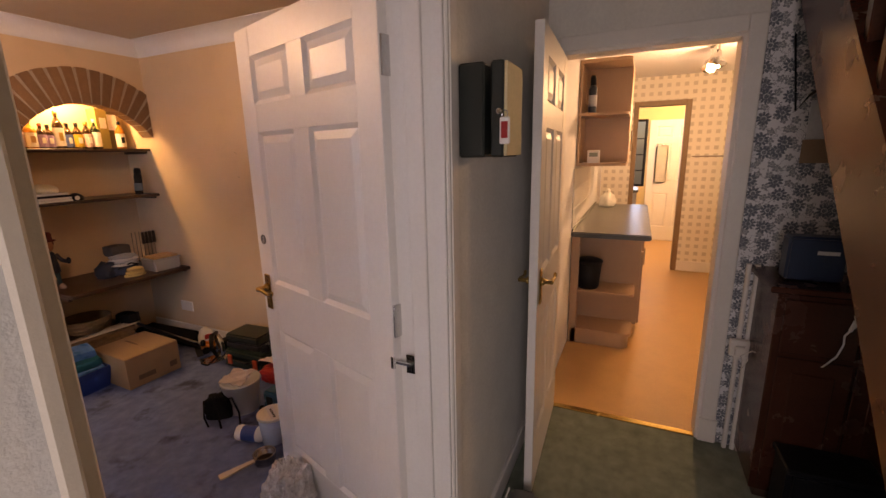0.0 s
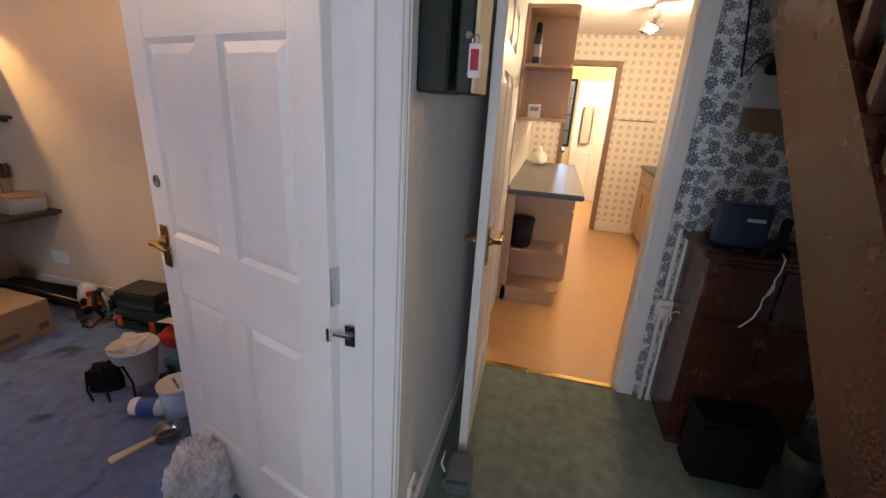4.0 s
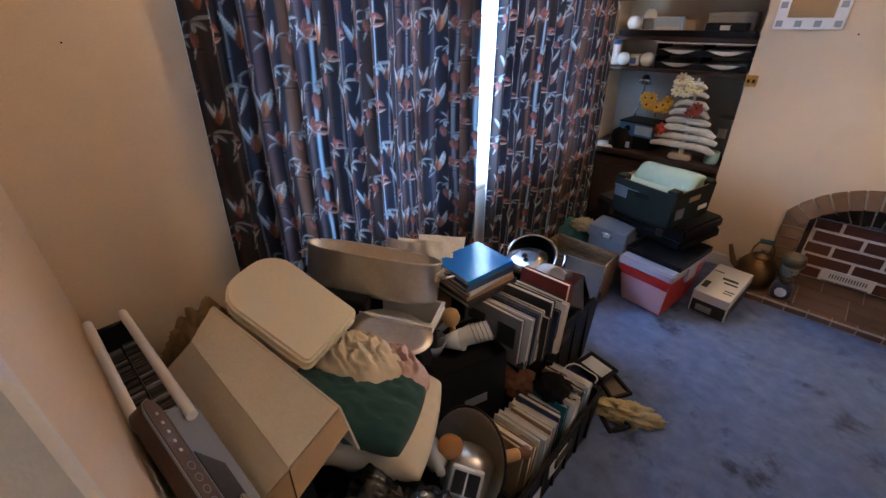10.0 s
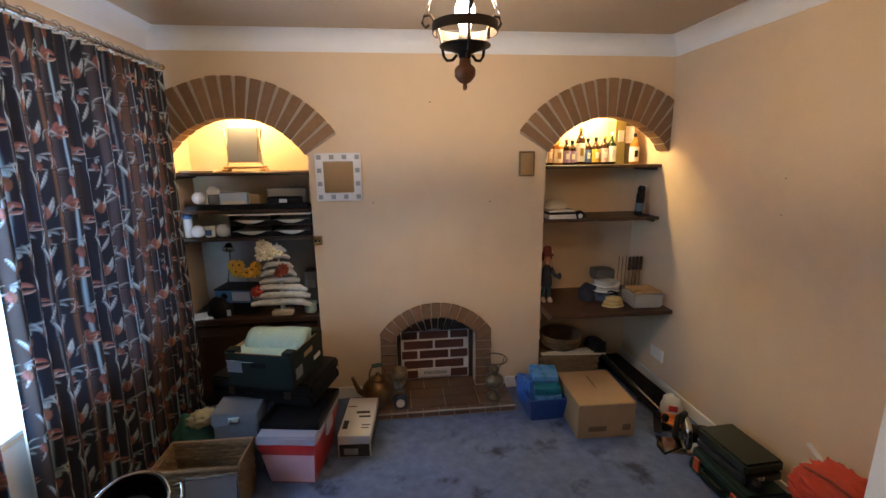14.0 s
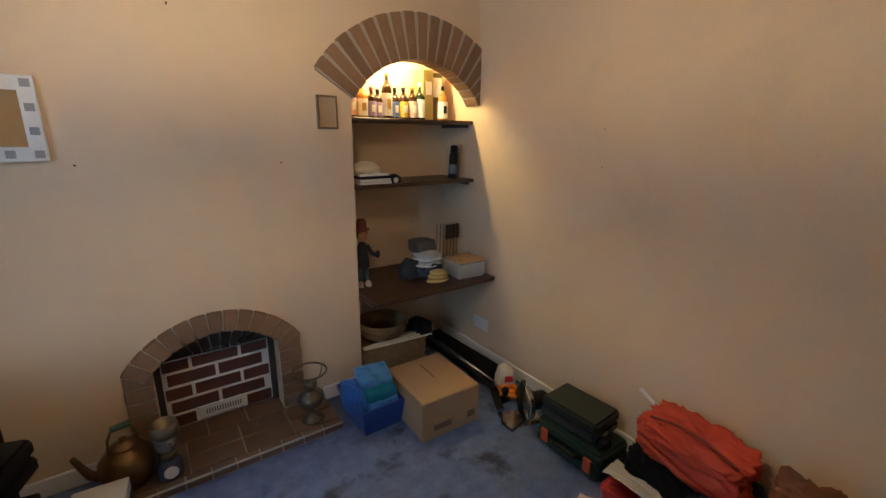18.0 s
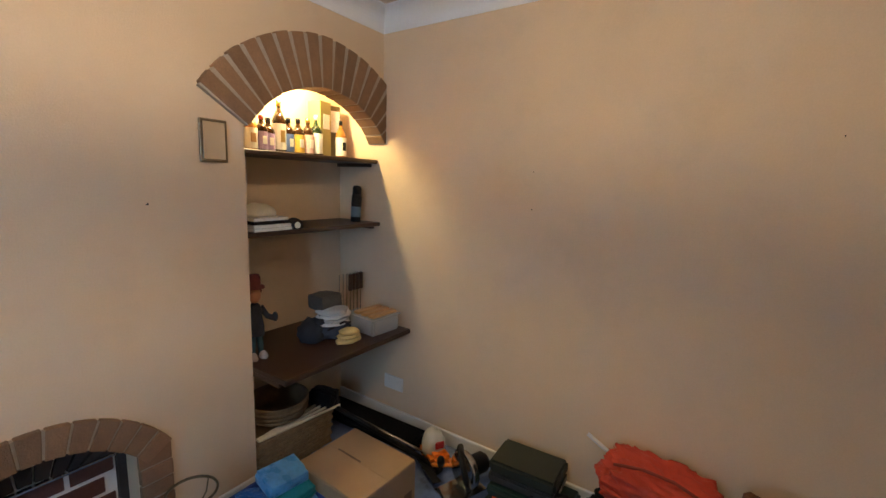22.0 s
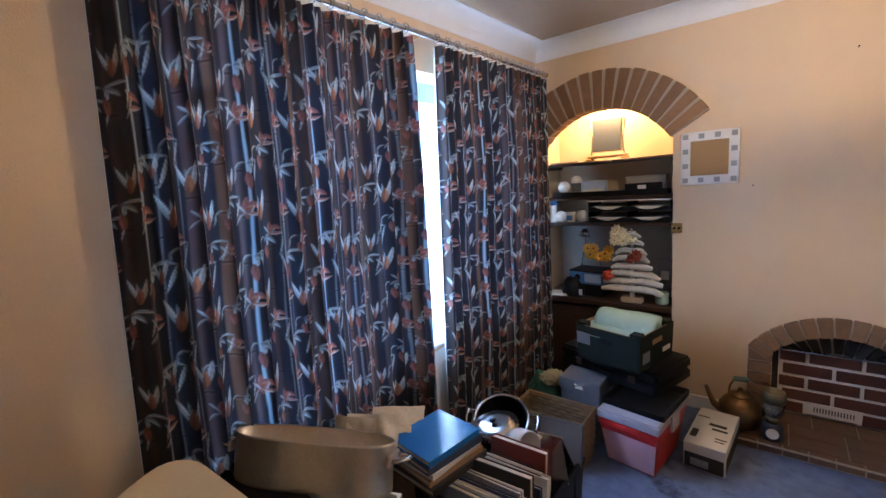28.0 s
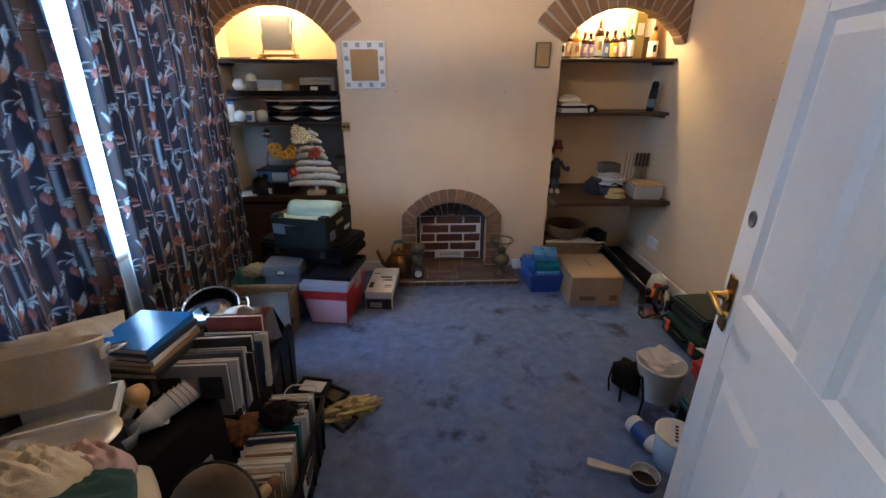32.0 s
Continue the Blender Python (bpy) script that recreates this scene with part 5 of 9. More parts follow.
part("worktop", box(-0.32, 0.38, -0.32, 0.33, 0.86, 0.9, 0.004), SLATE, fr)

ku = thing("kitchen_base_unit", "pale beech base unit with open curved end shelves", "kitchen unit", (2.66, -3.215, 0))
part("back_panel", box(0.02, 1.9, -0.02, 0.0, 0.0, 0.87), BEECH, ku)
part("carcass", box(0.30, 1.9, -0.50, -0.02, 0.10, 0.87, 0.002), BEECH, ku)
part("plinth", box(0.10, 1.9, -0.44, -0.02, 0.0, 0.10), BEECH, ku)
part("end_post", box(0.0, 0.05, -0.06, 0.0, 0, 0.87, 0.002), BEECH, ku)


def curved_shelf(z0, z1, d=0.47):
    pts = [(0.30, -0.02), (0.0, -0.02), (0.0, -d + 0.06)] + [(0.06 - 0.06 * math.cos(radians(a)), -d + 0.06 - 0.06 * math.sin(radians(a))) for a in range(0, 91, 15)] + [(0.30, -d)]
    return prism(pts, z0, z1, 'z')


for z in (0.100, 0.42):
    part("end_shelf", curved_shelf(z, z + 0.022), BEECH, ku, "pale curved end shelf")
part("end_base", curved_shelf(0.0, 0.099, 0.45), BEECH, ku)
for k in range(3):
    x = 0.32 + k * 0.52
    dr = part("drawer_front", box(x, x + 0.505, -0.518, -0.501, 0.72, 0.86, 0.002), BEECH, ku)
    part("handle", tube([(x + 0.18, -0.535, 0.79), (x + 0.33, -0.535, 0.79)], 0.006, 8), CHROME, dr)
    dr = part("door", box(x, x + 0.505, -0.518, -0.501, 0.11, 0.71, 0.002), BEECH, ku)
    part("handle", tube([(x + 0.44, -0.535, 0.50), (x + 0.44, -0.535, 0.65)], 0.006, 8), CHROME, dr)
wt = thing("worktop", "dark slate-effect kitchen worktop", "worktop", (2.62, -3.213, 0.87))
part("top", box(0, 1.95, -0.555, 0.0, 0, 0.04, 0.008, 2), SLATE, wt)
part("upstand", box(0.02, 1.95, -0.012, 0.0, 0.04, 0.06, 0.002), SLATE, wt)
pot = thing("waste_bin", "small black bin on the open shelf", "bin", (2.77, -3.34, 0.442))
part("bucket", lathe([(0.075, 0), (0.085, 0.02), (0.10, 0.21), (0.095, 0.21), (0.07, 0.02), (0, 0.02)], 18), BLACKP, pot, smooth=50)
part("lid", lathe([(0.104, 0.205), (0.106, 0.225), (0.08, 0.235), (0, 0.238)], 18), BLACKP, pot, smooth=50)
ku2 = thing("kitchen_wall_unit", "pale beech wall unit with open end shelves", "kitchen unit", (2.70, -3.214, 1.40))
part("bottom", curved_shelf(0.0, 0.02, 0.345), BEECH, ku2)
part("shelf", curved_shelf(0.36, 0.38, 0.345), BEECH, ku2)
part("top", curved_shelf(0.72, 0.745, 0.345), BEECH, ku2)
part("side", box(0.30, 0.32, -0.345, 0, 0, 0.745), BEECH, ku2)
part("back", box(0.0, 0.30, -0.02, 0.0, 0, 0.745), BEECH, ku2)
part("carcass", box(0.321, 1.3, -0.33, 0, 0, 0.745), BEECH, ku2)
dr = part("door", box(0.325, 0.80, -0.348, -0.331, 0.0, 0.745, 0.002), BEECH, ku2)
part("handle", tube([(0.36, -0.365, 0.10), (0.36, -0.365, 0.26)], 0.006, 8), CHROME, dr)
sp = thing("spray_bottle", "dark bottle on the upper kitchen shelf", "bottle", (2.80, -3.30, 1.78))
part("body", lathe([(0.028, 0), (0.03, 0.01), (0.03, 0.17), (0.02, 0.20), (0, 0.2)], 14), mat("dark_blue_plastic", (0.02, 0.03, 0.05), 0.4), sp, smooth=50)
part("label", lathe([(0.0305, 0.05), (0.0305, 0.13)], 14), mat("grey_label", (0.35, 0.36, 0.4), 0.6), sp)
part("cap", lathe([(0.021, 0.2), (0.021, 0.25), (0.015, 0.27), (0, 0.27)], 12), BLACKP, sp, smooth=50)
th = thing("thermostat", "small white digital thermostat on the lower wall shelf", "thermostat", rot(2.78, -3.33, 1.42, 0, 0, -8))
part("case", box(-0.012, 0.012, -0.045, 0.045, 0, 0.095, 0.004), WHITE, th)
part("display", box(-0.014, -0.011, -0.03, 0.03, 0.05, 0.08), mat("lcd_grey", (0.22, 0.26, 0.22), 0.3), th)
tl = thing("tile_splashback", "white tiled splashback behind the worktop", "splashback", (2.62, -3.212, 0.935))
for i in range(8):
    for j in range(3):
        part("tile", box(i * 0.15 + 0.002, i * 0.15 + 0.148, -0.008, 0.0, j * 0.15 + 0.002, j * 0.15 + 0.148, 0.002), WHITE, tl)
pb = thing("plastic_bag", "white plastic bag on the far worktop", "bag", (4.35, -3.36, 0.911))
part("bag", crumple(0.20, 0.16, 0.14, 9, 0.35, 3, 3), mat("white_polythene", (0.7, 0.68, 0.62), 0.4), pb, smooth=0)
part("knot", crumple(0.05, 0.05, 0.07, 3, 0.4, 3, 2, m=Matrix.Translation((0, 0, 0.12))), mat("white_polythene", (0.7, 0.68, 0.62)), pb, smooth=0)
k3 = thing("kitchen_base_unit", "pale beech base unit along the far kitchen wall", "kitchen unit", (3.7, -5.19, 0))
part("carcass", box(0, 1.5, 0, 0.58, 0.1, 0.87, 0.002), BEECH, k3)
part("plinth", box(0.02, 1.5, 0, 0.52, 0, 0.1), BEECH, k3)
part("worktop", box(-0.02, 1.5, 0, 0.62, 0.87, 0.91, 0.006), SLATE, k3)
for k in range(3):
    dr = part("door", box(k * 0.5 + 0.005, k * 0.5 + 0.495, 0.581, 0.598, 0.11, 0.70, 0.002), BEECH, k3)
    part("handle", tube([(k * 0.5 + 0.06, 0.615, 0.46), (k * 0.5 + 0.06, 0.615, 0.62)], 0.006, 8), CHROME, dr)
    dr = part("drawer_front", box(k * 0.5 + 0.005, k * 0.5 + 0.495, 0.581, 0.598, 0.71, 0.86, 0.002), BEECH, k3)
    part("handle", tube([(k * 0.5 + 0.18, 0.615, 0.785), (k * 0.5 + 0.32, 0.615, 0.785)], 0.006, 8), CHROME, dr)
rl = thing("wall_rail", "thin metal rail on the papered kitchen wall", "rail", (5.285, -4.42, 1.42))
part("bar", tube([(0, -0.2, 0), (0, 0.2, 0)], 0.008, 8), CHROME, rl)
part("bracket", box(-0.004, 0.016, -0.2, -0.18, -0.01, 0.01, 0.002), CHROME, rl)
sl = thing("kitchen_spotlight", "chrome ceiling spotlight bar with lit bulbs", "ceiling light", (3.5, -4.14, 0))
part("bar", box(-0.25, 0.25, -0.02, 0.02, 2.325, 2.36, 0.006), CHROME, sl)
for x, a, lit in ((-0.14, 18, True), (0.05, -30, False), (0.2, 25, False)):
    part("stem", tube([(x, 0, 2.33), (x, 0, 2.24)], 0.008, 8), CHROME, sl)
    part("head", lathe([(0.018, 0.0), (0.034, -0.03), (0.04, -0.11), (0.036, -0.11), (0.0, -0.02)], 14, rot(x, 0, 2.24, 0, a)), CHROME, sl, smooth=50)
part("bulb", lathe([(0, -0.155), (0.025, -0.145), (0.034, -0.12), (0.030, -0.09), (0, -0.08)], 14, rot(-0.14, 0, 2.23, 0, 18)), mat("lit_kitchen_bulb", (1.0, 0.82, 0.5), 0.3, var=0, bump=0, emit=30), sl, "lit warm bulb", smooth=60).visible_shadow = False


# ---- alcove shelves ----
def shelf(label, x0, x1, y0, y1, ztop, th, group):
    s = thing("alcove_shelf", label, "shelf", (0, 0, 0), group)
    part("board", box(x0, x1, y0, y1, ztop - th, ztop, 0.004), DARKWOOD, s)
    for x in (x0 + 0.012, x1 - 0.012):
        part("batten", box(x - 0.011, x + 0.011, y0 + 0.05, y1, ztop - th - 0.02, ztop - th), DARKWOOD, s)
    return s


for z, th, y0 in ((1.590, 0.022, 0.03), (1.350, 0.022, 0.05), (1.172, 0.022, 0.03)):
    shelf("dark-stained wooden shelf across the window-side alcove", XW + 0.001, AL - 0.001, y0, 0.359, z, th, "shelves in the window alcove")
for z, th, y0 in ((1.602, 0.022, 0.035), (1.236, 0.022, 0.01), (0.627, 0.028, -0.238)):
    shelf("dark-stained wooden shelf across the bottle alcove", ARX + 0.001, XE - 0.001, y0, 0.359, z, th, "shelves in the bottle alcove")
cup = thing("alcove_cupboard", "dark wooden cupboard filling the bottom of the alcove", "cupboard", (0, 0, 0))
part("body", box(XW + 0.001, AL - 0.001, 0.02, 0.359, 0.0, 0.60), DARKWOOD, cup)
part("top", box(XW + 0.001, AL - 0.001, -0.03, 0.359, 0.60, 0.642, 0.006), DARKWOOD, cup)
for x0, x1 in ((XW + 0.02, -1.225), (-1.215, AL - 0.02)):
    dr = part("door", box(x0, x1, 0.004, 0.019, 0.06, 0.58, 0.003), DARKWOOD, cup)
    part("door_panel", box(x0 + 0.06, x1 - 0.06, -0.002, 0.005, 0.12, 0.52, 0.004), DARKWOOD, dr)
part("back_panel", box(XW + 0.001, AL - 0.001, 0.352, 0.359, 0.644, 1.14), mat("grey_backing", (0.30, 0.29, 0.28), 0.8), cup)

# window-side alcove, top shelf
IVORY = mat("ivory_paint", (0.66, 0.60, 0.46), 0.5)
PINE = mat("light_pine", (0.46, 0.27, 0.11), 0.5, var=0.2, scale=10)
tm = thing("table_mirror", "tilting mirror in a pale frame on a wooden stand", "mirror", (-1.225, 0.17, 1.590))
part("stand", box(-0.13, 0.13, -0.035, 0.035, 0.018, 0.036, 0.004), PINE, tm)
for x in (-0.118, 0.118):
    part("foot", box(x - 0.018, x + 0.018, -0.045, 0.045, 0, 0.018, 0.003), PINE, tm)
    part("post", tube([(x * 0.93, 0, 0.03), (x * 0.86, 0, 0.12), (x * 0.93, 0, 0.20), (x * 1.0, 0, 0.27)], 0.007, 8), IVORY, tm, smooth=50)
gl = part("glass", box(-0.092, 0.092, -0.004, 0.004, -0.108, 0.108, 0.002, 1, rot(0, -0.006, 0.172, 0, -9)), mat("dusty_mirror", (0.36, 0.37, 0.38), 0.35, 0.6, var=0.05, bump=0.0), tm)
part("frame", box(-0.100, 0.100, 0.0, 0.008, -0.116, 0.116, 0.003, 1, rot(0, -0.002, 0.172, 0, -9)), IVORY, gl)
bkf = thing("book", "thin pale book lying flat on the top shelf", "book", rot(-1.50, 0.13, 1.590, 6))
part("cover", box(-0.10, 0.10, -0.07, 0.07, 0, 0.012, 0.002), mat("grey_cover", (0.35, 0.33, 0.30), 0.6), bkf)
part("page_block", box(-0.097, 0.101, -0.068, 0.068, 0.002, 0.010), IVORY, bkf)

CERW = mat("white_ceramic", (0.72, 0.70, 0.66), 0.25, var=0.04, bump=0.02)


def mug(name, label, x, y, z, r=0.038, h=0.085, m=None, material=None, handle=True, tilt=0, rz=0, group=""):
    t = thing(name, label, "mug", rot(x, y, z, rz, tilt), group)
    part("cup", lathe([(r * 0.75, 0), (r * 0.95, 0.006), (r, h * 0.3), (r, h), (r * 0.90, h), (r * 0.90, 0.012), (0, 0.010)], 20), material or CERW, t, smooth=40)
    if handle:
        part("handle", tube([(r * 0.95, 0, h * 0.78), (r + 0.020, 0, h * 0.74), (r + 0.026, 0, h * 0.5), (r + 0.016, 0, h * 0.25), (r * 0.95, 0, h * 0.2)], 0.0055, 7), material or CERW, t, smooth=50)
    return t


def ball(name, label, x, y, z, r, group):
    t = thing(name, label, "candle", (x, y, z), group)
    part("wax", lathe([(r * 0.45, 0), (r * 0.80, r * 0.22), (r, r * 0.75), (r * 0.97, r * 1.10), (r * 0.72, r * 1.58), (r * 0.25, r * 1.80), (0, r * 1.80)], 20), CERW, t, smooth=60)
    part("wick", tube([(0, 0, r * 1.79), (0.001, 0, r * 1.79 + 0.008)], 0.0012, 5), BLACKP, t)


ball("ball_candle", "round white candle on the second alcove shelf", -1.525, 0.13, 1.386, 0.043, "round candles on the shelves")
jr = thing("glass_jar", "glass jar holding a round white candle", "jar", (-1.435, 0.14, 1.386))
part("jar", lathe([(0.034, 0), (0.037, 0.004), (0.037, 0.062), (0.034, 0.062), (0.034, 0.008), (0, 0.006)], 20), mat("grey_glass", (0.30, 0.32, 0.35), 0.15, alpha=0.6, var=0.05, bump=0), jr, smooth=45)
ball("ball_candle", "round white candle sitting in a glass jar", -1.435, 0.14, 1.430, 0.039, "round candles on the shelves")
BLUEW = mat("pale_blue_card", (0.46, 0.58, 0.78), 0.25)
cdx = thing("card_box", "pale blue and white card box on the shelf", "box", rot(-1.32, 0.17, 1.350, 4))
part("box", box(-0.085, 0.085, -0.03, 0.03, 0, 0.105, 0.003), BLUEW, cdx)
part("label", box(-0.07, 0.07, -0.032, -0.029, 0.02, 0.05), CERW, cdx)
trb = thing("storage_tray", "long black plastic tray on the second shelf", "tray", (-1.19, 0.12, 1.350))
part("tray", box(-0.39, 0.36, -0.06, 0.06, 0, 0.028, 0.006), BLACKP, trb)
part("lip", box(-0.395, 0.365, -0.065, -0.055, 0.0, 0.036, 0.003), BLACKP, trb)
wbk = thing("card_box", "off-white flat box at the back of the shelf", "box", (-0.97, 0.27, 1.350))
part("box", box(-0.15, 0.10, -0.04, 0.04, 0, 0.12, 0.003), mat("offwhite_card", (0.45, 0.42, 0.38), 0.7), wbk)
part("lid", box(-0.152, 0.102, -0.042, 0.042, 0.10, 0.122, 0.002), mat("offwhite_card", (0.45, 0.42, 0.38)), wbk)
cam_ = thing("video_recorder", "black box with a small pale badge on the shelf", "box", (-0.98, 0.13, 1.378))
part("case", box(-0.11, 0.10, -0.045, 0.045, 0, 0.045, 0.005), BLACKP, cam_)
part("badge", box(-0.03, 0.02, -0.047, -0.044, 0.010, 0.034), CERW, cam_)
for x, r, h, lb in ((-1.60, 0.028, 0.155, "tall white bottle with a blue cap"), (-1.468, 0.033, 0.072, "white tub with a blue label")):
    tbx = thing("toiletry_tub", lb + " on the third alcove shelf", "tub", (x, 0.10, 1.172))
    part("tub", lathe([(r * 0.9, 0), (r, 0.008), (r, h * 0.8), (r * 0.95, h * 0.84), (0, h * 0.84)], 16), CERW, tbx, smooth=40)
    part("lid", lathe([(r * 1.03, h * 0.80), (r * 1.03, h), (0, h)], 16), mat("cap_blue", (0.06, 0.16, 0.42), 0.4) if h > 0.1 else CERW, tbx, smooth=40)
    if h < 0.1:
        part("label", box(-0.020, 0.020, -r - 0.0015, -r * 0.75, 0.014, 0.050, 0.002), mat("cap_blue", (0.06, 0.16, 0.42)), tbx, "blue printed label")
ball("ball_candle", "round white candle on the third alcove shelf", -1.545, 0.10, 1.172, 0.043, "round candles on the shelves")
ball("ball_candle", "round white candle on the third alcove shelf", -1.385, 0.10, 1.172, 0.046, "round candles on the shelves")
tagged(part("sea_shell", lathe([(0.003, -0.035), (0.012, -0.02), (0.017, 0.0), (0.013, 0.02), (0.004, 0.036)], 12, rot(-1.318, 0.085, 1.188, 70, 90, 0)), CERW, smooth=50), "small pale sea shell on the shelf", "shell")
for k in range(2):
    lt = thing("letter_tray", "black letter tray with white papers", "letter tray", (-1.06, 0.15, 1.172 + k * 0.072), "stacked letter trays")
    part("base", box(-0.26, 0.25, -0.11, 0.15, 0.0 if k == 0 else 0.004, 0.008, 0.002), BLACKP, lt)
    for x in (-0.26, 0.246, -0.006):
        part("side", box(x, x + 0.006, -0.11, 0.15, 0.008, 0.072), BLACKP, lt)
    for x0, x1 in ((-0.254, -0.006), (0.0, 0.246)):
        part("paper_sheet", box(x0 + 0.004, x1 - 0.004, -0.100, 0.14, 0.0085, 0.036, 0.002), CERW, lt, "white papers")
        dip = [(x1 - 0.030 - (x1 - x0 - 0.06) * i / 12, 0.038 - 0.024 * math.sin(math.pi * i / 12)) for i in range(13)]
        part("front_lip", prism([(x0, 0.004), (x1, 0.004), (x1, 0.038)] + dip + [(x0, 0.038)], -0.112, -0.104), BLACKP, lt)
fl3 = thing("folder_stack", "dark folders lying on the letter trays", "folders", (-1.06, 0.16, 1.318))
part("board", box(-0.27, 0.26, -0.13, 0.14, -0.002, 0.006, 0.001), CERW, fl3)
part("folder", box(-0.25, 0.25, -0.11, 0.13, 0.0061, 0.012, 0.001), BLACKP, fl3)

# cupboard top
dl = thing("desk_lamp", "small chrome desk lamp against the alcove wall", "desk lamp", (-1.44, 0.24, 0.642))
part("base", lathe([(0.05, 0), (0.05, 0.012), (0.01, 0.018), (0, 0.018)], 16), BLACKP, dl, smooth=40)
part("stem", tube([(0, 0, 0.01), (-0.01, 0, 0.2), (0.02, 0, 0.36), (0.03, -0.02, 0.42)], 0.006, 8), CHROME, dl, smooth=50)
part("shade", lathe([(0.018, 0.03), (0.045, -0.02), (0.042, -0.02), (0, 0.02)], 16, rot(0.03, -0.03, 0.43, 0, -25)), CHROME, dl, smooth=50)
pj = thing("projector_box", "blue and black cardboard box on the cupboard", "box", rot(-1.325, 0.10, 0.642, -8))
part("stand", box(-0.12, 0.10, -0.06, 0.10, 0, 0.09, 0.006), BLACKP, pj)
part("box", box(-0.14, 0.11, -0.07, 0.11, 0.09, 0.175, 0.004), mat("blue_card", (0.05, 0.17, 0.42), 0.35), pj)
part("lid", box(-0.142, 0.112, -0.072, 0.112, 0.175, 0.185, 0.003), BLACKP, pj)
part("label", box(-0.02, 0.10, -0.0725, -0.0695, 0.105, 0.165), BLUEW, pj, "pale blue printed panel")
part("roundel", lathe([(0.022, 0), (0.022, 0.0015), (0, 0.0015)], 18, rot(-0.075, -0.0695, 0.135, 0, 90)), BLACKP, pj)
hp = thing("headphones_bag", "black cloth bag in front of the blue box", "bag", (-1.44, 0.04, 0.642))
part("bag", crumple(0.15, 0.11, 0.13, 6, 0.3, 2.5, 3), BLACKP, hp, smooth=0)
part("tag", box(0.06, 0.085, -0.06, -0.055, 0.02, 0.06), BLUEW, hp)
pp_ = thing("paper_stack", "sheets of white paper on the cupboard", "papers", rot(-1.53, 0.04, 0.642, 12))
for k in range(4):
    part("sheet", box(-0.09, 0.09, -0.06, 0.06, k * 0.003, k * 0.003 + 0.002, 0, 1, rot(0.004 * k, 0.003 * k, 0, 4 * k)), CERW, pp_)
DRIFT = mat("whitewashed_driftwood", (0.62, 0.62, 0.60), 0.8, var=0.25, scale=15, bump=0.6)
tr = thing("driftwood_tree", "whitewashed driftwood tree on a wooden block", "ornament", (-1.030, 0.015, 0.642))
part("block", box(-0.068, 0.068, -0.035, 0.035, 0, 0.038, 0.008, 2, rot(0, 0, 0, 4)), mat("pale_block_wood", (0.42, 0.34, 0.25), 0.7, var=0.25), tr, "pale wooden block")
part("trunk", tube([(0, 0, 0.03), (0.003, 0, 0.2), (0, 0, 0.44)], [0.016, 0.013, 0.008], 8), DRIFT, tr)
rnd = random.Random(12)
for k in range(8):
    z = 0.085 + k * 0.052
    for sd in (-1, 1):
        L = (0.205 - k * 0.0205) * rnd.uniform(0.84, 1.06)
        w = 0.0240 - k * 0.0014
        y = rnd.uniform(-0.035, 0.005)
        dz = rnd.uniform(0.004, 0.016)
        pts = [(-sd * 0.020, -0.012, z + 0.006), (sd * L * 0.35, -0.016 + y * 0.3, z + dz), (sd * L * 0.72, y - 0.008, z + dz * 0.7), (sd * L, y, z - rnd.uniform(0.002, 0.022))]
        part("branch", tube(pts, [w * 0.75, w, w * rnd.uniform(0.85, 1.1), w * 0.62], 9), DRIFT, tr, smooth=60)
for k in range(5):
    an = radians(90 + 72 * k)
    part("star_arm", tube([(0, -0.004, 0.465), (0.030 * math.cos(an), -0.006, 0.465 + 0.030 * math.sin(an))], [0.010, 0.005], 7), DRIFT, tr, smooth=60)


def bunch(name, label, x, y, z, n, r, petal, centre, sx=1.0, leaf=True):
    t = thing(name, label, "flowers", (x, y, z))
    G = mat("leaf_green", (0.05, 0.09, 0.03), 0.6)
    for k in range(n):
        a, q = random.uniform(0, 6.28), random.uniform(0.2, 1) * r
        c = Vector((math.cos(a) * q * sx, math.sin(a) * q * 0.5 - 0.02, random.uniform(-0.4, 0.7) * r))
        hd = bmesh.new()
        for p in range(8):
            b = p * math.pi / 4 + k
            merge(hd, crumple(0.040, 0.022, 0.012, k + p, 0.1, 2, 1, False, rot(0.020 * math.cos(b), 0.020 * math.sin(b), 0, math.degrees(b))))
        mt = rot(c.x, c.y, c.z, 0, 60 + random.uniform(-25, 25), random.uniform(-30, 30))
        hd.transform(mt)
        f = part("flower", hd, petal, t, smooth=0)
        part("flower_centre", crumple(0.015, 0.015, 0.012, k, 0.1, 2, 1, False, mt @ Matrix.Translation((0, 0, 0.004))), centre, f, smooth=0)
    if leaf:
        for k in range(5):
            a = random.uniform(0, 6.28)
            part("leaf", crumple(0.05, 0.018, 0.006, k, 0.1, 2, 1, False, rot(r * 0.8 * math.cos(a) * sx, r * 0.3 * math.sin(a), -0.2 * r, math.degrees(a), 20)), G, t, smooth=0)
    part("stem", tube([(0, 0, -r * 0.4), (0.005, 0.01, -r * 1.5)], 0.003, 5), G, t)
    return t


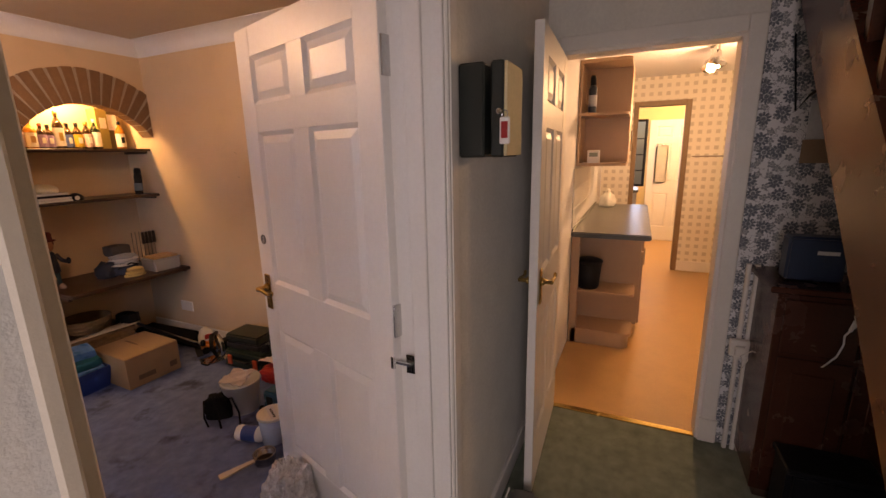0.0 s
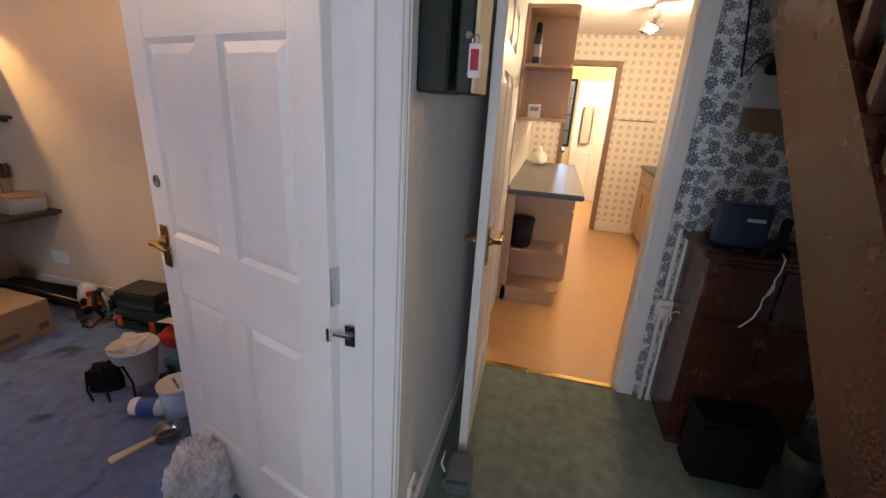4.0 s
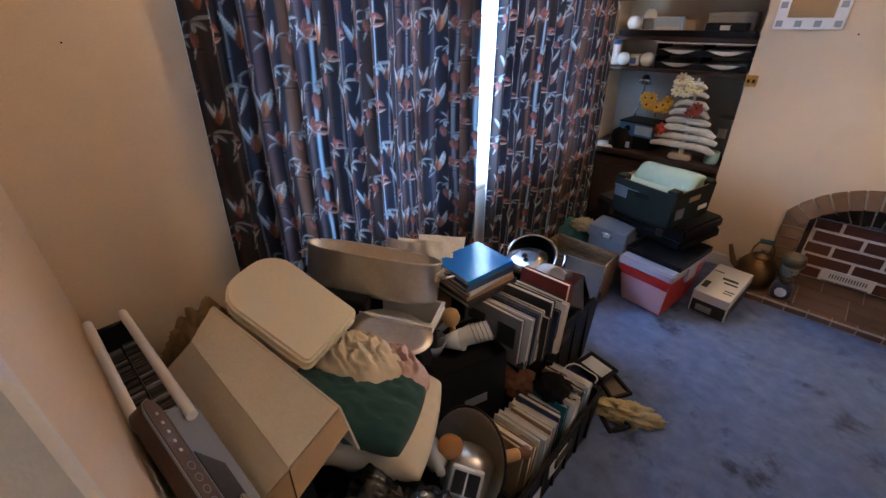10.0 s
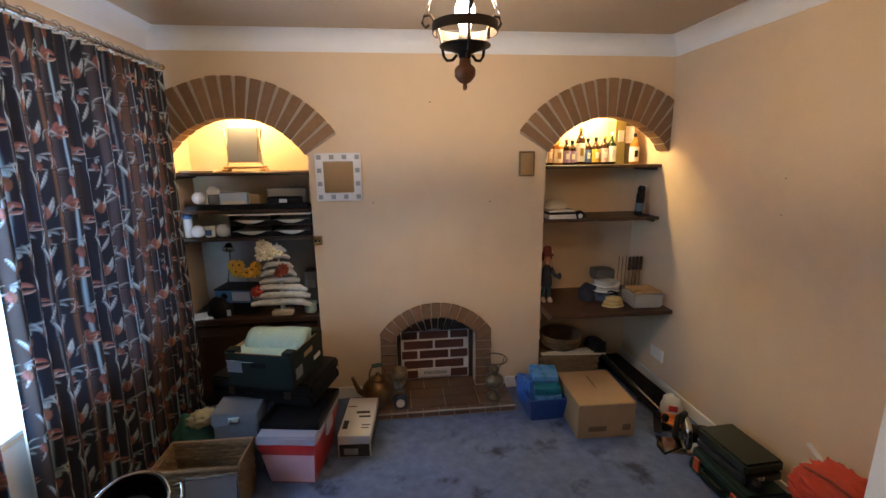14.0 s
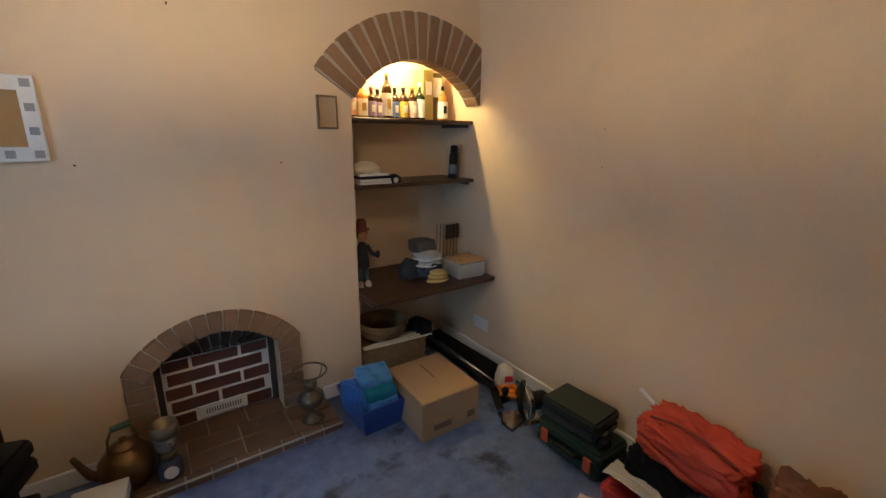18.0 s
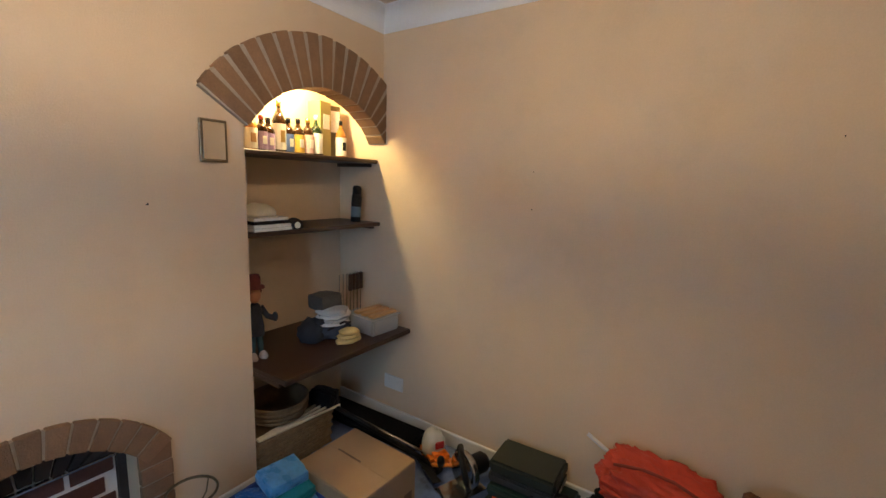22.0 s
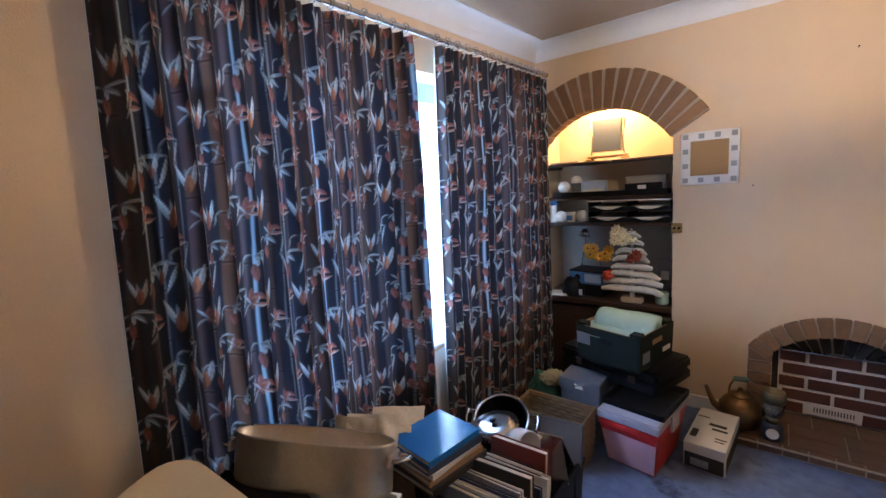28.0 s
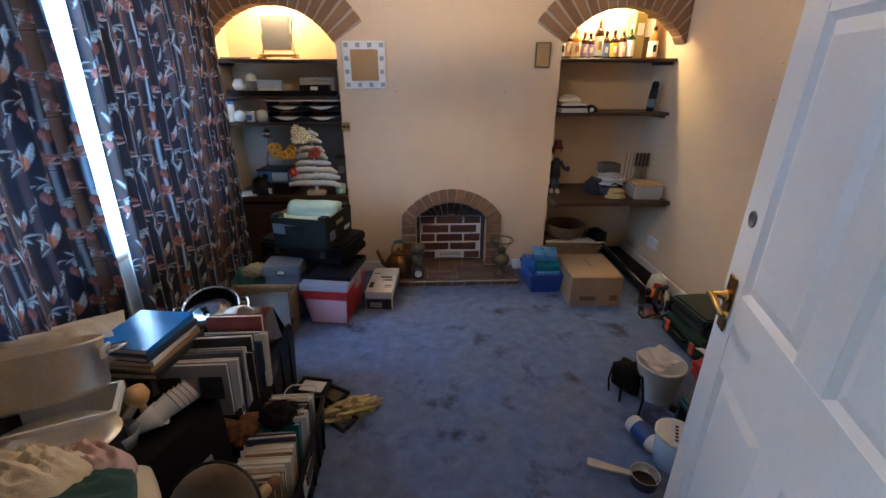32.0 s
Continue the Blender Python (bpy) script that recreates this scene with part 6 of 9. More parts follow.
YEL = mat("sunflower_yellow", (0.70, 0.36, 0.03), 0.6)
CRM = mat("cream_petal", (0.80, 0.74, 0.52), 0.6)
DKC = mat("flower_brown", (0.07, 0.035, 0.015), 0.8)
REDP = mat("red_petal", (0.30, 0.05, 0.03), 0.6)
bunch("artificial_flowers", "cream artificial flowers on top of the driftwood tree", -1.085, 0.00, 1.090, 15, 0.075, CRM, mat("petal_centre", (0.6, 0.45, 0.1), 0.7))
bunch("artificial_flowers", "small yellow artificial sunflowers beside the driftwood tree", -1.245, 0.02, 0.965, 13, 0.058, YEL, DKC, 1.5)
bunch("artificial_flowers", "rust-red artificial flowers tucked into the driftwood tree", -1.005, -0.02, 0.960, 4, 0.032, REDP, DKC)
bunch("artificial_flowers", "red artificial flower low on the driftwood tree", -1.180, 0.0, 0.825, 3, 0.025, mat("scarlet_petal", (0.5, 0.06, 0.03), 0.6), DKC)
mug("cup", "pale green cup beside the driftwood tree", -0.855, 0.04, 0.642, 0.04, 0.075, material=mat("celadon", (0.30, 0.42, 0.36), 0.3), handle=False)
fb = thing("folder_box", "grey file box at the back of the cupboard top", "file box", (-0.87, 0.27, 0.642))
part("body", box(-0.05, 0.05, -0.06, 0.06, 0, 0.24, 0.004), mat("grey_board", (0.22, 0.23, 0.24), 0.7), fb)
part("label", box(-0.025, 0.025, -0.062, -0.059, 0.12, 0.18), CERW, fb)


# ---- bottle alcove ----
def bottle(x, y, z, r, h, neck, glass, label_mat, cap_mat, lab, fat=False):
    t = thing("bottle", lab, "bottle", (x, y, z), "bottles on the top shelf")
    sh_ = h * 0.60
    part("glass", lathe([(r * 0.85, 0), (r, 0.006), (r, sh_), (r * 0.85, sh_ + h * 0.08), (neck * 1.2, sh_ + h * 0.22), (neck, h * 0.80), (neck, h * 0.93), (0, h * 0.93)], 18), glass, t, smooth=45)
    part("label", lathe([(r + 0.0006, h * 0.08), (r + 0.0006, h * 0.56)], 18), label_mat, t)
    part("label_print", box(-r * 0.36, r * 0.36, -r - 0.0012, -r * 0.9, h * 0.22, h * 0.44, 0.001), cap_mat if label_mat is LCREAM else LCREAM, t)
    part("cap", lathe([(neck * 1.15, h * 0.88), (neck * 1.15, h), (0, h)], 12), cap_mat, t, smooth=40)
    return t


BROWNG = mat("brown_glass", (0.030, 0.012, 0.004), 0.08, var=0.05, bump=0)
GREENG = mat("dark_green_glass", (0.012, 0.022, 0.010), 0.08, var=0.05, bump=0)
AMBER = mat("amber_spirit", (0.40, 0.16, 0.03), 0.08, var=0.05, bump=0)
LCREAM = mat("cream_label", (0.78, 0.75, 0.66), 0.6, var=0.10, scale=60)
LPURP = mat("purple_label", (0.34, 0.24, 0.40), 0.6, var=0.2, scale=60)
LBLUE = mat("blue_label", (0.10, 0.16, 0.38), 0.6, var=0.2, scale=60)
LYEL = mat("yellow_label", (0.66, 0.42, 0.06), 0.6, var=0.2, scale=60)
LPINK = mat("pink_label", (0.66, 0.44, 0.38), 0.6, var=0.2, scale=60)
GOLD = mat("gold_foil", (0.66, 0.44, 0.14), 0.3, 0.9)
REDCAP = mat("red_cap", (0.38, 0.05, 0.03), 0.4)
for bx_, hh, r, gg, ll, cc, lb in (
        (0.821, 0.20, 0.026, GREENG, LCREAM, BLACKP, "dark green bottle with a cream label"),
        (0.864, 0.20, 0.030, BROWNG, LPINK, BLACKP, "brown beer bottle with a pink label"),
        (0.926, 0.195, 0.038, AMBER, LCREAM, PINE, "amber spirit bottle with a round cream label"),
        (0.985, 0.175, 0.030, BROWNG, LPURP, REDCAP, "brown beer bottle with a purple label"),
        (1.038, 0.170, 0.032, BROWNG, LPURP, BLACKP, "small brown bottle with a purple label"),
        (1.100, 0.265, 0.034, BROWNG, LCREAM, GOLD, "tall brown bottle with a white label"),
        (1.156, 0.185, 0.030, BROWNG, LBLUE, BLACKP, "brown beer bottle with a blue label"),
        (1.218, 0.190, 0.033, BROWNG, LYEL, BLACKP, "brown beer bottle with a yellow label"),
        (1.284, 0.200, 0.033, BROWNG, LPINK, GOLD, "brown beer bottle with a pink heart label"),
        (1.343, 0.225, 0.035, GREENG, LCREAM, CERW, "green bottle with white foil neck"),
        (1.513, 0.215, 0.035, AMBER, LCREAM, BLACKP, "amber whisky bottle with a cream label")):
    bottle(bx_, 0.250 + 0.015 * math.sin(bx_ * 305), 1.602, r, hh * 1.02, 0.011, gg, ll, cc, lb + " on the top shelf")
gb = thing("gift_box", "tall olive-gold bottle box on the top shelf", "box", rot(1.385, 0.285, 1.602, 8))
part("box", box(-0.045, 0.045, -0.045, 0.045, 0, 0.31, 0.003), mat("olive_gold_card", (0.34, 0.27, 0.08), 0.45), gb)
part("label", box(-0.02, 0.03, -0.0465, -0.044, 0.16, 0.24), LCREAM, gb)
gb = thing("gift_box", "dark bottle box with a pale panel on the top shelf", "box", rot(1.475, 0.30, 1.602, -5))
part("box", box(-0.042, 0.042, -0.042, 0.042, 0, 0.30, 0.003), mat("brown_gold_card", (0.12, 0.085, 0.03), 0.45), gb)
part("label", box(-0.035, 0.035, -0.0435, -0.041, 0.15, 0.27), LCREAM, gb)
bt_ = thing("book_pile", "pile of thin white books with a flat cap on top", "books", rot(0.90, 0.11, 1.236, 2))
for k in range(4):
    bkx = part("book", box(-0.105, 0.10 - 0.008 * k, -0.085, 0.085, k * 0.016, k * 0.016 + 0.0145, 0.002), CERW if k != 2 else BLACKP, bt_)
cp = thing("flat_cap", "cream cloth cap on the book pile", "cap", (0.875, 0.12, 1.299))
part("crown", crumple(0.17, 0.14, 0.06, 2, 0.12, 2, 3), IVORY, cp, smooth=0)
part("peak", box(-0.05, 0.05, -0.095, -0.06, 0.0, 0.006, 0.003), IVORY, cp)
bp_ = thing("pouch", "black pouch with a pale button hanging over the shelf edge", "pouch", (1.03, 0.055, 1.236))
part("body", crumple(0.09, 0.08, 0.05, 3, 0.2, 2, 3), BLACKP, bp_, smooth=0)
part("button", lathe([(0.016, 0), (0.016, 0.004), (0, 0.005)], 12, rot(-0.01, -0.038, 0.02, 0, 90)), CERW, bp_)
cn = thing("spray_can", "black aerosol can standing on the second shelf", "spray can", rot(1.505, 0.12, 1.236, 0, 0, 4))
part("can", lathe([(0.027, 0), (0.029, 0.004), (0.029, 0.15), (0.024, 0.165), (0, 0.165)], 18), BLACKP, cn, smooth=45)
part("label", lathe([(0.0294, 0.03), (0.0294, 0.09)], 18), mat("steel_blue_label", (0.10, 0.16, 0.22), 0.4), cn)
part("cap", lathe([(0.026, 0.165), (0.026, 0.20), (0.018, 0.213), (0, 0.215)], 16), BLACKP, cn, smooth=45)
dollm = bmesh.new()
_pieces = ((3, tube([(-0.028, 0, 0.012), (-0.026, -0.004, 0.07), (-0.020, 0, 0.14)], [0.018, 0.019, 0.024], 10)),
           (3, tube([(0.030, -0.006, 0.012), (0.027, -0.010, 0.07), (0.020, 0, 0.14)], [0.018, 0.019, 0.024], 10)),
           (4, crumple(0.048, 0.085, 0.036, 5, 0.08, 2, 2, True, Matrix.Translation((-0.032, -0.018, 0.0)))),
           (4, crumple(0.048, 0.085, 0.036, 6, 0.08, 2, 2, True, Matrix.Translation((0.034, -0.024, 0.0)))),
           (0, lathe([(0, 0.115), (0.056, 0.118), (0.054, 0.16), (0.044, 0.20), (0.047, 0.235), (0.030, 0.262), (0.016, 0.272), (0, 0.272)], 16)),
           (0, tube([(-0.042, 0, 0.245), (-0.066, -0.012, 0.19), (-0.058, -0.035, 0.145)], [0.018, 0.016, 0.013], 10)),
           (0, tube([(0.042, 0, 0.245), (0.075, -0.020, 0.20), (0.108, -0.035, 0.185)], [0.018, 0.016, 0.013], 10)),
           (0, crumple(0.042, 0.030, 0.050, 8, 0.1, 2, 2, False, Matrix.Translation((0.122, -0.036, 0.19)))),
           (1, crumple(0.078, 0.074, 0.085, 9, 0.05, 2, 2, False, Matrix.Translation((0, -0.004, 0.312)))),
           (2, crumple(0.100, 0.088, 0.062, 11, 0.25, 2, 3, False, Matrix.Translation((0, 0.018, 0.325)))),
           (2, lathe([(0, 0.346), (0.066, 0.344), (0.064, 0.352), (0.042, 0.356), (0.040, 0.395), (0.030, 0.408), (0, 0.411)], 16)))
for _i, _b in _pieces:
    for f in _b.faces:
        f.material_index = _i
    merge(dollm, _b)
dol = tagged(part("doll", dollm, mat("doll_cloth", (0.010, 0.012, 0.022), 0.8, var=0.9, scale=16, fine=30), smooth=0), "small doll in a dark coat and red hat on a shelf", "doll")
for _m in (mat("doll_face", (0.36, 0.16, 0.08), 0.6), mat("doll_hat", (0.11, 0.020, 0.016), 0.9), mat("doll_trousers", (0.03, 0.08, 0.12), 0.8), mat("doll_shoes", (0.34, 0.28, 0.26), 0.5)):
    dol.data.materials.append(_m)
dol.matrix_basis = rot(0.815, 0.07, 0.628) @ Matrix.Diagonal((0.72, 0.72, 1.0, 1.0))
CLEAR = mat("clear_plastic", (0.62, 0.64, 0.66), 0.2, alpha=0.55, var=0.05, bump=0.03)
bb = thing("cloth_bag", "grey cloth bag with striped caps heaped on the shelf", "bag", (1.24, 0.03, 0.627))
part("bag", crumple(0.18, 0.16, 0.12, 5, 0.35, 3.0, 4, True, Matrix.Translation((0, 0, 0.01))), mat("navy_stripe_cloth", (0.03, 0.04, 0.07), 0.85, bump=0.6), bb, smooth=0)
for k in range(4):
    part("fold", crumple(0.19 - 0.010 * (k % 2), 0.16, 0.030, k + 15, 0.25, 4, 3, True, rot(0.006 * (k % 3), -0.006, 0.078 + 0.020 * k, 9 * k)), mat("pale_grey_cloth", (0.36, 0.37, 0.40), 0.85, bump=0.6) if k % 2 else mat("white_cloth", (0.58, 0.57, 0.58), 0.85, bump=0.6), bb, smooth=0)
part("strap", tube([(-0.07, -0.05, 0.06), (0, -0.10, 0.10), (0.08, -0.06, 0.07)], 0.006, 6), BLACKP, bb)
bb = thing("folded_cloth", "yellow knitted cloth folded on the shelf edge", "cloth", (1.24, -0.10, 0.627))
for k in range(3):
    part("fold", crumple(0.16 - 0.02 * k, 0.10, 0.028, k + 3, 0.15, 3, 2, True, Matrix.Translation((0.004 * k, 0, 0.022 * k))), mat("yellow_wool", (0.48, 0.38, 0.16), 0.9, bump=0.9), bb, smooth=0)
bb = thing("dark_jacket", "dark blue cloth bundle at the back of the shelf", "clothing", (1.13, 0.06, 0.627))
part("jacket_body", crumple(0.13, 0.14, 0.11, 8, 0.3, 3, 3), mat("navy_cloth", (0.015, 0.02, 0.035), 0.8), bb, smooth=0)
part("fold", crumple(0.09, 0.09, 0.05, 4, 0.3, 3, 2, True, Matrix.Translation((0.04, -0.02, 0.08))), mat("navy_cloth", (0.015, 0.02, 0.035)), bb, smooth=0)
bb = thing("grey_hat", "grey felt hat squashed flat on the clothes", "hat", (1.24, 0.08, 0.775))
part("crown", soft_box(0.15, 0.13, 0.085, 1, 0.012, 0.35), mat("grey_felt_hat", (0.075, 0.070, 0.068), 0.9), bb, smooth=0)
bx = thing("plastic_box", "clear plastic box of wooden brushes on the shelf", "box", rot(1.47, -0.08, 0.627, -4))
part("box", box(-0.11, 0.10, -0.10, 0.10, 0, 0.10, 0.012, 2), CLEAR, bx)
part("rim", box(-0.115, 0.105, -0.105, 0.105, 0.09, 0.10, 0.003), CLEAR, bx)
for k in range(3):
    part("brush_back", box(-0.10, 0.09, -0.09 + k * 0.06, -0.045 + k * 0.06, 0.10, 0.118, 0.006), PINE, bx)
    part("bristles", box(-0.09, 0.08, -0.085 + k * 0.06, -0.05 + k * 0.06, 0.07, 0.10), CERW, bx)
sk2 = thing("skewer_rack", "wire rack of kebab skewers with dark handles", "rack", (1.500, 0.14, 0.627))
part("base", box(-0.12, 0.085, -0.04, 0.04, 0, 0.05, 0.004), CLEAR, sk2)
for k in range(7):
    x = -0.105 + k * 0.029
    part("skewer", tube([(x, 0, 0.05), (x + 0.003, 0, 0.30)], 0.003, 6), CHROME, sk2)
    if k > 2:
        part("grip", tube([(x + 0.002, 0, 0.19), (x + 0.003, 0, 0.29)], [0.013, 0.012], 8), DARKWOOD, sk2)
WICK = mat("wicker", (0.20, 0.12, 0.055), 0.7, var=0.35, scale=25, bump=0.9, fine=200)


def woven(name, label, cat, at, w, d, h, taper=0.9, wall=0.012, rows=9, handles=False):
    """A wicker basket: woven hoops on stakes, open at the top."""
    t = thing(name, label, cat, at)
    bm = bmesh.new()
    for k in range(rows):
        f = taper + (1 - taper) * k / (rows - 1)
        z = h * (k + 0.5) / rows
        pts = []
        a, b = w / 2 * f, d / 2 * f
        n = 44
        for i in range(n):
            s = 4.0 * i / n
            q, e = int(s), s - int(s)
            cx, cy = [(-a + 2 * a * e, -b), (a, -b + 2 * b * e), (a - 2 * a * e, b), (-a, b - 2 * b * e)][q]
            wv = 0.004 * (1 if (i + k) % 2 else -1)
            l = math.hypot(cx, cy)
            pts.append((cx * (1 + wv / l), cy * (1 + wv / l), z))
        merge(bm, tube(pts, h / rows * 0.55, 6, closed=True))
    part("weave", bm, WICK, t, smooth=60)
    part("bottom", box(-w / 2 * taper, w / 2 * taper, -d / 2 * taper, d / 2 * taper, 0, 0.012), WICK, t)
    a, b = w / 2 + 0.004, d / 2 + 0.004
    part("rim", tube([(-a, -b, h), (a, -b, h), (a, b, h), (-a, b, h)], 0.012, 8, closed=True), WICK, t)
    if handles:
        for s in (-1, 1):
            part("handle", tube([(s * a, -0.06, h), (s * (a + 0.012), -0.05, h + 0.03), (s * (a + 0.015), 0, h + 0.04), (s * (a + 0.012), 0.05, h + 0.03), (s * a, 0.06, h)], 0.009, 6), WICK, t, smooth=60)
    return t


hm = woven("wicker_hamper", "long low wicker hamper in the bottom of the alcove", "basket", rot(1.00, 0.17, 0, 0), 0.44, 0.30, 0.19, 0.97, rows=8)
part("lid", box(-0.225, 0.225, -0.155, 0.155, 0.192, 0.212, 0.006), WICK, hm, "closed wicker lid")
PALEC = mat("pale_cane", (0.72, 0.62, 0.45), 0.6, var=0.15, scale=30)
for k in range(4):
    ct = thing("bamboo_cane", "thin bamboo cane lying on the hamper", "cane", rot(1.02, 0.012 + k * 0.022, 0.219, 4 * k - 6), "canes on the hamper")
    part("cane", tube([(-0.23, 0, 0), (0.24, 0, 0.002)], 0.007, 7), PALEC, ct)
    part("node", lathe([(0.0072, -0.004), (0.0072, 0.004)], 8, rot(0.05, 0, 0, 0, 0, 90)), PALEC, ct)
bw = thing("wicker_bowl", "round wicker bowl standing on the hamper", "basket", (0.975, 0.15, 0.226))
part("bowl", lathe([(0.10, 0), (0.13, 0.02), (0.15, 0.07), (0.155, 0.11), (0.145, 0.11), (0.135, 0.06), (0.09, 0.015), (0, 0.015)], 28), WICK, bw, smooth=50)
for z, r in ((0.03, 0.137), (0.055, 0.147), (0.08, 0.152), (0.11, 0.153)):
    part("coil", tube([(r * math.cos(a), r * math.sin(a), z) for a in [k * math.pi / 14 for k in range(28)]], 0.007, 6, closed=True), WICK, bw, smooth=60)

# ---- on the hearth ----
COPPER = mat("tarnished_copper", (0.20, 0.115, 0.05), 0.38, 0.85, var=0.35, scale=12, bump=0.1)
OLDBR = mat("tarnished_brass", (0.16, 0.13, 0.08), 0.38, 0.85, var=0.35, scale=14, bump=0.1)
kt = thing("kettle", "tarnished copper kettle standing on the hearth", "kettle", rot(-0.415, -0.15, 0.045, 12))
part("body", lathe([(0.085, 0), (0.092, 0.01), (0.105, 0.06), (0.102, 0.11), (0.075, 0.15), (0.052, 0.162), (0.05, 0.17), (0, 0.17)], 24), COPPER, kt, smooth=50)
part("lid", lathe([(0.053, 0.168), (0.05, 0.178), (0.02, 0.188), (0.010, 0.20), (0.014, 0.21), (0, 0.215)], 18), COPPER, kt, smooth=50)
part("spout", tube([(-0.085, 0, 0.07), (-0.125, 0, 0.10), (-0.145, 0, 0.15), (-0.165, 0, 0.205)], [0.024, 0.018, 0.014, 0.011], 10), COPPER, kt, smooth=60)
part("bail", tube([(-0.055, 0, 0.155), (-0.05, 0, 0.22), (-0.03, 0, 0.265), (0.03, 0, 0.265), (0.05, 0, 0.22), (0.055, 0, 0.155)], 0.006, 7), COPPER, kt, smooth=60)
part("grip", tube([(-0.035, 0, 0.265), (0.035, 0, 0.265)], 0.014, 10), mat("green_glass_grip", (0.03, 0.09, 0.08), 0.3), kt, "green glass grip")
jr = thing("oil_lantern", "small dark lantern with a glass chimney on the hearth", "lantern", (-0.265, -0.22, 0.045))
part("base", lathe([(0.05, 0), (0.052, 0.02), (0.048, 0.07), (0.03, 0.09), (0, 0.09)], 18), mat("dark_blue_enamel", (0.03, 0.04, 0.07), 0.4), jr, smooth=50)
part("dial", lathe([(0.028, 0), (0.028, 0.006), (0, 0.007)], 16, rot(0, -0.048, 0.045, 0, 90)), CERW, jr, "pale round disc")
part("collar", lathe([(0.03, 0.09), (0.035, 0.11), (0.028, 0.125), (0, 0.125)], 16), OLDBR, jr, smooth=50)
part("glass", lathe([(0.030, 0.125), (0.046, 0.15), (0.048, 0.20), (0.045, 0.205), (0.030, 0.14)], 18), mat("dusty_glass", (0.30, 0.27, 0.22), 0.15, alpha=0.6), jr, smooth=50)
part("cap", lathe([(0.052, 0.205), (0.055, 0.225), (0.050, 0.262), (0.045, 0.262), (0.04, 0.21)], 18), OLDBR, jr, smooth=50)
ol = thing("oil_lamp", "brass oil lamp with a wire shade ring on the hearth", "oil lamp", (0.375, -0.20, 0.045))
part("foot", lathe([(0.055, 0), (0.053, 0.012), (0.03, 0.03), (0.018, 0.045), (0.018, 0.065), (0.03, 0.075), (0, 0.075)], 20), OLDBR, ol, smooth=50)
part("reservoir", lathe([(0.025, 0.07), (0.06, 0.10), (0.068, 0.13), (0.06, 0.155), (0.03, 0.168), (0.026, 0.185), (0.034, 0.195), (0.02, 0.21), (0, 0.21)], 22), OLDBR, ol, smooth=50)
part("burner", lathe([(0.032, 0.195), (0.036, 0.21), (0.028, 0.225), (0.0, 0.225)], 18), OLDBR, ol, smooth=50)
part("shade_ring", tube([(0.085 * math.cos(a), 0.085 * math.sin(a), 0.285) for a in [k * math.pi / 14 for k in range(28)]], 0.005, 6, closed=True), OLDBR, ol, smooth=60)
for k in range(3):
    a = k * 2.094 + 0.4
    part("ring_arm", tube([(0.03 * math.cos(a), 0.03 * math.sin(a), 0.205), (0.07 * math.cos(a), 0.07 * math.sin(a), 0.235), (0.085 * math.cos(a), 0.085 * math.sin(a), 0.285)], 0.003, 6), OLDBR, ol)

# ---- loose things on the living room floor ----
def panel(a, b_, c_, d_, th):
    """A flat board through four corners with thickness th below."""
    vs = [Vector(p) for p in (a, b_, c_, d_)]
    n = (vs[1] - vs[0]).cross(vs[3] - vs[0]).normalized() * th
    bm = bmesh.new()
    top = [bm.verts.new(v) for v in vs]
    low = [bm.verts.new(v - n) for v in vs]
    bm.faces.new(top)
    bm.faces.new(low[::-1])
    for i in range(4):
        bm.faces.new((top[i], low[i], low[(i + 1) % 4], top[(i + 1) % 4]))
    bmesh.ops.recalc_face_normals(bm, faces=bm.faces[:])
    return bm


def hollow(w, d, h, t=0.012, taper=1.0, lip=0.0, m=None):
    """An open-topped box with walls and a bottom, standing on z 0."""
    bm = bmesh.new()

    def ring(k, z):
        return [bm.verts.new((sx * w / 2 * k - sx * 0.0, sy * d / 2 * k, z)) for sx, sy in ((-1, -1), (1, -1), (1, 1), (-1, 1))]

    def inset(k, z):
        return [bm.verts.new((sx * (w / 2 * k - t), sy * (d / 2 * k - t), z)) for sx, sy in ((-1, -1), (1, -1), (1, 1), (-1, 1))]
    rings = [ring(taper, 0), ring(1, h)]
    if lip:
        rings = [ring(taper, 0), ring(1, h - 0.03), ring(1 + lip, h - 0.028), ring(1 + lip, h)]
    rings += [inset(1, h), inset(taper, t)]
    for a, b in zip(rings, rings[1:]):
        for i in range(4):
            bm.faces.new((a[i], a[(i + 1) % 4], b[(i + 1) % 4], b[i]))
    bm.faces.new(rings[0][::-1])
    bm.faces.new(rings[-1])
    bmesh.ops.recalc_face_normals(bm, faces=bm.faces[:])
    up = [e for e in bm.edges if abs(e.verts[0].co.z - e.verts[1].co.z) > h * 0.4]
    bmesh.ops.bevel(bm, geom=up, offset=min(0.012, t * 0.8), segments=2, affect='EDGES')
    if m is not None:
        bm.transform(m)
    return bm


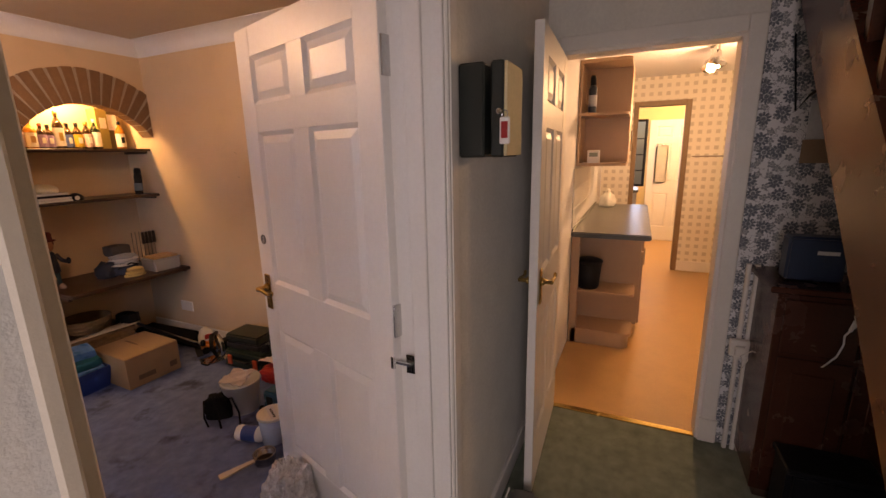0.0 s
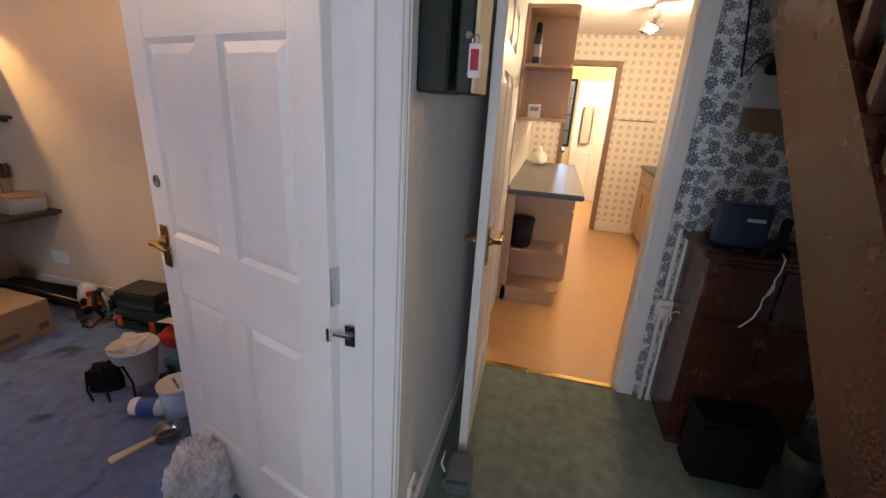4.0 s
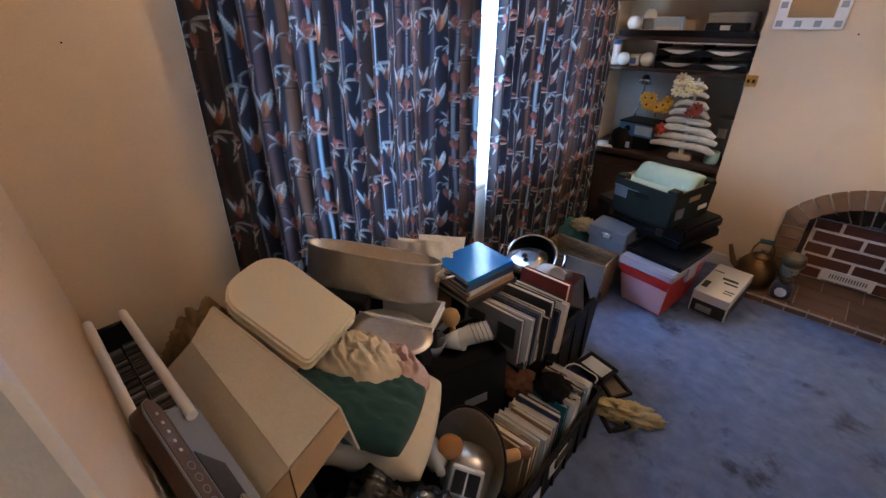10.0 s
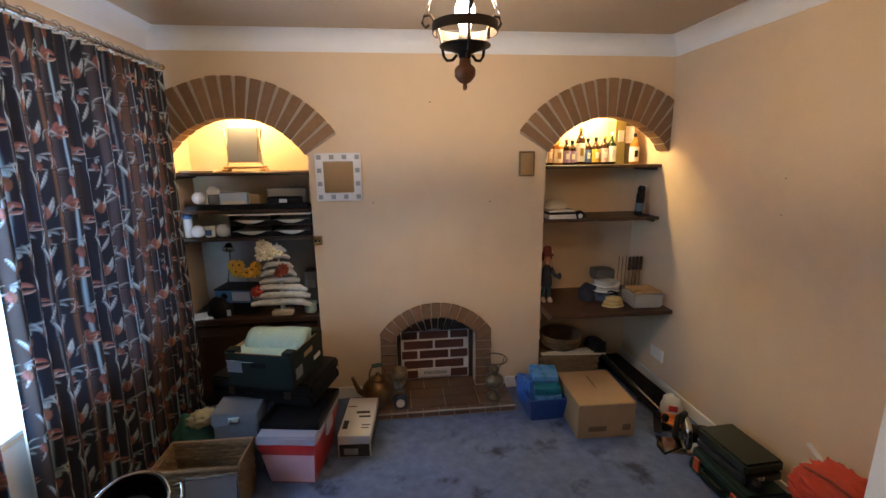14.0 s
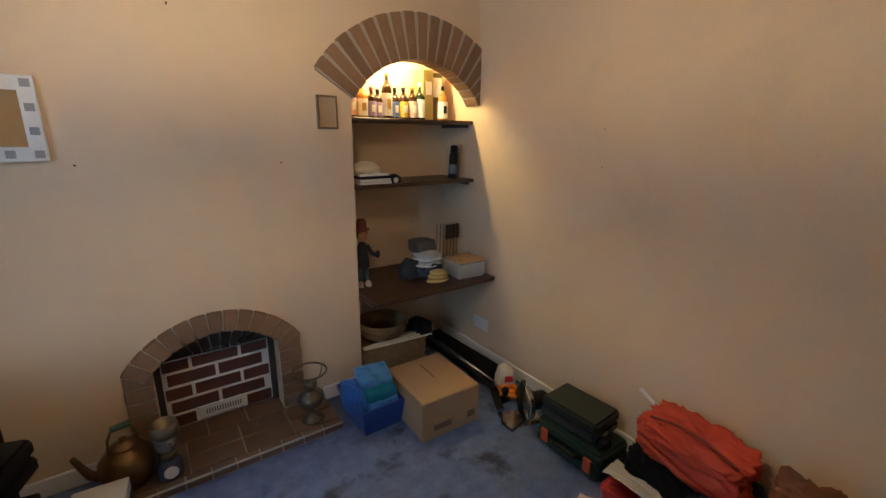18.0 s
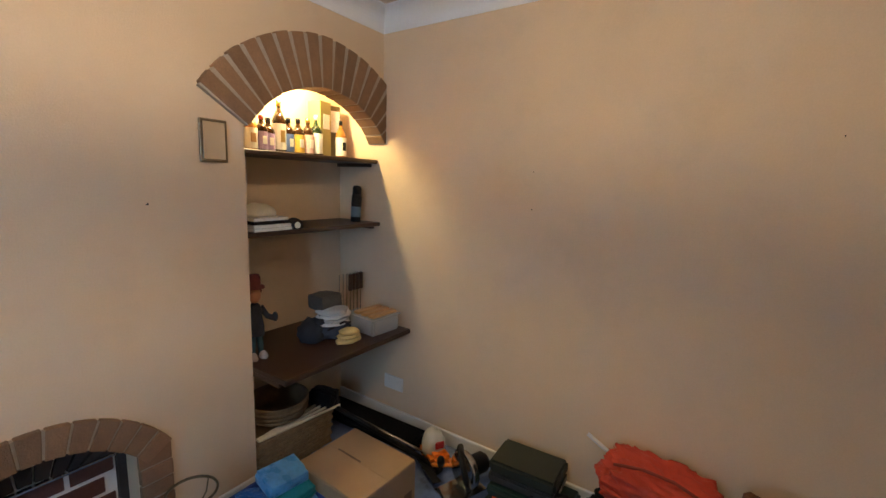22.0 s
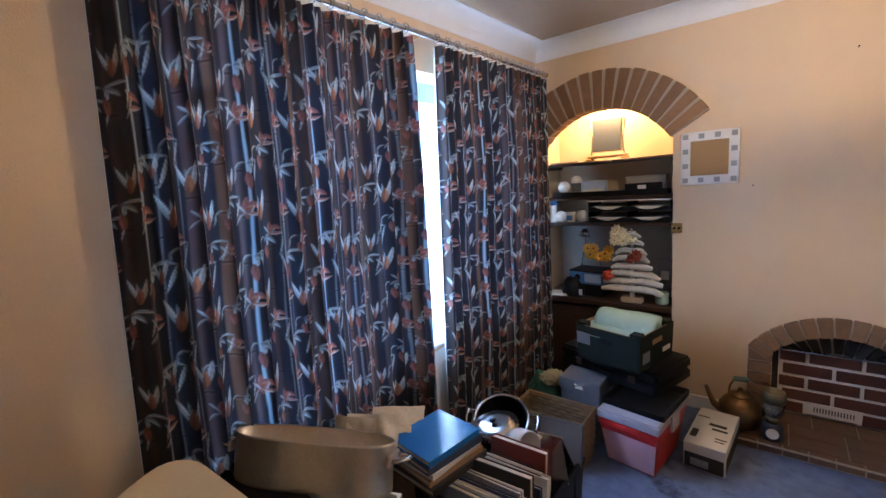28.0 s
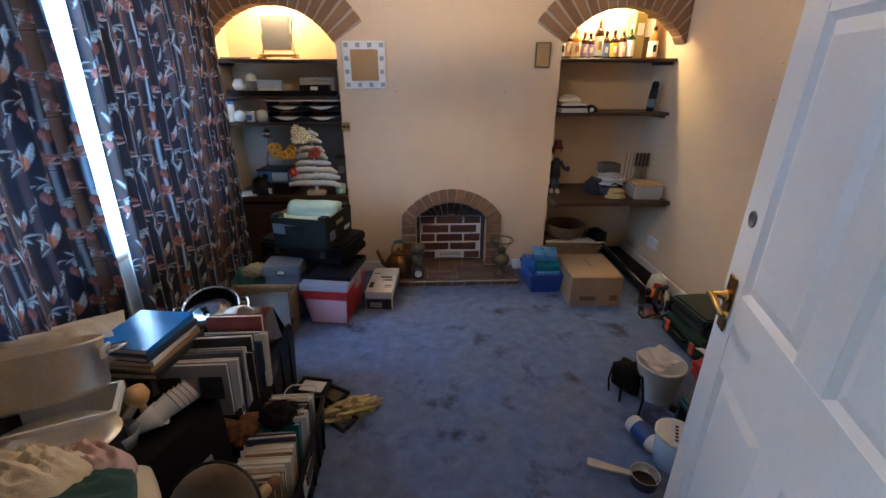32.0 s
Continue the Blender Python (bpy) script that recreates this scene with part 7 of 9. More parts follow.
def sheet(w, d, seed=0, amp=0.02, freq=9.0, n=18, m=None, thick=0.003):
    """A crumpled sheet of cloth or paper lying about z 0."""
    bm = bmesh.new()
    off = Vector((seed * 2.3, seed * 4.1, seed))
    for s in (0, 1):
        rows = []
        for i in range(n + 1):
            row = []
            for j in range(n + 1):
                x, y = (i / n - 0.5) * w, (j / n - 0.5) * d
                p = Vector((x, y, 0)) * freq + off
                wv = noise.noise(p * 0.35) * 2.2
                ridge = abs(noise.noise(Vector((p.x * 1.3 + p.y * 0.9 + wv, (p.y - p.x) * 0.35, seed))))
                z = abs(noise.noise(p * 0.6)) * amp * 1.3 + ridge * amp * 1.5 + noise.noise(p * 2.7) * amp * 0.25
                wob = noise.noise(Vector((x * 6, y * 6, seed + 9.0))) * 0.12
                row.append(bm.verts.new((x * (1 + wob), y * (1 - wob), z + amp * 0.3 + s * thick)))
            rows.append(row)
        for i in range(n):
            for j in range(n):
                q = (rows[i][j], rows[i + 1][j], rows[i + 1][j + 1], rows[i][j + 1])
                bm.faces.new(q if s else q[::-1])
        if s == 0:
            low = rows
    edge = [(i, 0) for i in range(n)] + [(n, j) for j in range(n)] + [(i, n) for i in range(n, 0, -1)] + [(0, j) for j in range(n, 0, -1)]
    for a, b in zip(edge, edge[1:] + edge[:1]):
        bm.faces.new((low[a[0]][a[1]], low[b[0]][b[1]], rows[b[0]][b[1]], rows[a[0]][a[1]]))
    bmesh.ops.recalc_face_normals(bm, faces=bm.faces[:])
    if m is not None:
        bm.transform(m)
    return bm


def cushion_bm(w, d, h, seed=0, m=None):
    """A soft plump cushion: puffed grid with a seam edge and wrinkles."""
    bm = bmesh.new()
    n = 40
    off = Vector((seed * 3.1, seed, 0))
    for s in (1, -1):
        rows = []
        for i in range(n + 1):
            row = []
            for j in range(n + 1):
                u, v = i / n * 2 - 1, j / n * 2 - 1
                puff = (max(0.0, 1 - abs(u) ** 3.2) * max(0.0, 1 - abs(v) ** 3.2)) ** 0.45
                wr = noise.noise(Vector((u * 2.4, v * 2.4, s)) + off) * 0.12 - abs(noise.noise(Vector((u * 3.2 + v, v * 4.2 - u, s)) + off)) * 0.28 - abs(noise.noise(Vector((u * 8, v * 7 + u * 3, s)) + off)) * 0.12
                pin = 1 - 0.06 * (abs(u * v) ** 2)
                row.append(bm.verts.new((u * w / 2 * pin, v * d / 2 * pin, s * puff * h / 2 * (1 + wr) + h / 2)))
            rows.append(row)
        for i in range(n):
            for j in range(n):
                q = (rows[i][j], rows[i + 1][j], rows[i + 1][j + 1], rows[i][j + 1])
                bm.faces.new(q if s > 0 else q[::-1])
    bmesh.ops.remove_doubles(bm, verts=bm.verts[:], dist=0.0008)
    if m is not None:
        bm.transform(m)
    return bm


PAGE = mat("book_paper", (0.62, 0.57, 0.47), 0.85, var=0.1, scale=20, bump=0.4, fine=300)


def book(label, at, w, d, h, cover, group="", bars=()):
    """A closed book lying flat: w along the spine, d deep, h thick; spine at -y."""
    root = thing("book", label, "book", at, group)
    b = box(-w / 2, w / 2, -d / 2, d / 2, 0, 0.003)
    merge(b, box(-w / 2, w / 2, -d / 2, d / 2, h - 0.003, h))
    merge(b, box(-w / 2, w / 2, -d / 2, -d / 2 + 0.003, 0.003, h - 0.003))
    part("cover", b, cover, root)
    part("page_block", box(-w / 2 + 0.004, w / 2 - 0.004, -d / 2 + 0.003, d / 2 - 0.005, 0.003, h - 0.003), PAGE, root)
    for i, (x0, x1, y0, y1, material) in enumerate(bars):
        part("print", box(x0, x1, y0, y1, h - 0.001, h + 0.0006), material, root)
    return root


REDPL = mat("red_plastic", (0.42, 0.035, 0.045), 0.35, var=0.06, bump=0.03)
# the crate's red as its lit front shows it: brightness painted in
LITRED = mat("lit_red_plastic", (0.78, 0.44, 0.48), 0.35, var=0.06, bump=0.03)
LILAC = mat("translucent_lilac_plastic", (0.50, 0.50, 0.62), 0.3, alpha=0.80, var=0.05, bump=0.03)
CARD = mat("brown_cardboard", (0.36, 0.23, 0.125), 0.85, var=0.10, scale=9, bump=0.3, fine=180)
CARDL = mat("cream_cardboard", (0.58, 0.50, 0.38), 0.8, var=0.08, scale=7, bump=0.2)
CARDG = mat("dark_green_card", (0.008, 0.014, 0.012), 0.75, var=0.2, scale=9, bump=0.2, spec=0.25)
AQUA = mat("bubble_wrap", (0.42, 0.62, 0.58), 0.25, var=0.06, scale=30, bump=1.0, fine=95, alpha=0.9)
PRINTK = mat("black_print", (0.02, 0.02, 0.022), 0.6, bump=0.05)
PAPW = mat("white_paper", (0.68, 0.68, 0.68), 0.8, var=0.05, bump=0.1)
GREYB = mat("blue_grey_card", (0.16, 0.18, 0.23), 0.6, var=0.1, bump=0.15)
KHAKI = mat("khaki_cloth", (0.30, 0.26, 0.15), 0.9, var=0.2, scale=20, bump=0.6, fine=300)
GREENC = mat("bottle_green_cloth", (0.010, 0.050, 0.045), 0.9, var=0.25, scale=12, bump=0.5, fine=350, sheen=0.1)
CREAMC = mat("cream_cotton", (0.62, 0.52, 0.38), 0.9, var=0.1, scale=9, bump=0.5, fine=260)
YELC = mat("yellow_duster", (0.46, 0.37, 0.18), 0.9, var=0.2, bump=0.6, fine=300)
STEEL = mat("stainless_steel", (0.55, 0.56, 0.58), 0.22, 1.0, var=0.1, bump=0.03)
ALU = mat("dull_aluminium", (0.66, 0.63, 0.58), 0.36, 0.9, var=0.15, scale=14, bump=0.08)
TUBC = mat("milky_plastic", (0.76, 0.67, 0.50), 0.4, var=0.05, scale=4, bump=0.05, alpha=0.94)
BAG = mat("black_polythene", (0.010, 0.010, 0.011), 0.22, var=0.2, bump=0.5, fine=40)
BLUEB = mat("glossy_blue_cover", (0.02, 0.16, 0.50), 0.18, var=0.08, bump=0.02)
DKBLUE = mat("navy_cover", (0.03, 0.05, 0.11), 0.35, var=0.1)
REDB = mat("dark_red_cover", (0.20, 0.035, 0.03), 0.4, var=0.15)
GREYC = mat("grey_photo_cover", (0.28, 0.28, 0.30), 0.35, var=0.55, scale=14, bump=0.02)
BLKC = mat("black_cover", (0.03, 0.03, 0.035), 0.3, var=0.3, scale=14, bump=0.02)
TANB = mat("tan_paperback", (0.36, 0.22, 0.11), 0.55, var=0.15)
TEAL = mat("teal_case_plastic", (0.006, 0.075, 0.14), 0.45, var=0.08, bump=0.2, fine=200)
BLUEPL = mat("blue_plastic", (0.015, 0.05, 0.25), 0.3, var=0.05, bump=0.03)
SKYPL = mat("light_blue_plastic", (0.10, 0.30, 0.62), 0.28, var=0.25, scale=14, bump=0.25, fine=40)
TEALF = mat("teal_wrap", (0.005, 0.17, 0.22), 0.4, var=0.06, bump=0.03)
ORANGE = mat("orange_plastic", (0.75, 0.20, 0.02), 0.4, var=0.06, bump=0.05)
DRILLG = mat("dark_green_case", (0.008, 0.030, 0.024), 0.5, var=0.1, bump=0.3, fine=220)
HOLD = mat("red_nylon", (0.48, 0.045, 0.020), 0.6, var=0.12, scale=12, bump=0.3, fine=300)
BROWNL = mat("brown_canvas", (0.16, 0.058, 0.024), 0.75, var=0.2, scale=14, bump=0.5, fine=260)
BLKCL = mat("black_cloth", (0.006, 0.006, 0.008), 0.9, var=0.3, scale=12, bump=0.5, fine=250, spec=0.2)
NAVYC = mat("navy_cloth", (0.012, 0.018, 0.04), 0.9, var=0.3, scale=12, bump=0.5, fine=250, spec=0.2)
BAGG = mat("carrier_green", (0.012, 0.085, 0.045), 0.55, var=0.1, bump=0.2)
BAGW = mat("carrier_white", (0.60, 0.58, 0.52), 0.55, var=0.06, bump=0.2)
GREYD = mat("grey_appliance", (0.22, 0.235, 0.27), 0.4, var=0.06, bump=0.03)

# red storage crate with its lid, black tray, black case and fruit box
M = rot(-0.812, -0.635, 0, -8.5)
c = thing("storage_crate", "red plastic storage crate with a milky lilac lid", "storage crate", M)
part("body", hollow(0.29, 0.40, 0.25, 0.006, 0.80, 0.02), REDPL, c, smooth=35)
# the front's paler pink is light put into the colour, same plastic as the body
part("front_panel", panel((-0.116, -0.1635, 0.008), (0.116, -0.1635, 0.008), (0.140, -0.1995, 0.219), (-0.140, -0.1995, 0.219), 0.003), LITRED, c, "crate front with the light on it put into a pale pink colour")
b = box(-0.155, 0.155, -0.208, 0.208, 0.252, 0.300, 0.008, 2)
part("lid", b, LILAC, c, "milky lilac clip-on lid", smooth=40)
for s in (-1, 1):
    part("clip", box(s * 0.158 - 0.006, s * 0.158 + 0.006, -0.05, 0.05, 0.205, 0.29, 0.003), LILAC, c)
M2 = rot(-0.808, -0.600, 0.301, -9)
c = thing("plastic_tray", "shallow black plastic tray lying on a crate lid", "tray", M2)
part("base", hollow(0.31, 0.35, 0.030, 0.006, 0.9, 0.03), BLACKP, c)
M3 = rot(-0.985, -0.385, 0.332, -17)
c = thing("equipment_case", "black hard plastic equipment case stacked on a tray", "case", M3)
part("lower_shell", box(-0.31, 0.31, -0.18, 0.18, 0, 0.066, 0.014, 2), BLACKP, c, smooth=40)
part("upper_shell", box(-0.31, 0.31, -0.18, 0.18, 0.069, 0.135, 0.014, 2), BLACKP, c, smooth=40)
for x in (-0.17, 0.17):
    part("latch", box(x - 0.02, x + 0.02, -0.188, -0.180, 0.045, 0.090, 0.003), DARKWOOD, c)
part("handle", tube([(-0.07, -0.182, 0.06), (-0.06, -0.205, 0.062), (0.06, -0.205, 0.062), (0.07, -0.182, 0.06)], 0.008), BLACKP, c)

M4 = rot(-0.955, -0.455, 0.469, -15)
c = thing("fruit_box", "dark green cardboard fruit box with brown inside", "cardboard box", M4)
b = hollow(0.385, 0.375, 0.19, 0.008, 0.97)
part("liner", hollow(0.366, 0.356, 0.186, 0.003, 0.97, 0.0, Matrix.Translation((0, 0, 0.006))), CARD, c, "bare brown card inside")
part("outer", b, CARDG, c)
part("label", box(-0.178, -0.095, -0.1925, -0.1895, 0.085, 0.150), GREYB, c)
part("hand_hole", box(-0.045, 0.045, -0.1925, -0.1890, 0.115, 0.145, 0.003), BLKCL, c)
part("hand_hole", box(0.1895, 0.1935, -0.05, 0.05, 0.12, 0.15, 0.003), CARD, c)
part("label", box(0.1900, 0.1935, -0.15, -0.08, 0.04, 0.10), GREYB, c)
part("label", box(0.1900, 0.1935, 0.06, 0.14, 0.05, 0.075), PAPW, c)
for x, y, rz in ((0.16, 0.15, 0), (-0.16, 0.15, 90), (-0.16, -0.15, 0), (0.16, -0.15, 90)):
    part("corner_post", box(x - 0.028, x + 0.028, y - 0.028, y + 0.028, 0.17, 0.205, 0.004), CARDG, c)

c = thing("bubble_wrap_roll", "roll of pale aqua bubble wrap with a loose end", "bubble wrap", rot(-0.945, -0.405, 0.560, -8))
prof = [(0.030, -0.165), (0.094, -0.165), (0.100, -0.14), (0.097, -0.05), (0.101, 0.05), (0.097, 0.14), (0.093, 0.165), (0.030, 0.165), (0.030, -0.165)]
part("roll", lathe(prof, 28, rot(0, 0, 0.055, 0, 0, 90)), AQUA, c, smooth=50)
part("loose_end", sheet(0.34, 0.20, 4, 0.014, 7, 20, rot(-0.03, -0.13, 0.055, -4, 8, 0)), AQUA, c, smooth=0)

c = thing("printed_carton", "white carton with black printed pictures and lettering", "carton", rot(-0.515, -0.445, 0, -4.5))
part("carton_body", box(-0.092, 0.092, -0.195, 0.195, 0, 0.138, 0.003), PAPW, c)
part("side_print", box(0.0922, 0.0936, -0.18, 0.18, 0.012, 0.090), PRINTK, c, "black photo print on the side")
part("end_print", box(-0.085, 0.085, -0.1965, -0.1952, 0.006, 0.085), PRINTK, c, "black photo print on the end")
part("grey_print", box(-0.06, 0.02, -0.1975, -0.1966, 0.02, 0.06), GREYC, c)
for x0, x1, y0, y1 in ((-0.02, 0.06, 0.02, 0.045), (0.0, 0.07, -0.02, -0.002), (-0.085, -0.03, 0.09, 0.10), (-0.08, -0.05, -0.13, -0.05), (0.03, 0.08, -0.10, -0.09), (0.03, 0.075, -0.125, -0.117)):
    part("print_bar", box(x0, x1, y0, y1, 0.1380, 0.1388), PRINTK, c)

woven("wicker_basket", "open rectangular brown wicker basket", "basket", rot(-1.212, -0.885, 0, -1), 0.385, 0.20, 0.27, 0.93, rows=13)
c = thing("box_file", "blue-grey card storage box with a chrome label holder", "storage box", rot(-1.137, -0.598, 0, 0))
part("box_body", box(-0.112, 0.112, -0.085, 0.085, 0, 0.31, 0.004), GREYB, c)
part("lid", box(-0.119, 0.119, -0.092, 0.092, 0.29, 0.362, 0.005), GREYB, c)
b = box(-0.030, 0.030, -0.096, -0.092, 0.305, 0.338, 0.002)
part("label_holder", b, CHROME, c, "chrome label holder")
part("paper_label", box(-0.020, 0.020, -0.0972, -0.096, 0.311, 0.330), PAPW, c)
tagged(part("folded_cloth", crumple(0.24, 0.24, 0.30, 3, 0.22, 2.4, 4, True, rot(-1.385, -0.60, 0, 20)), mat("sea_green_cloth", (0.03, 0.13, 0.11), 0.85, bump=0.5), smooth=0), "crumpled dark green cloth heaped beside the curtain", "cloth")
tagged(part("crumpled_cloth", crumple(0.15, 0.12, 0.06, 8, 0.35, 3.4, 4, True, rot(-1.318, -0.62, 0.285, 20)), KHAKI, smooth=0), "khaki cotton cloth crumpled on a green cloth", "cloth")

# ---- the pile by the window ----
def crate(label, x, y, rz, w, d, h, ribs=5, white=False):
    c = thing("book_crate", label, "crate", rot(x, y, 0, rz))
    part("crate_body", hollow(w, d, h, 0.008, 0.93, 0.02), BLACKP, c, smooth=35)
    for s in (-1, 1):
        for i in range(ribs):
            yy = (i + 0.5) / ribs * d * 0.9 - d * 0.45
            part("rib", box(s * w * 0.487 - 0.006, s * w * 0.487 + 0.006, yy - 0.006, yy + 0.006, 0.03, h - 0.035, 0.002), BLACKP, c)
        part("hand_hold", box(s * w * 0.505 - 0.008, s * w * 0.505 + 0.006, -0.06, 0.06, h - 0.10, h - 0.05, 0.006), DARKWOOD, c)
    if white:
        part("label", box(w * 0.497, w * 0.507, -0.09, 0.03, h * 0.50, h * 0.80, 0.001), PAPW, c, "white paper label on the crate")
        part("label", box(w * 0.497, w * 0.507, -0.20, -0.14, h * 0.35, h * 0.6, 0.001), PAPW, c, "torn white paper label")
    return c


crate("black plastic crate holding large upright books", -1.085, -1.655, -1, 0.41, 0.64, 0.375)
crate("low black plastic crate full of paperbacks with white labels", -0.805, -2.045, 1, 0.33, 0.58, 0.245, 6, True)

rng = random.Random(41)
covers = (GREYD, PAPW, DKBLUE, GREYC, LCREAM, BLKC, BLKC, DKBLUE, LCREAM, BLKC, REDB)
names = ("dark grey photo-covered", "white", "navy blue", "grey", "cream", "black", "black", "navy", "cream", "black with white lettering", "dark red")
y = -1.965
for i, (cv, nm) in enumerate(zip(covers, names)):
    th = (0.022, 0.020, 0.014, 0.018, 0.022, 0.02, 0.030, 0.016, 0.026, 0.03, 0.03)[i]
    hh = 0.215 + rng.uniform(-0.02, 0.02) + (0.02 if i in (0, 6, 10) else 0)
    x = -1.02 + 0.006 * i + rng.uniform(-0.012, 0.012)
    z = 0.345 + (0.020 if i == 10 else 0)
    m = rot(x, y, z, 2 + rng.uniform(-2, 2), 82 + rng.uniform(-4, 3), 0) @ Matrix.Translation((0, hh / 2, 0))
    bars = ((-0.11, -0.03, 0.02, 0.07, BLKC), (-0.02, 0.02, 0.0, 0.06, GREYC), (0.03, 0.11, -0.02, 0.07, BLKC)) if i == 0 else ()
    book(nm + " hardback book standing in a crate", m, 0.26 if i < 9 else 0.21, hh, th, cv, "books standing in a crate", bars)
    y += th + 0.003
# hidden filler, added only to carry the flat books
tagged(part("book_stand_box", box(-0.08, 0.08, -0.12, 0.12, 0.0, 0.57, 0.006, 1, rot(-1.385, -1.86, 0, -10)), BLACKP), "added dark filler box under a stack of flat books", "box")
zb = 0.571
for lab, th, cv, dw, rz in (("black hardback book with white spine lettering", 0.024, BLKC, 0.01, -8), ("brown hardback book lying flat", 0.020, TANB, -0.01, -11),
                            ("white paperback book lying flat", 0.018, PAPW, -0.015, -7), ("navy hardback book lying flat", 0.022, DKBLUE, -0.01, -12), ("glossy bright blue hardback book", 0.022, BLUEB, -0.02, -10)):
    book(lab, rot(-1.19, -1.885, zb, rz + 92), 0.255 + dw, 0.225 + dw, th, cv, "flat stack of books")
    zb += th + 0.0006
# spine lettering
cv = bpy.data.curves.new("spine_lettering", 'FONT')
cv.body = "LIFE IN THE FREEZER"
cv.size, cv.extrude = 0.0155, 0.0003
t_ob = new("spine_lettering", cv)
t_ob.data.materials.append(PAPW)
t_ob.matrix_basis = rot(-1.0870, -2.002, 0.576, 84, 90, 0)
tagged(t_ob, "white lettering printed on a book spine", "lettering")
for i, (x, y, z, rz, rx, w, d, am) in enumerate(((-1.36, -1.90, 0.665, 30, 30, 0.20, 0.14, 0.008), (-1.345, -2.03, 0.690, 34, 52, 0.17, 0.15, 0.022), (-1.385, -2.07, 0.680, 20, 62, 0.15, 0.17, 0.026), (-1.33, -2.02, 0.655, 42, 22, 0.22, 0.13, 0.014))):
    tagged(part("paper_sheet", sheet(w, d, 20 + i, am, 9, 22, rot(x, y, z, rz, rx, 0), 0.0015), mat("creased_paper", (0.68, 0.63, 0.55), 0.75, var=0.2, scale=12, bump=0.3), smooth=25), "loose creased sheet of cream paper propped on the pile", "paper", group="loose sheets of paper")
# hidden filler box added behind the papers
tagged(part("card_box", box(-0.13, 0.13, -0.16, 0.16, 0, 0.64, 0.005, 1, rot(-1.41, -2.07, 0, 6)), CARD), "added tall brown filler box buried in the pile", "carton")

# steel pan, mug and steel stand behind the books
c = thing("saucepan", "stainless steel pan with two loop handles", "saucepan", rot(-1.205, -1.40, 0.40, 20, 28, 0))
part("pan_body", lathe([(0, 0), (0.105, 0), (0.115, 0.012), (0.115, 0.13), (0.122, 0.134), (0.112, 0.134), (0.110, 0.012), (0, 0.008)], 32), STEEL, c, smooth=40)
for s in (-1, 1):
    part("loop_handle", tube([(s * 0.114, -0.035, 0.115), (s * 0.150, -0.032, 0.122), (s * 0.155, 0, 0.124), (s * 0.150, 0.032, 0.122), (s * 0.114, 0.035, 0.115)], 0.005), STEEL, c)
part("inside", lathe([(0, 0.012), (0.108, 0.012), (0.1092, 0.129), (0.1078, 0.129), (0.106, 0.015), (0, 0.015)], 30), BLACKP, c, "dark inside of the pan")
c = thing("pan_lid", "flat steel pan lid with a knob", "pan lid", rot(-1.15, -1.565, 0.545, 0, 10, -6))
part("disc", lathe([(0, 0.012), (0.05, 0.010), (0.095, 0.0), (0.100, 0.002), (0.052, 0.014), (0, 0.016)], 30), STEEL, c, smooth=40)
part("knob", lathe([(0, 0.014), (0.006, 0.014), (0.006, 0.022), (0.014, 0.026), (0.012, 0.034), (0, 0.036)], 14), BLACKP, c, smooth=40)
# added filler box that holds the pan up, no known carton
tagged(part("pile_box", box(-0.15, 0.13, -0.13, 0.12, 0, 0.395, 0.004, 1, rot(-1.20, -1.43, 0.015, -1)), BLKCL), "added dark filler box under the saucepan", "carton")
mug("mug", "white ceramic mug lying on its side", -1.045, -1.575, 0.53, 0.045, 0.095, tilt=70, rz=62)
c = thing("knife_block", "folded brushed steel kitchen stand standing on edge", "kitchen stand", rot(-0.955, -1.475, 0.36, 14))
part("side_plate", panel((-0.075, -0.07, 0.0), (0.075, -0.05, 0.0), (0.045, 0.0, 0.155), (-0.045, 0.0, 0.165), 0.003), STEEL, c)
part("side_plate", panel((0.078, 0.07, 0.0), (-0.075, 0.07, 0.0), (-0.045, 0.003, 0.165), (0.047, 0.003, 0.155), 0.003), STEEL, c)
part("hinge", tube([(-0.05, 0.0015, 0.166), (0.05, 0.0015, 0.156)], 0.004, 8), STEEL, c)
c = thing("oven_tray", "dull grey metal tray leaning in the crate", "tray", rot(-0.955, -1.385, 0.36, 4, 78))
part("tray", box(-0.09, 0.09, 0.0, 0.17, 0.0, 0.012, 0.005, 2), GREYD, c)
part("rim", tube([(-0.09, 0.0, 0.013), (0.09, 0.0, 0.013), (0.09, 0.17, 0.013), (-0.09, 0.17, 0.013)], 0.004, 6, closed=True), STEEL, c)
# dark filler block added to close the inside of the book crate
tagged(part("crate_filler", box(-0.175, 0.175, -0.28, 0.285, 0.0, 0.325, 0.01, 1, rot(-1.085, -1.655, 0.012, -1)), BLKCL), "added dark filler block inside the crate", "packing")

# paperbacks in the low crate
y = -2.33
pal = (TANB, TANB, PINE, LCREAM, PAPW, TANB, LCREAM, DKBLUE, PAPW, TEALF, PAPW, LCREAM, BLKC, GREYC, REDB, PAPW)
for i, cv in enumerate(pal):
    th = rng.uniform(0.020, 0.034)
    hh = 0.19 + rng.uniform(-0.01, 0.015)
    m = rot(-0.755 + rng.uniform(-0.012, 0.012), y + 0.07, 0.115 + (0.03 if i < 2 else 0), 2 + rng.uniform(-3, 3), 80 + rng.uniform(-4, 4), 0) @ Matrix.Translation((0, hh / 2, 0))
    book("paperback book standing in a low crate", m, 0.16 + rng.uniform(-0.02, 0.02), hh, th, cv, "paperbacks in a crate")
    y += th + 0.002
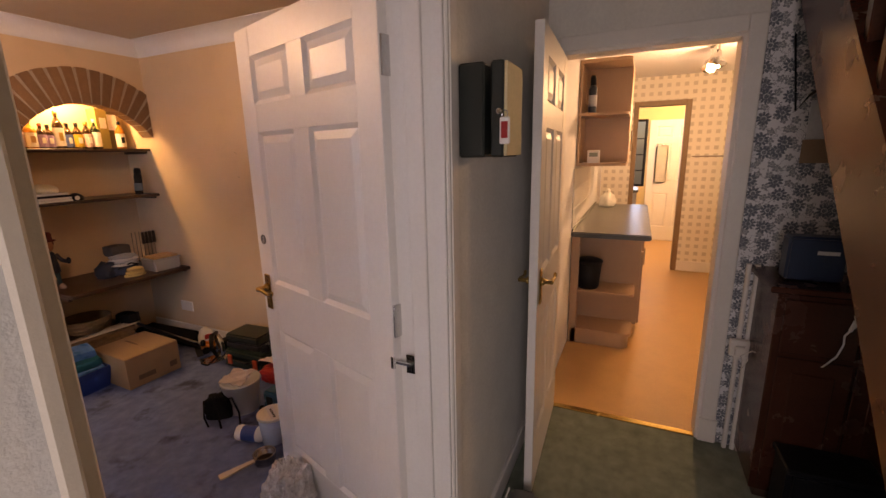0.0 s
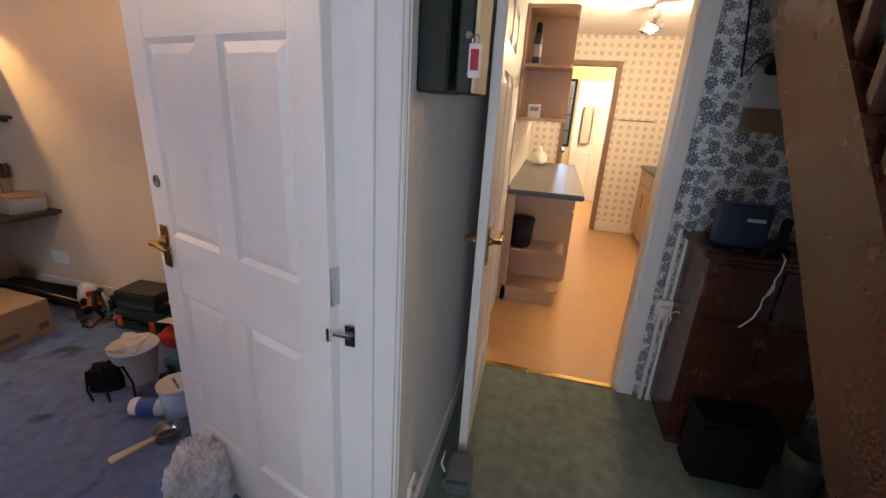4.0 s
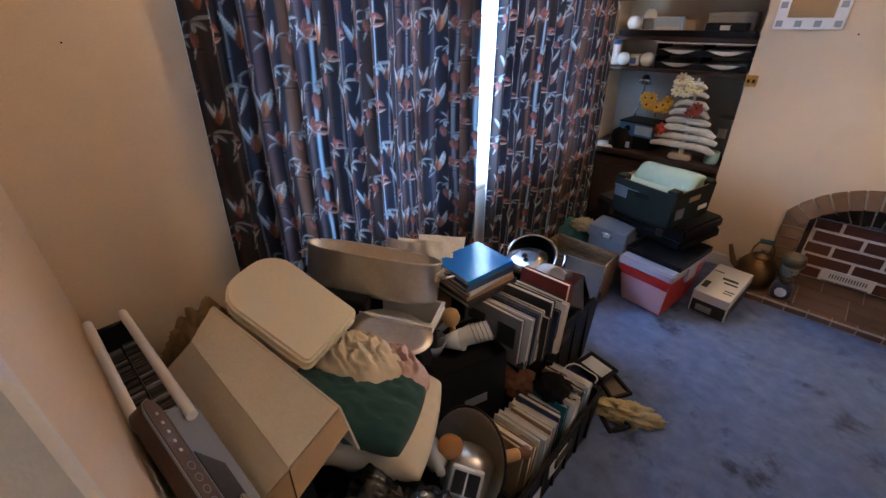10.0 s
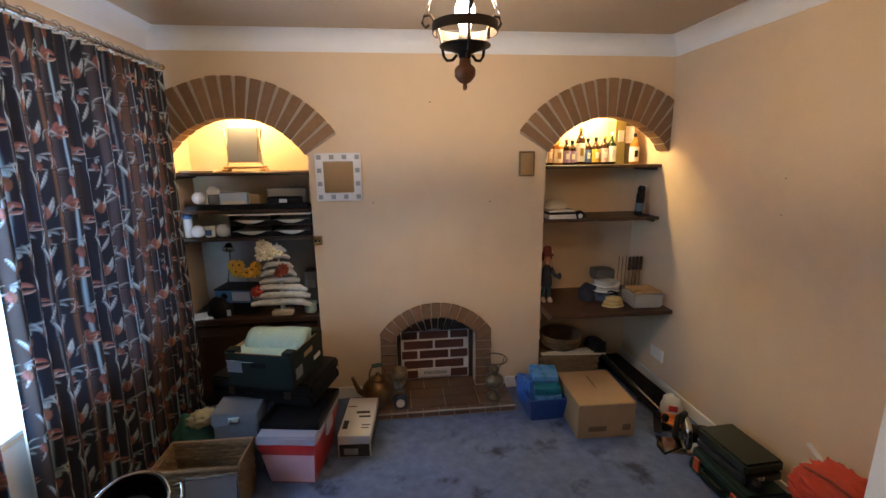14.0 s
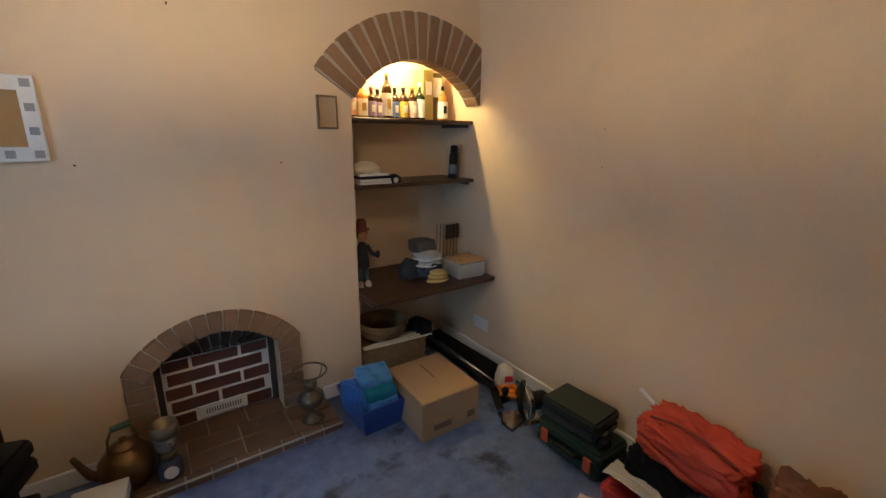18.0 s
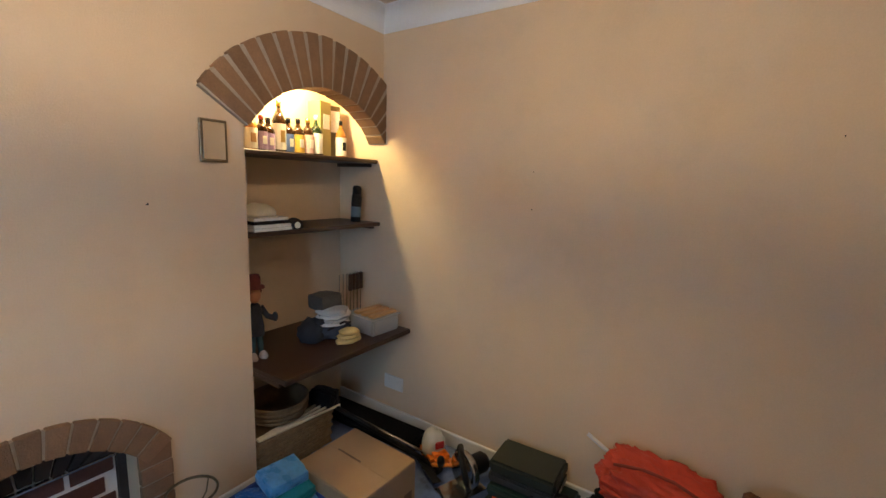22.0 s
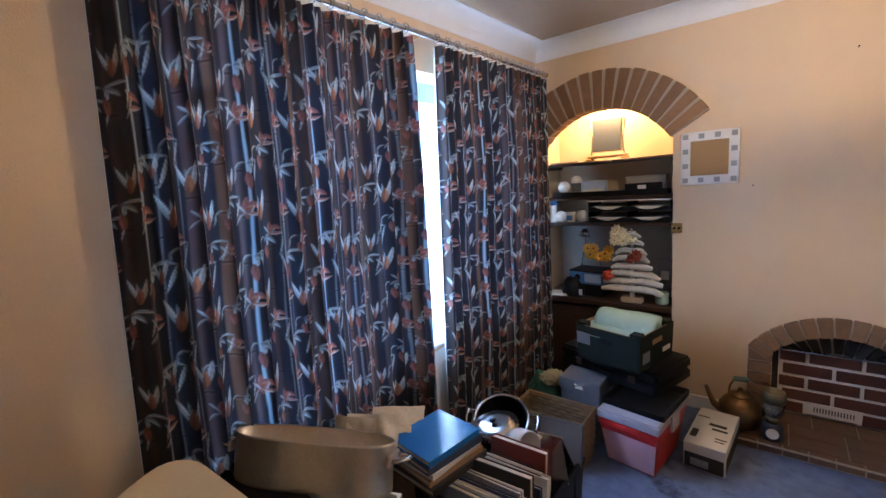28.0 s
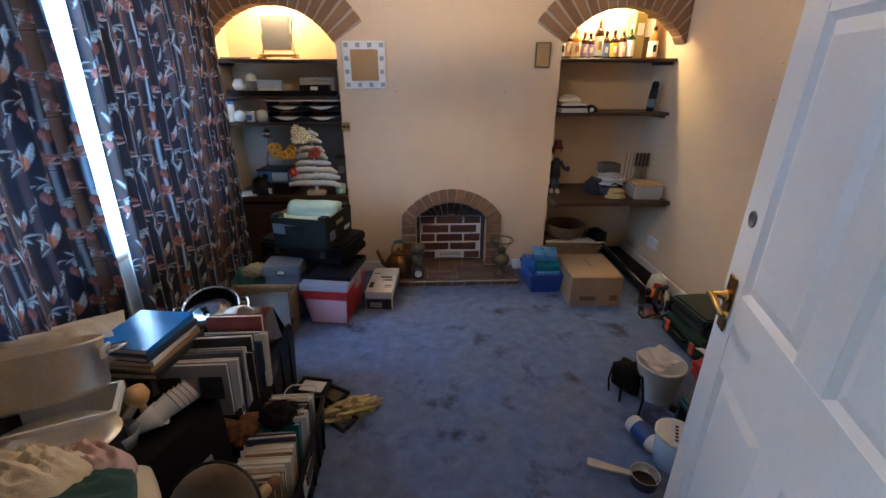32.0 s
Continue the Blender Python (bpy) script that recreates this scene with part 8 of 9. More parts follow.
# dark filler block added under the paperbacks
tagged(part("crate_packing", box(-0.13, 0.13, -0.28, 0.28, 0, 0.100, 0.01, 1, rot(-0.805, -2.045, 0.010, 1)), BLKCL), "added dark filler block at the bottom of the crate", "packing")
c = thing("wool_hat", "small dark brown knitted hat", "hat", rot(-0.765, -1.93, 0.300, 10))
part("crown", crumple(0.13, 0.12, 0.055, 12, 0.3, 3.0, 4, True), BLKCL, c, smooth=0)
tagged(part("folded_leather", crumple(0.18, 0.13, 0.06, 15, 0.5, 3.5, 4, True, rot(-0.92, -1.97, 0.295, -30)), BROWNL, smooth=0), "crumpled reddish brown leather case", "leather case")
for i, (r, x, y, z) in enumerate(((0.055, -0.73, -1.86, 0.315), (0.045, -0.71, -1.90, 0.322), (0.06, -0.72, -1.80, 0.31))):
    pts = [(x + r * math.cos(a * 0.4) * (1 + 0.1 * math.sin(a)), y + 0.8 * r * math.sin(a * 0.4), z + 0.008 * math.sin(a * 1.3)) for a in range(15)]
    tagged(part("cable", tube(pts, 0.003, 6), PAPW if i != 1 else BLACKP, smooth=0), "thin loose cable coiled on the paperbacks", "cable", group="loose cables")
c = thing("rolling_pin", "small wooden rolling pin with an orange knob", "rolling pin", rot(-0.72, -2.29, 0.34, -25, 78, 0))
part("roller", lathe([(0, 0), (0.017, 0), (0.019, 0.01), (0.019, 0.13), (0.017, 0.14), (0, 0.14)], 16, Matrix.Translation((0, 0, -0.05))), PINE, c, smooth=40)
part("knob", lathe([(0, -0.10), (0.015, -0.095), (0.022, -0.08), (0.016, -0.06), (0.008, -0.05)], 16), TURN, c, smooth=40)

# flat black frames and duster on the floor
for i, (x, y, z, rz, w, d) in enumerate(((-0.72, -1.47, 0.0, -30, 0.20, 0.14), (-0.79, -1.43, 0.019, -12, 0.16, 0.12), (-0.66, -1.60, 0.0, -38, 0.26, 0.10))):
    c = thing("picture_holder", "flat black plastic frame lying on the carpet", "frame", rot(x, y, z, rz, 0 if i != 2 else 12, 0), "black frames on the carpet")
    b = box(-w / 2, w / 2, -d / 2, -d / 2 + 0.018, 0, 0.018, 0.003)
    merge(b, box(-w / 2, w / 2, d / 2 - 0.018, d / 2, 0, 0.018, 0.003))
    merge(b, box(-w / 2, -w / 2 + 0.018, -d / 2 + 0.018, d / 2 - 0.018, 0, 0.018, 0.003))
    merge(b, box(w / 2 - 0.018, w / 2, -d / 2 + 0.018, d / 2 - 0.018, 0, 0.018, 0.003))
    part("frame_rim", b, BLACKP, c)
    if i != 2:
        part("frame_pane", box(-w / 2 + 0.018, w / 2 - 0.018, -d / 2 + 0.018, d / 2 - 0.018, 0.004, 0.008), PAPW if i else BLKC, c)
tagged(part("duster", crumple(0.235, 0.10, 0.055, 31, 0.55, 3.6, 5, True, rot(-0.575, -1.590, 0.0, 24)), YELC, smooth=0), "faded yellow cotton duster dropped on the carpet", "duster")

# black carton with cups
CUPX, CUPY, CUPZ = -1.050, -2.150, 0.522
c = thing("black_carton", "open black cardboard carton with cups standing in it", "carton", rot(-1.025, -2.165, 0, -20))
part("carton_body", hollow(0.215, 0.275, 0.525, 0.006, 1.0), BLKCL, c)
part("inner_tray", box(-0.10, 0.10, -0.13, 0.13, 0.48, 0.488), BLKCL, c)
part("print_bar", box(0.1078, 0.1088, -0.03, 0.06, 0.33, 0.37), GREYD, c)
for k in range(5):
    c = thing("stacked_cup", "white cup with a brown rim band lying in a stack", "cup", rot(CUPX + 0.0085 * k, CUPY + 0.0130 * k, CUPZ + 0.001 * k, 148, 76, 0), "stack of cups on its side")
    part("cup", lathe([(0.024, 0), (0.028, 0.004), (0.037, 0.066), (0.040, 0.070), (0.036, 0.070), (0.024, 0.008), (0, 0.006)], 24), CERW, c, smooth=40)
    part("rim_band", tube([(0.0385 * math.cos(q * math.pi / 12), 0.0385 * math.sin(q * math.pi / 12), 0.0685) for q in range(24)], 0.0016, 5, closed=True), BROWNL, c, "brown rim band")
tagged(part("paper_cone", lathe([(0.018, 0), (0.040, 0.085), (0.0385, 0.085), (0.017, 0.002)], 20, rot(CUPX - 0.040, CUPY - 0.030, CUPZ - 0.012, 118, 68, 0)), PAPW, smooth=50), "rolled white paper cup in a black carton", "paper cup")
tagged(part("glass_tube", tube([(CUPX - 0.10, CUPY - 0.01, CUPZ - 0.03), (CUPX - 0.055, CUPY + 0.05, CUPZ + 0.045)], 0.013, 14), CLEAR, smooth=50), "clear glass tube leaning in the carton", "glass tube")
c = thing("wooden_ball", "turned pale wooden knob on a stem", "ornament", rot(-1.075, -2.125, 0.489, 0, 8))
part("knob", lathe([(0, 0.085), (0.012, 0.085), (0.020, 0.092), (0.033, 0.118), (0.028, 0.142), (0.010, 0.152), (0, 0.153)], 18), PINE, c, smooth=60)
part("stem", lathe([(0, 0), (0.016, 0), (0.012, 0.02), (0.010, 0.086), (0, 0.086)], 14), PINE, c, smooth=50)
tagged(part("glass_dish", lathe([(0, 0), (0.030, 0), (0.045, 0.05), (0.048, 0.05), (0.032, -0.004), (0, -0.004)], 20, rot(-1.095, -2.215, 0.494)), CLEAR, smooth=40), "clear glass dish in a black carton", "dish")
c = thing("plastic_tub", "white plastic food tub resting on the pile", "tub", rot(-1.165, -2.285, 0.60, 26, 0, 3))
part("tub_body", hollow(0.24, 0.13, 0.095, 0.004, 0.85, 0.05), PAPW, c, smooth=30)
part("tub_print", panel((0.02, -0.058, 0.030), (0.035, -0.058, 0.030), (0.036, -0.061, 0.060), (0.021, -0.061, 0.060), 0.001), PRINTK, c)
c = thing("platter", "oval dull steel serving platter", "platter", rot(-1.105, -2.385, 0.672, 22, 4, 4) @ Matrix.Diagonal((1.25, 0.82, 1.0, 1.0)))
part("dish", lathe([(0, 0), (0.08, 0), (0.108, 0.012), (0.111, 0.016), (0.08, 0.005), (0, 0.004)], 36), ALU, c, smooth=40)
# hidden dark filler added to support the food tub
tagged(part("box_under_tub", box(-0.12, 0.13, -0.10, 0.06, 0, 0.597, 0.006, 1, rot(-1.19, -2.30, 0, 26)), BLKCL), "added dark filler box under a white food tub", "carton")

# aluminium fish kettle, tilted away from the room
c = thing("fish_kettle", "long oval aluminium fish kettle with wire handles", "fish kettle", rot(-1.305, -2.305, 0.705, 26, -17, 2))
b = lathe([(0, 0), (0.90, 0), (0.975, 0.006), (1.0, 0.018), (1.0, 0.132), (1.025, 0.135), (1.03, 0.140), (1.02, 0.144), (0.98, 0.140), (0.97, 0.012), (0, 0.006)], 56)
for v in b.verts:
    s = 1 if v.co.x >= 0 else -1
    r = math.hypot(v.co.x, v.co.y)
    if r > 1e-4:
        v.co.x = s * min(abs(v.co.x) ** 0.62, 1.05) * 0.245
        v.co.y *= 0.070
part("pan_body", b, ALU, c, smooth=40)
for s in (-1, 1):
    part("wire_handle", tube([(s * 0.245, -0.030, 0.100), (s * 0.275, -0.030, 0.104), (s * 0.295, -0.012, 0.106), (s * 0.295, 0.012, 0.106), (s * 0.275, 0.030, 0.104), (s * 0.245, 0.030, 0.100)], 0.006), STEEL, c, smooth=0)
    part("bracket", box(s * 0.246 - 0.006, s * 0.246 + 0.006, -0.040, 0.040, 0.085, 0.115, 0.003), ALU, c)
# hidden dark filler added to support the fish kettle
tagged(part("heap_box", box(-0.16, 0.16, -0.12, 0.12, 0, 0.735, 0.006, 1, rot(-1.42, -2.35, 0, 26)), BLKCL), "added dark tall filler box under the fish kettle", "carton")

# cushions, cloths and bag
tagged(part("pillow", cushion_bm(0.50, 0.36, 0.16, 2, rot(-1.06, -2.60, 0.49, 34, -4, 10)), CREAMC, smooth=0), "plump cream cotton pillow", "pillow")
tagged(part("cushion", cushion_bm(0.34, 0.24, 0.13, 5, rot(-0.975, -2.630, 0.635, 28, -6, 12)), GREENC, smooth=0), "bottle green cushion lying on a pillow", "cushion")


def ruffle(w, d, h, seed, turns, m):
    """A bunched cloth: an uneven spiral of soft pleats standing on edge, sinking towards the rim."""
    bm = bmesh.new()
    off = Vector((seed * 1.7, seed * 0.9, seed * 2.3))
    n, rows = 72, 30
    grid = []
    for i in range(rows + 1):
        q = i / rows
        ring = []
        for k in range(n):
            a = 2 * math.pi * k / n
            p = Vector((math.cos(a) * q, math.sin(a) * q, 0))
            wv = noise.noise(p * 2.1 + off) * 1.1
            pleat = 0.5 + 0.5 * math.sin((p.x * 0.9 + p.y * 0.45 + wv * 0.35) * turns * 1.7)
            fold = abs(noise.noise(p * 5.5 + off))
            z = h * (1 - q ** 3.2) * (0.72 + 0.24 * pleat - 0.30 * fold) + 0.006
            e = 1 + 0.16 * noise.noise(Vector((math.cos(a) * 1.8, math.sin(a) * 1.8, seed)))
            ring.append(bm.verts.new((p.x * w / 2 * e, p.y * d / 2 * e, max(0.0, z) if i < rows else 0.0)))
        grid.append(ring)
    for ra, rb in zip(grid[1:], grid[2:]):
        for k in range(n):
            bm.faces.new((ra[k], ra[(k + 1) % n], rb[(k + 1) % n], rb[k]))
    bm.faces.new(grid[1])
    bm.faces.new(grid[-1][::-1])
    bmesh.ops.recalc_face_normals(bm, faces=bm.faces[:])
    bm.transform(m)
    return bm


tagged(part("folded_towel", ruffle(0.26, 0.19, 0.085, 4, 13, rot(-1.035, -2.565, 0.735, 35, 0, 8)), CREAMC, smooth=0), "bunched cream cotton cloth", "cloth")
PINKC = mat("pale_pink_cotton", (0.52, 0.36, 0.33), 0.9, var=0.1, bump=0.5, fine=260)
tagged(part("pink_cloth", ruffle(0.20, 0.15, 0.085, 9, 9, rot(-0.975, -2.480, 0.675, 10, 0, 12)), PINKC, smooth=0), "bunched pale pink cotton cloth", "cloth")
# added dark filler that carries the pillow and cloths
tagged(part("heap_carton", box(-0.26, 0.24, -0.17, 0.17, 0, 0.46, 0.01, 1, rot(-1.07, -2.62, 0, 18)), BLKCL), "added dark filler box beneath the pillow", "carton")
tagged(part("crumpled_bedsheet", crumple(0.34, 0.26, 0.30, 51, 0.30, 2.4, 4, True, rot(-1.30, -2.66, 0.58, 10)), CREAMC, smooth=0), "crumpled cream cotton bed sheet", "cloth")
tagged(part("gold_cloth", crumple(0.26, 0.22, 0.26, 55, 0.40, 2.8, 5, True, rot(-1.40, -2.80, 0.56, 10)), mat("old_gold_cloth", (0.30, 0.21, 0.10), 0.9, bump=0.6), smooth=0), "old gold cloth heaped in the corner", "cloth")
# added dark filler that carries the corner cloth
tagged(part("corner_box", box(-0.15, 0.15, -0.15, 0.15, 0, 0.60, 0.006, 1, rot(-1.44, -2.83, 0, 4)), BLKCL), "added dark filler box in the corner under a cloth", "carton")
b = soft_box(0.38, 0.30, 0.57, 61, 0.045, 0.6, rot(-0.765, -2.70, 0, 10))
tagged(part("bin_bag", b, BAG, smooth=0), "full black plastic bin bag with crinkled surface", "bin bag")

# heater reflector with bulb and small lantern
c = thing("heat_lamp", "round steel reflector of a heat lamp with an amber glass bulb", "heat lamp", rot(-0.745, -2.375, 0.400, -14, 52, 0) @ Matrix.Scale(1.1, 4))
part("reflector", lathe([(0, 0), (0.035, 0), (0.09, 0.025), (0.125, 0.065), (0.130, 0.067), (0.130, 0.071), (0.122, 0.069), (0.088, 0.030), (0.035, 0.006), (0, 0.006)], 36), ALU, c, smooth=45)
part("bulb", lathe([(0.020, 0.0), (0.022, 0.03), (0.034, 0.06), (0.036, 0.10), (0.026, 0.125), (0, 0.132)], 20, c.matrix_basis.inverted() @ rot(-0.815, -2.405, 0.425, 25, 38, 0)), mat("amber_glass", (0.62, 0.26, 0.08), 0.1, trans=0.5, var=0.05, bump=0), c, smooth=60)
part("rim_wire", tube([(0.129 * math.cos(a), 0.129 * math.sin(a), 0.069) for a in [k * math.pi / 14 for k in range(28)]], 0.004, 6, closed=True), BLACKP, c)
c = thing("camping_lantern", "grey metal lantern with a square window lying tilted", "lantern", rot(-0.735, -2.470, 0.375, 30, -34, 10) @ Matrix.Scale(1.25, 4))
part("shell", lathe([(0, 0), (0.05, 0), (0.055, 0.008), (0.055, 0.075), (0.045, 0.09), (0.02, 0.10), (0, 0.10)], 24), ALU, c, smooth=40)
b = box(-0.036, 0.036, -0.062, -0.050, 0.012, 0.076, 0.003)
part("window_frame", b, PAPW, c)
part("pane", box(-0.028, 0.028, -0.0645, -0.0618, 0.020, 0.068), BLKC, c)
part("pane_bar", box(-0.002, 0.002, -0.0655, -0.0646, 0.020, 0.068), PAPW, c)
# added black filler that carries the heat lamp and lantern
tagged(part("small_carton", box(-0.10, 0.10, -0.11, 0.10, 0, 0.40, 0.004, 1, rot(-0.80, -2.42, 0, 10)), BLKCL), "added small black filler box under the heat lamp", "carton")
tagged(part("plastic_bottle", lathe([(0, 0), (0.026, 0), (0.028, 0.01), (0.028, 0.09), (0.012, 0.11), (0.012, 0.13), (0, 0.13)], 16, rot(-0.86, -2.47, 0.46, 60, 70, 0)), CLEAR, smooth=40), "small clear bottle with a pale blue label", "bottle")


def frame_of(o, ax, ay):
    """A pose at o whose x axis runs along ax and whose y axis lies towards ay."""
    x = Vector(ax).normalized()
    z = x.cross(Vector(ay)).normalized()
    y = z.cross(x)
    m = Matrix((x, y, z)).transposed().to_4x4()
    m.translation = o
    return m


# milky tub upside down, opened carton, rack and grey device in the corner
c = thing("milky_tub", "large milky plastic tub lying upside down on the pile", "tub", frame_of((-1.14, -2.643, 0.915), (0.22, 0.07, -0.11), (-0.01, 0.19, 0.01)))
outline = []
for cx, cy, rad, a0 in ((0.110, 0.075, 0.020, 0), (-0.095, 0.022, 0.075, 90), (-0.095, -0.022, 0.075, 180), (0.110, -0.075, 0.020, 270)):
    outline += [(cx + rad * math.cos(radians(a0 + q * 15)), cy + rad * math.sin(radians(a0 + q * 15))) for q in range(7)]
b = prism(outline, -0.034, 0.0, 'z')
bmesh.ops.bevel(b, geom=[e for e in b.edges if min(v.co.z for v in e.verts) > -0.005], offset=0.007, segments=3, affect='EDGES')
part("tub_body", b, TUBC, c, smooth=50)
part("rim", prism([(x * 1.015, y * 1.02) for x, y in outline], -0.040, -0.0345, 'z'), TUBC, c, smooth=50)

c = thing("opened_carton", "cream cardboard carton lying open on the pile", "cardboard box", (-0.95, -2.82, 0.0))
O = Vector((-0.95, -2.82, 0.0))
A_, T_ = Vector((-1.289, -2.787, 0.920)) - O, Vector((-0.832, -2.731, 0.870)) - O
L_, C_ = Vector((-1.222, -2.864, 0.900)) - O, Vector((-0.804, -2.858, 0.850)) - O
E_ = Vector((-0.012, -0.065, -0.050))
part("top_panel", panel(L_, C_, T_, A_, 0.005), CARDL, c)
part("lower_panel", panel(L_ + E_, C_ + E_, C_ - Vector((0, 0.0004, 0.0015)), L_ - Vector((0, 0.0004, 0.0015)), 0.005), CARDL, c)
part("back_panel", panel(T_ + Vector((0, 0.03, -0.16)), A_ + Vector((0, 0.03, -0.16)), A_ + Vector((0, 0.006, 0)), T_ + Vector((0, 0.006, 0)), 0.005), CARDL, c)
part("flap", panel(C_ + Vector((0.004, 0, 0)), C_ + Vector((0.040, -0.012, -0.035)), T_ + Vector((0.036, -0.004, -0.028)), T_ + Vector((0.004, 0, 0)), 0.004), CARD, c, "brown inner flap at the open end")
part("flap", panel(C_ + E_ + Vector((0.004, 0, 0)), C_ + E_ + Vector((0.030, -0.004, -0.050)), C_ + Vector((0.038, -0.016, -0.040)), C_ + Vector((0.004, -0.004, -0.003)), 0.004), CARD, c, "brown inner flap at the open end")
# added dark filler below the carton's open panels
tagged(part("bottom_box", box(-0.33, 0.07, -0.085, 0.055, 0, 0.70, 0.006, 1, rot(-0.97, -2.85, 0, 0)), BLKCL), "added dark filler box under the opened carton", "carton")

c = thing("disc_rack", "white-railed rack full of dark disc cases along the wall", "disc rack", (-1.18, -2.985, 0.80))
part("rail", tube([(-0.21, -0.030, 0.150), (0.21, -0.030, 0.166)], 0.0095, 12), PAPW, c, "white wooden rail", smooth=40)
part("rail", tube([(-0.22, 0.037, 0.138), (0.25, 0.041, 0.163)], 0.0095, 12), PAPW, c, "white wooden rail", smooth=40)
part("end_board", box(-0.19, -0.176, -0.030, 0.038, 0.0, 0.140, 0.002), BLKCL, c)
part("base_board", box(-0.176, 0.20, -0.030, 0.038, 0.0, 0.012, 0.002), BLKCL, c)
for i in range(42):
    for y0, y1 in ((-0.026, 0.002), (0.006, 0.034)):
        z1 = 0.098 + 0.004 * math.sin(i * 2.3 + y0 * 90) + 0.0003 * i
        part("disc_case", box(-0.150 + i * 0.0078, -0.1435 + i * 0.0078, y0, y1, 0.012, z1), GREYD if (i * 7 + int(y0 > 0)) % 6 == 2 else BLKC, c)
tagged(part("corner_carton", box(-1.39, -0.72, -3.016, -2.945, 0, 0.795, 0.004), BLKCL), "narrow black carton standing against the wall", "carton")
c = thing("grey_device", "grey kitchen appliance with a brown button strip and a display", "appliance", frame_of((-0.828, -2.956, 0.905), (0.20, 0.015, -0.12), (0.0, 0.6, -0.8)))
part("shell", box(-0.15, 0.17, -0.020, 0.062, -0.030, 0.0, 0.006, 2), GREYD, c, smooth=40)
strip = prism([(0.17, -0.050), (0.17, -0.020), (-0.15, -0.020)] + [(-0.15 + 0.022 * math.cos(radians(90 + a)), -0.035 + 0.015 * math.sin(radians(90 + a))) for a in range(20, 161, 20)] + [(-0.15, -0.050)], -0.030, 0.003, 'z')
part("button_strip", strip, mat("dark_brown_strip", (0.09, 0.055, 0.045), 0.4), c, "brown button strip with a rounded end")
part("edge_trim", tube([(0.17, -0.0515, 0.0), (-0.15, -0.0515, 0.0), (-0.168, -0.044, 0.0), (-0.173, -0.034, 0.0), (-0.166, -0.024, 0.0), (-0.15, -0.0195, 0.0)], 0.0022, 6), GREYD, c, smooth=50)
part("display", prism([(-0.06, -0.012), (0.10, -0.012), (0.115, 0.030), (-0.02, 0.030)], 0.0002, 0.0022, 'z'), BLKC, c, "dark display panel")
part("knob", lathe([(0, 0.0), (0.011, 0.0), (0.010, 0.006), (0, 0.007)], 14, rot(0.05, 0.012, 0.0022)), CHROME, c)
for k in range(5):
    part("button", box(-0.145 + k * 0.018, -0.139 + k * 0.018, -0.038, -0.032, 0.003, 0.0042, 0.001), PAPW, c)
for k in range(4):
    part("button_ring", band(0.006, 0.0075, 0.0031, 0.0037, 16), GREYD, c).location = (-0.04 + k * 0.022, -0.035, 0)

# ---- things along the wall by the hearth ----
c = thing("folder_box", "blue plastic box holding light blue and teal packs", "storage box", rot(0.672, -0.285, 0, 1))
part("box_body", hollow(0.245, 0.325, 0.150, 0.005, 0.88, 0.03), BLUEPL, c, smooth=35)
for i, (xx, yy, z, mt, w, d, hh) in enumerate(((0.690, -0.345, 0.112, SKYPL, 0.175, 0.15, 0.050), (0.686, -0.325, 0.165, TEALF, 0.180, 0.16, 0.058), (0.683, -0.295, 0.226, SKYPL, 0.180, 0.13, 0.056))):
    tagged(part("fabric_pack", soft_box(w, d, hh, 30 + i, 0.010, 0.22, rot(xx, yy, z, 2 - 3 * i, 6 + 3 * i, 2 * i)), mt, smooth=0), ("light blue" if mt is SKYPL else "teal blue") + " plastic-wrapped pack stacked in a box", "pack", group="packs in a blue box")
tagged(part("plastic_wrap", soft_box(0.07, 0.20, 0.17, 41, 0.030, 0.4, rot(0.575, -0.300, 0.060, 8, -10, 4)), mat("mid_blue_film", (0.03, 0.13, 0.42), 0.3, var=0.3, scale=12, bump=0.3, fine=40), smooth=0), "crumpled blue plastic wrap stuffed beside the packs", "plastic wrap")

c = thing("cardboard_box", "closed plain brown cardboard box with folded flaps", "cardboard box", rot(0.968, -0.446, 0, -2))
part("box_body", box(-0.176, 0.176, -0.202, 0.202, 0, 0.218, 0.003), CARD, c)
part("flap", box(-0.175, -0.003, -0.201, 0.201, 0.2185, 0.2222, 0.001, 1, rot(0, 0, 0, 0, 0, 0.3)), CARD, c)
part("flap", box(0.001, 0.175, -0.201, 0.201, 0.2185, 0.2222, 0.001, 1, rot(0, 0, 0, 0, 0, -0.8)), CARD, c)
part("print", box(-0.11, 0.0, -0.2035, -0.2022, 0.045, 0.078), mat("brown_print", (0.16, 0.10, 0.06), 0.8), c)
part("print", box(0.10, 0.15, -0.2035, -0.2022, 0.045, 0.085), mat("brown_print", (0.16, 0.10, 0.06)), c)
part("print", box(0.004, 0.012, -0.02, 0.13, 0.2222, 0.2235, 0, 1, rot(0, 0, 0.001, 0, 0, -0.8)), mat("brown_print", (0.16, 0.10, 0.06)), c)

c = thing("strimmer", "black strimmer lying in the corner along the wall", "strimmer", (1.28, -0.3, 0))
part("shaft", tube([(-0.07, 0.42, 0.250), (-0.02, 0.20, 0.185), (0.04, -0.05, 0.105), (0.085, -0.25, 0.040)], 0.013, 10), BLACKP, c, smooth=0)
part("motor_head", soft_box(0.10, 0.16, 0.10, 7, 0.02, 0.3, rot(-0.055, 0.38, 0.20, 12)), BLACKP, c, smooth=0)
part("guard", box(0.055, 0.12, -0.34, -0.23, 0.0, 0.05, 0.012, 2), BLACKP, c)
part("second_pole", tube([(0.02, 0.40, 0.16), (0.14, -0.24, 0.035)], 0.009, 8), CHROME, c, smooth=0)
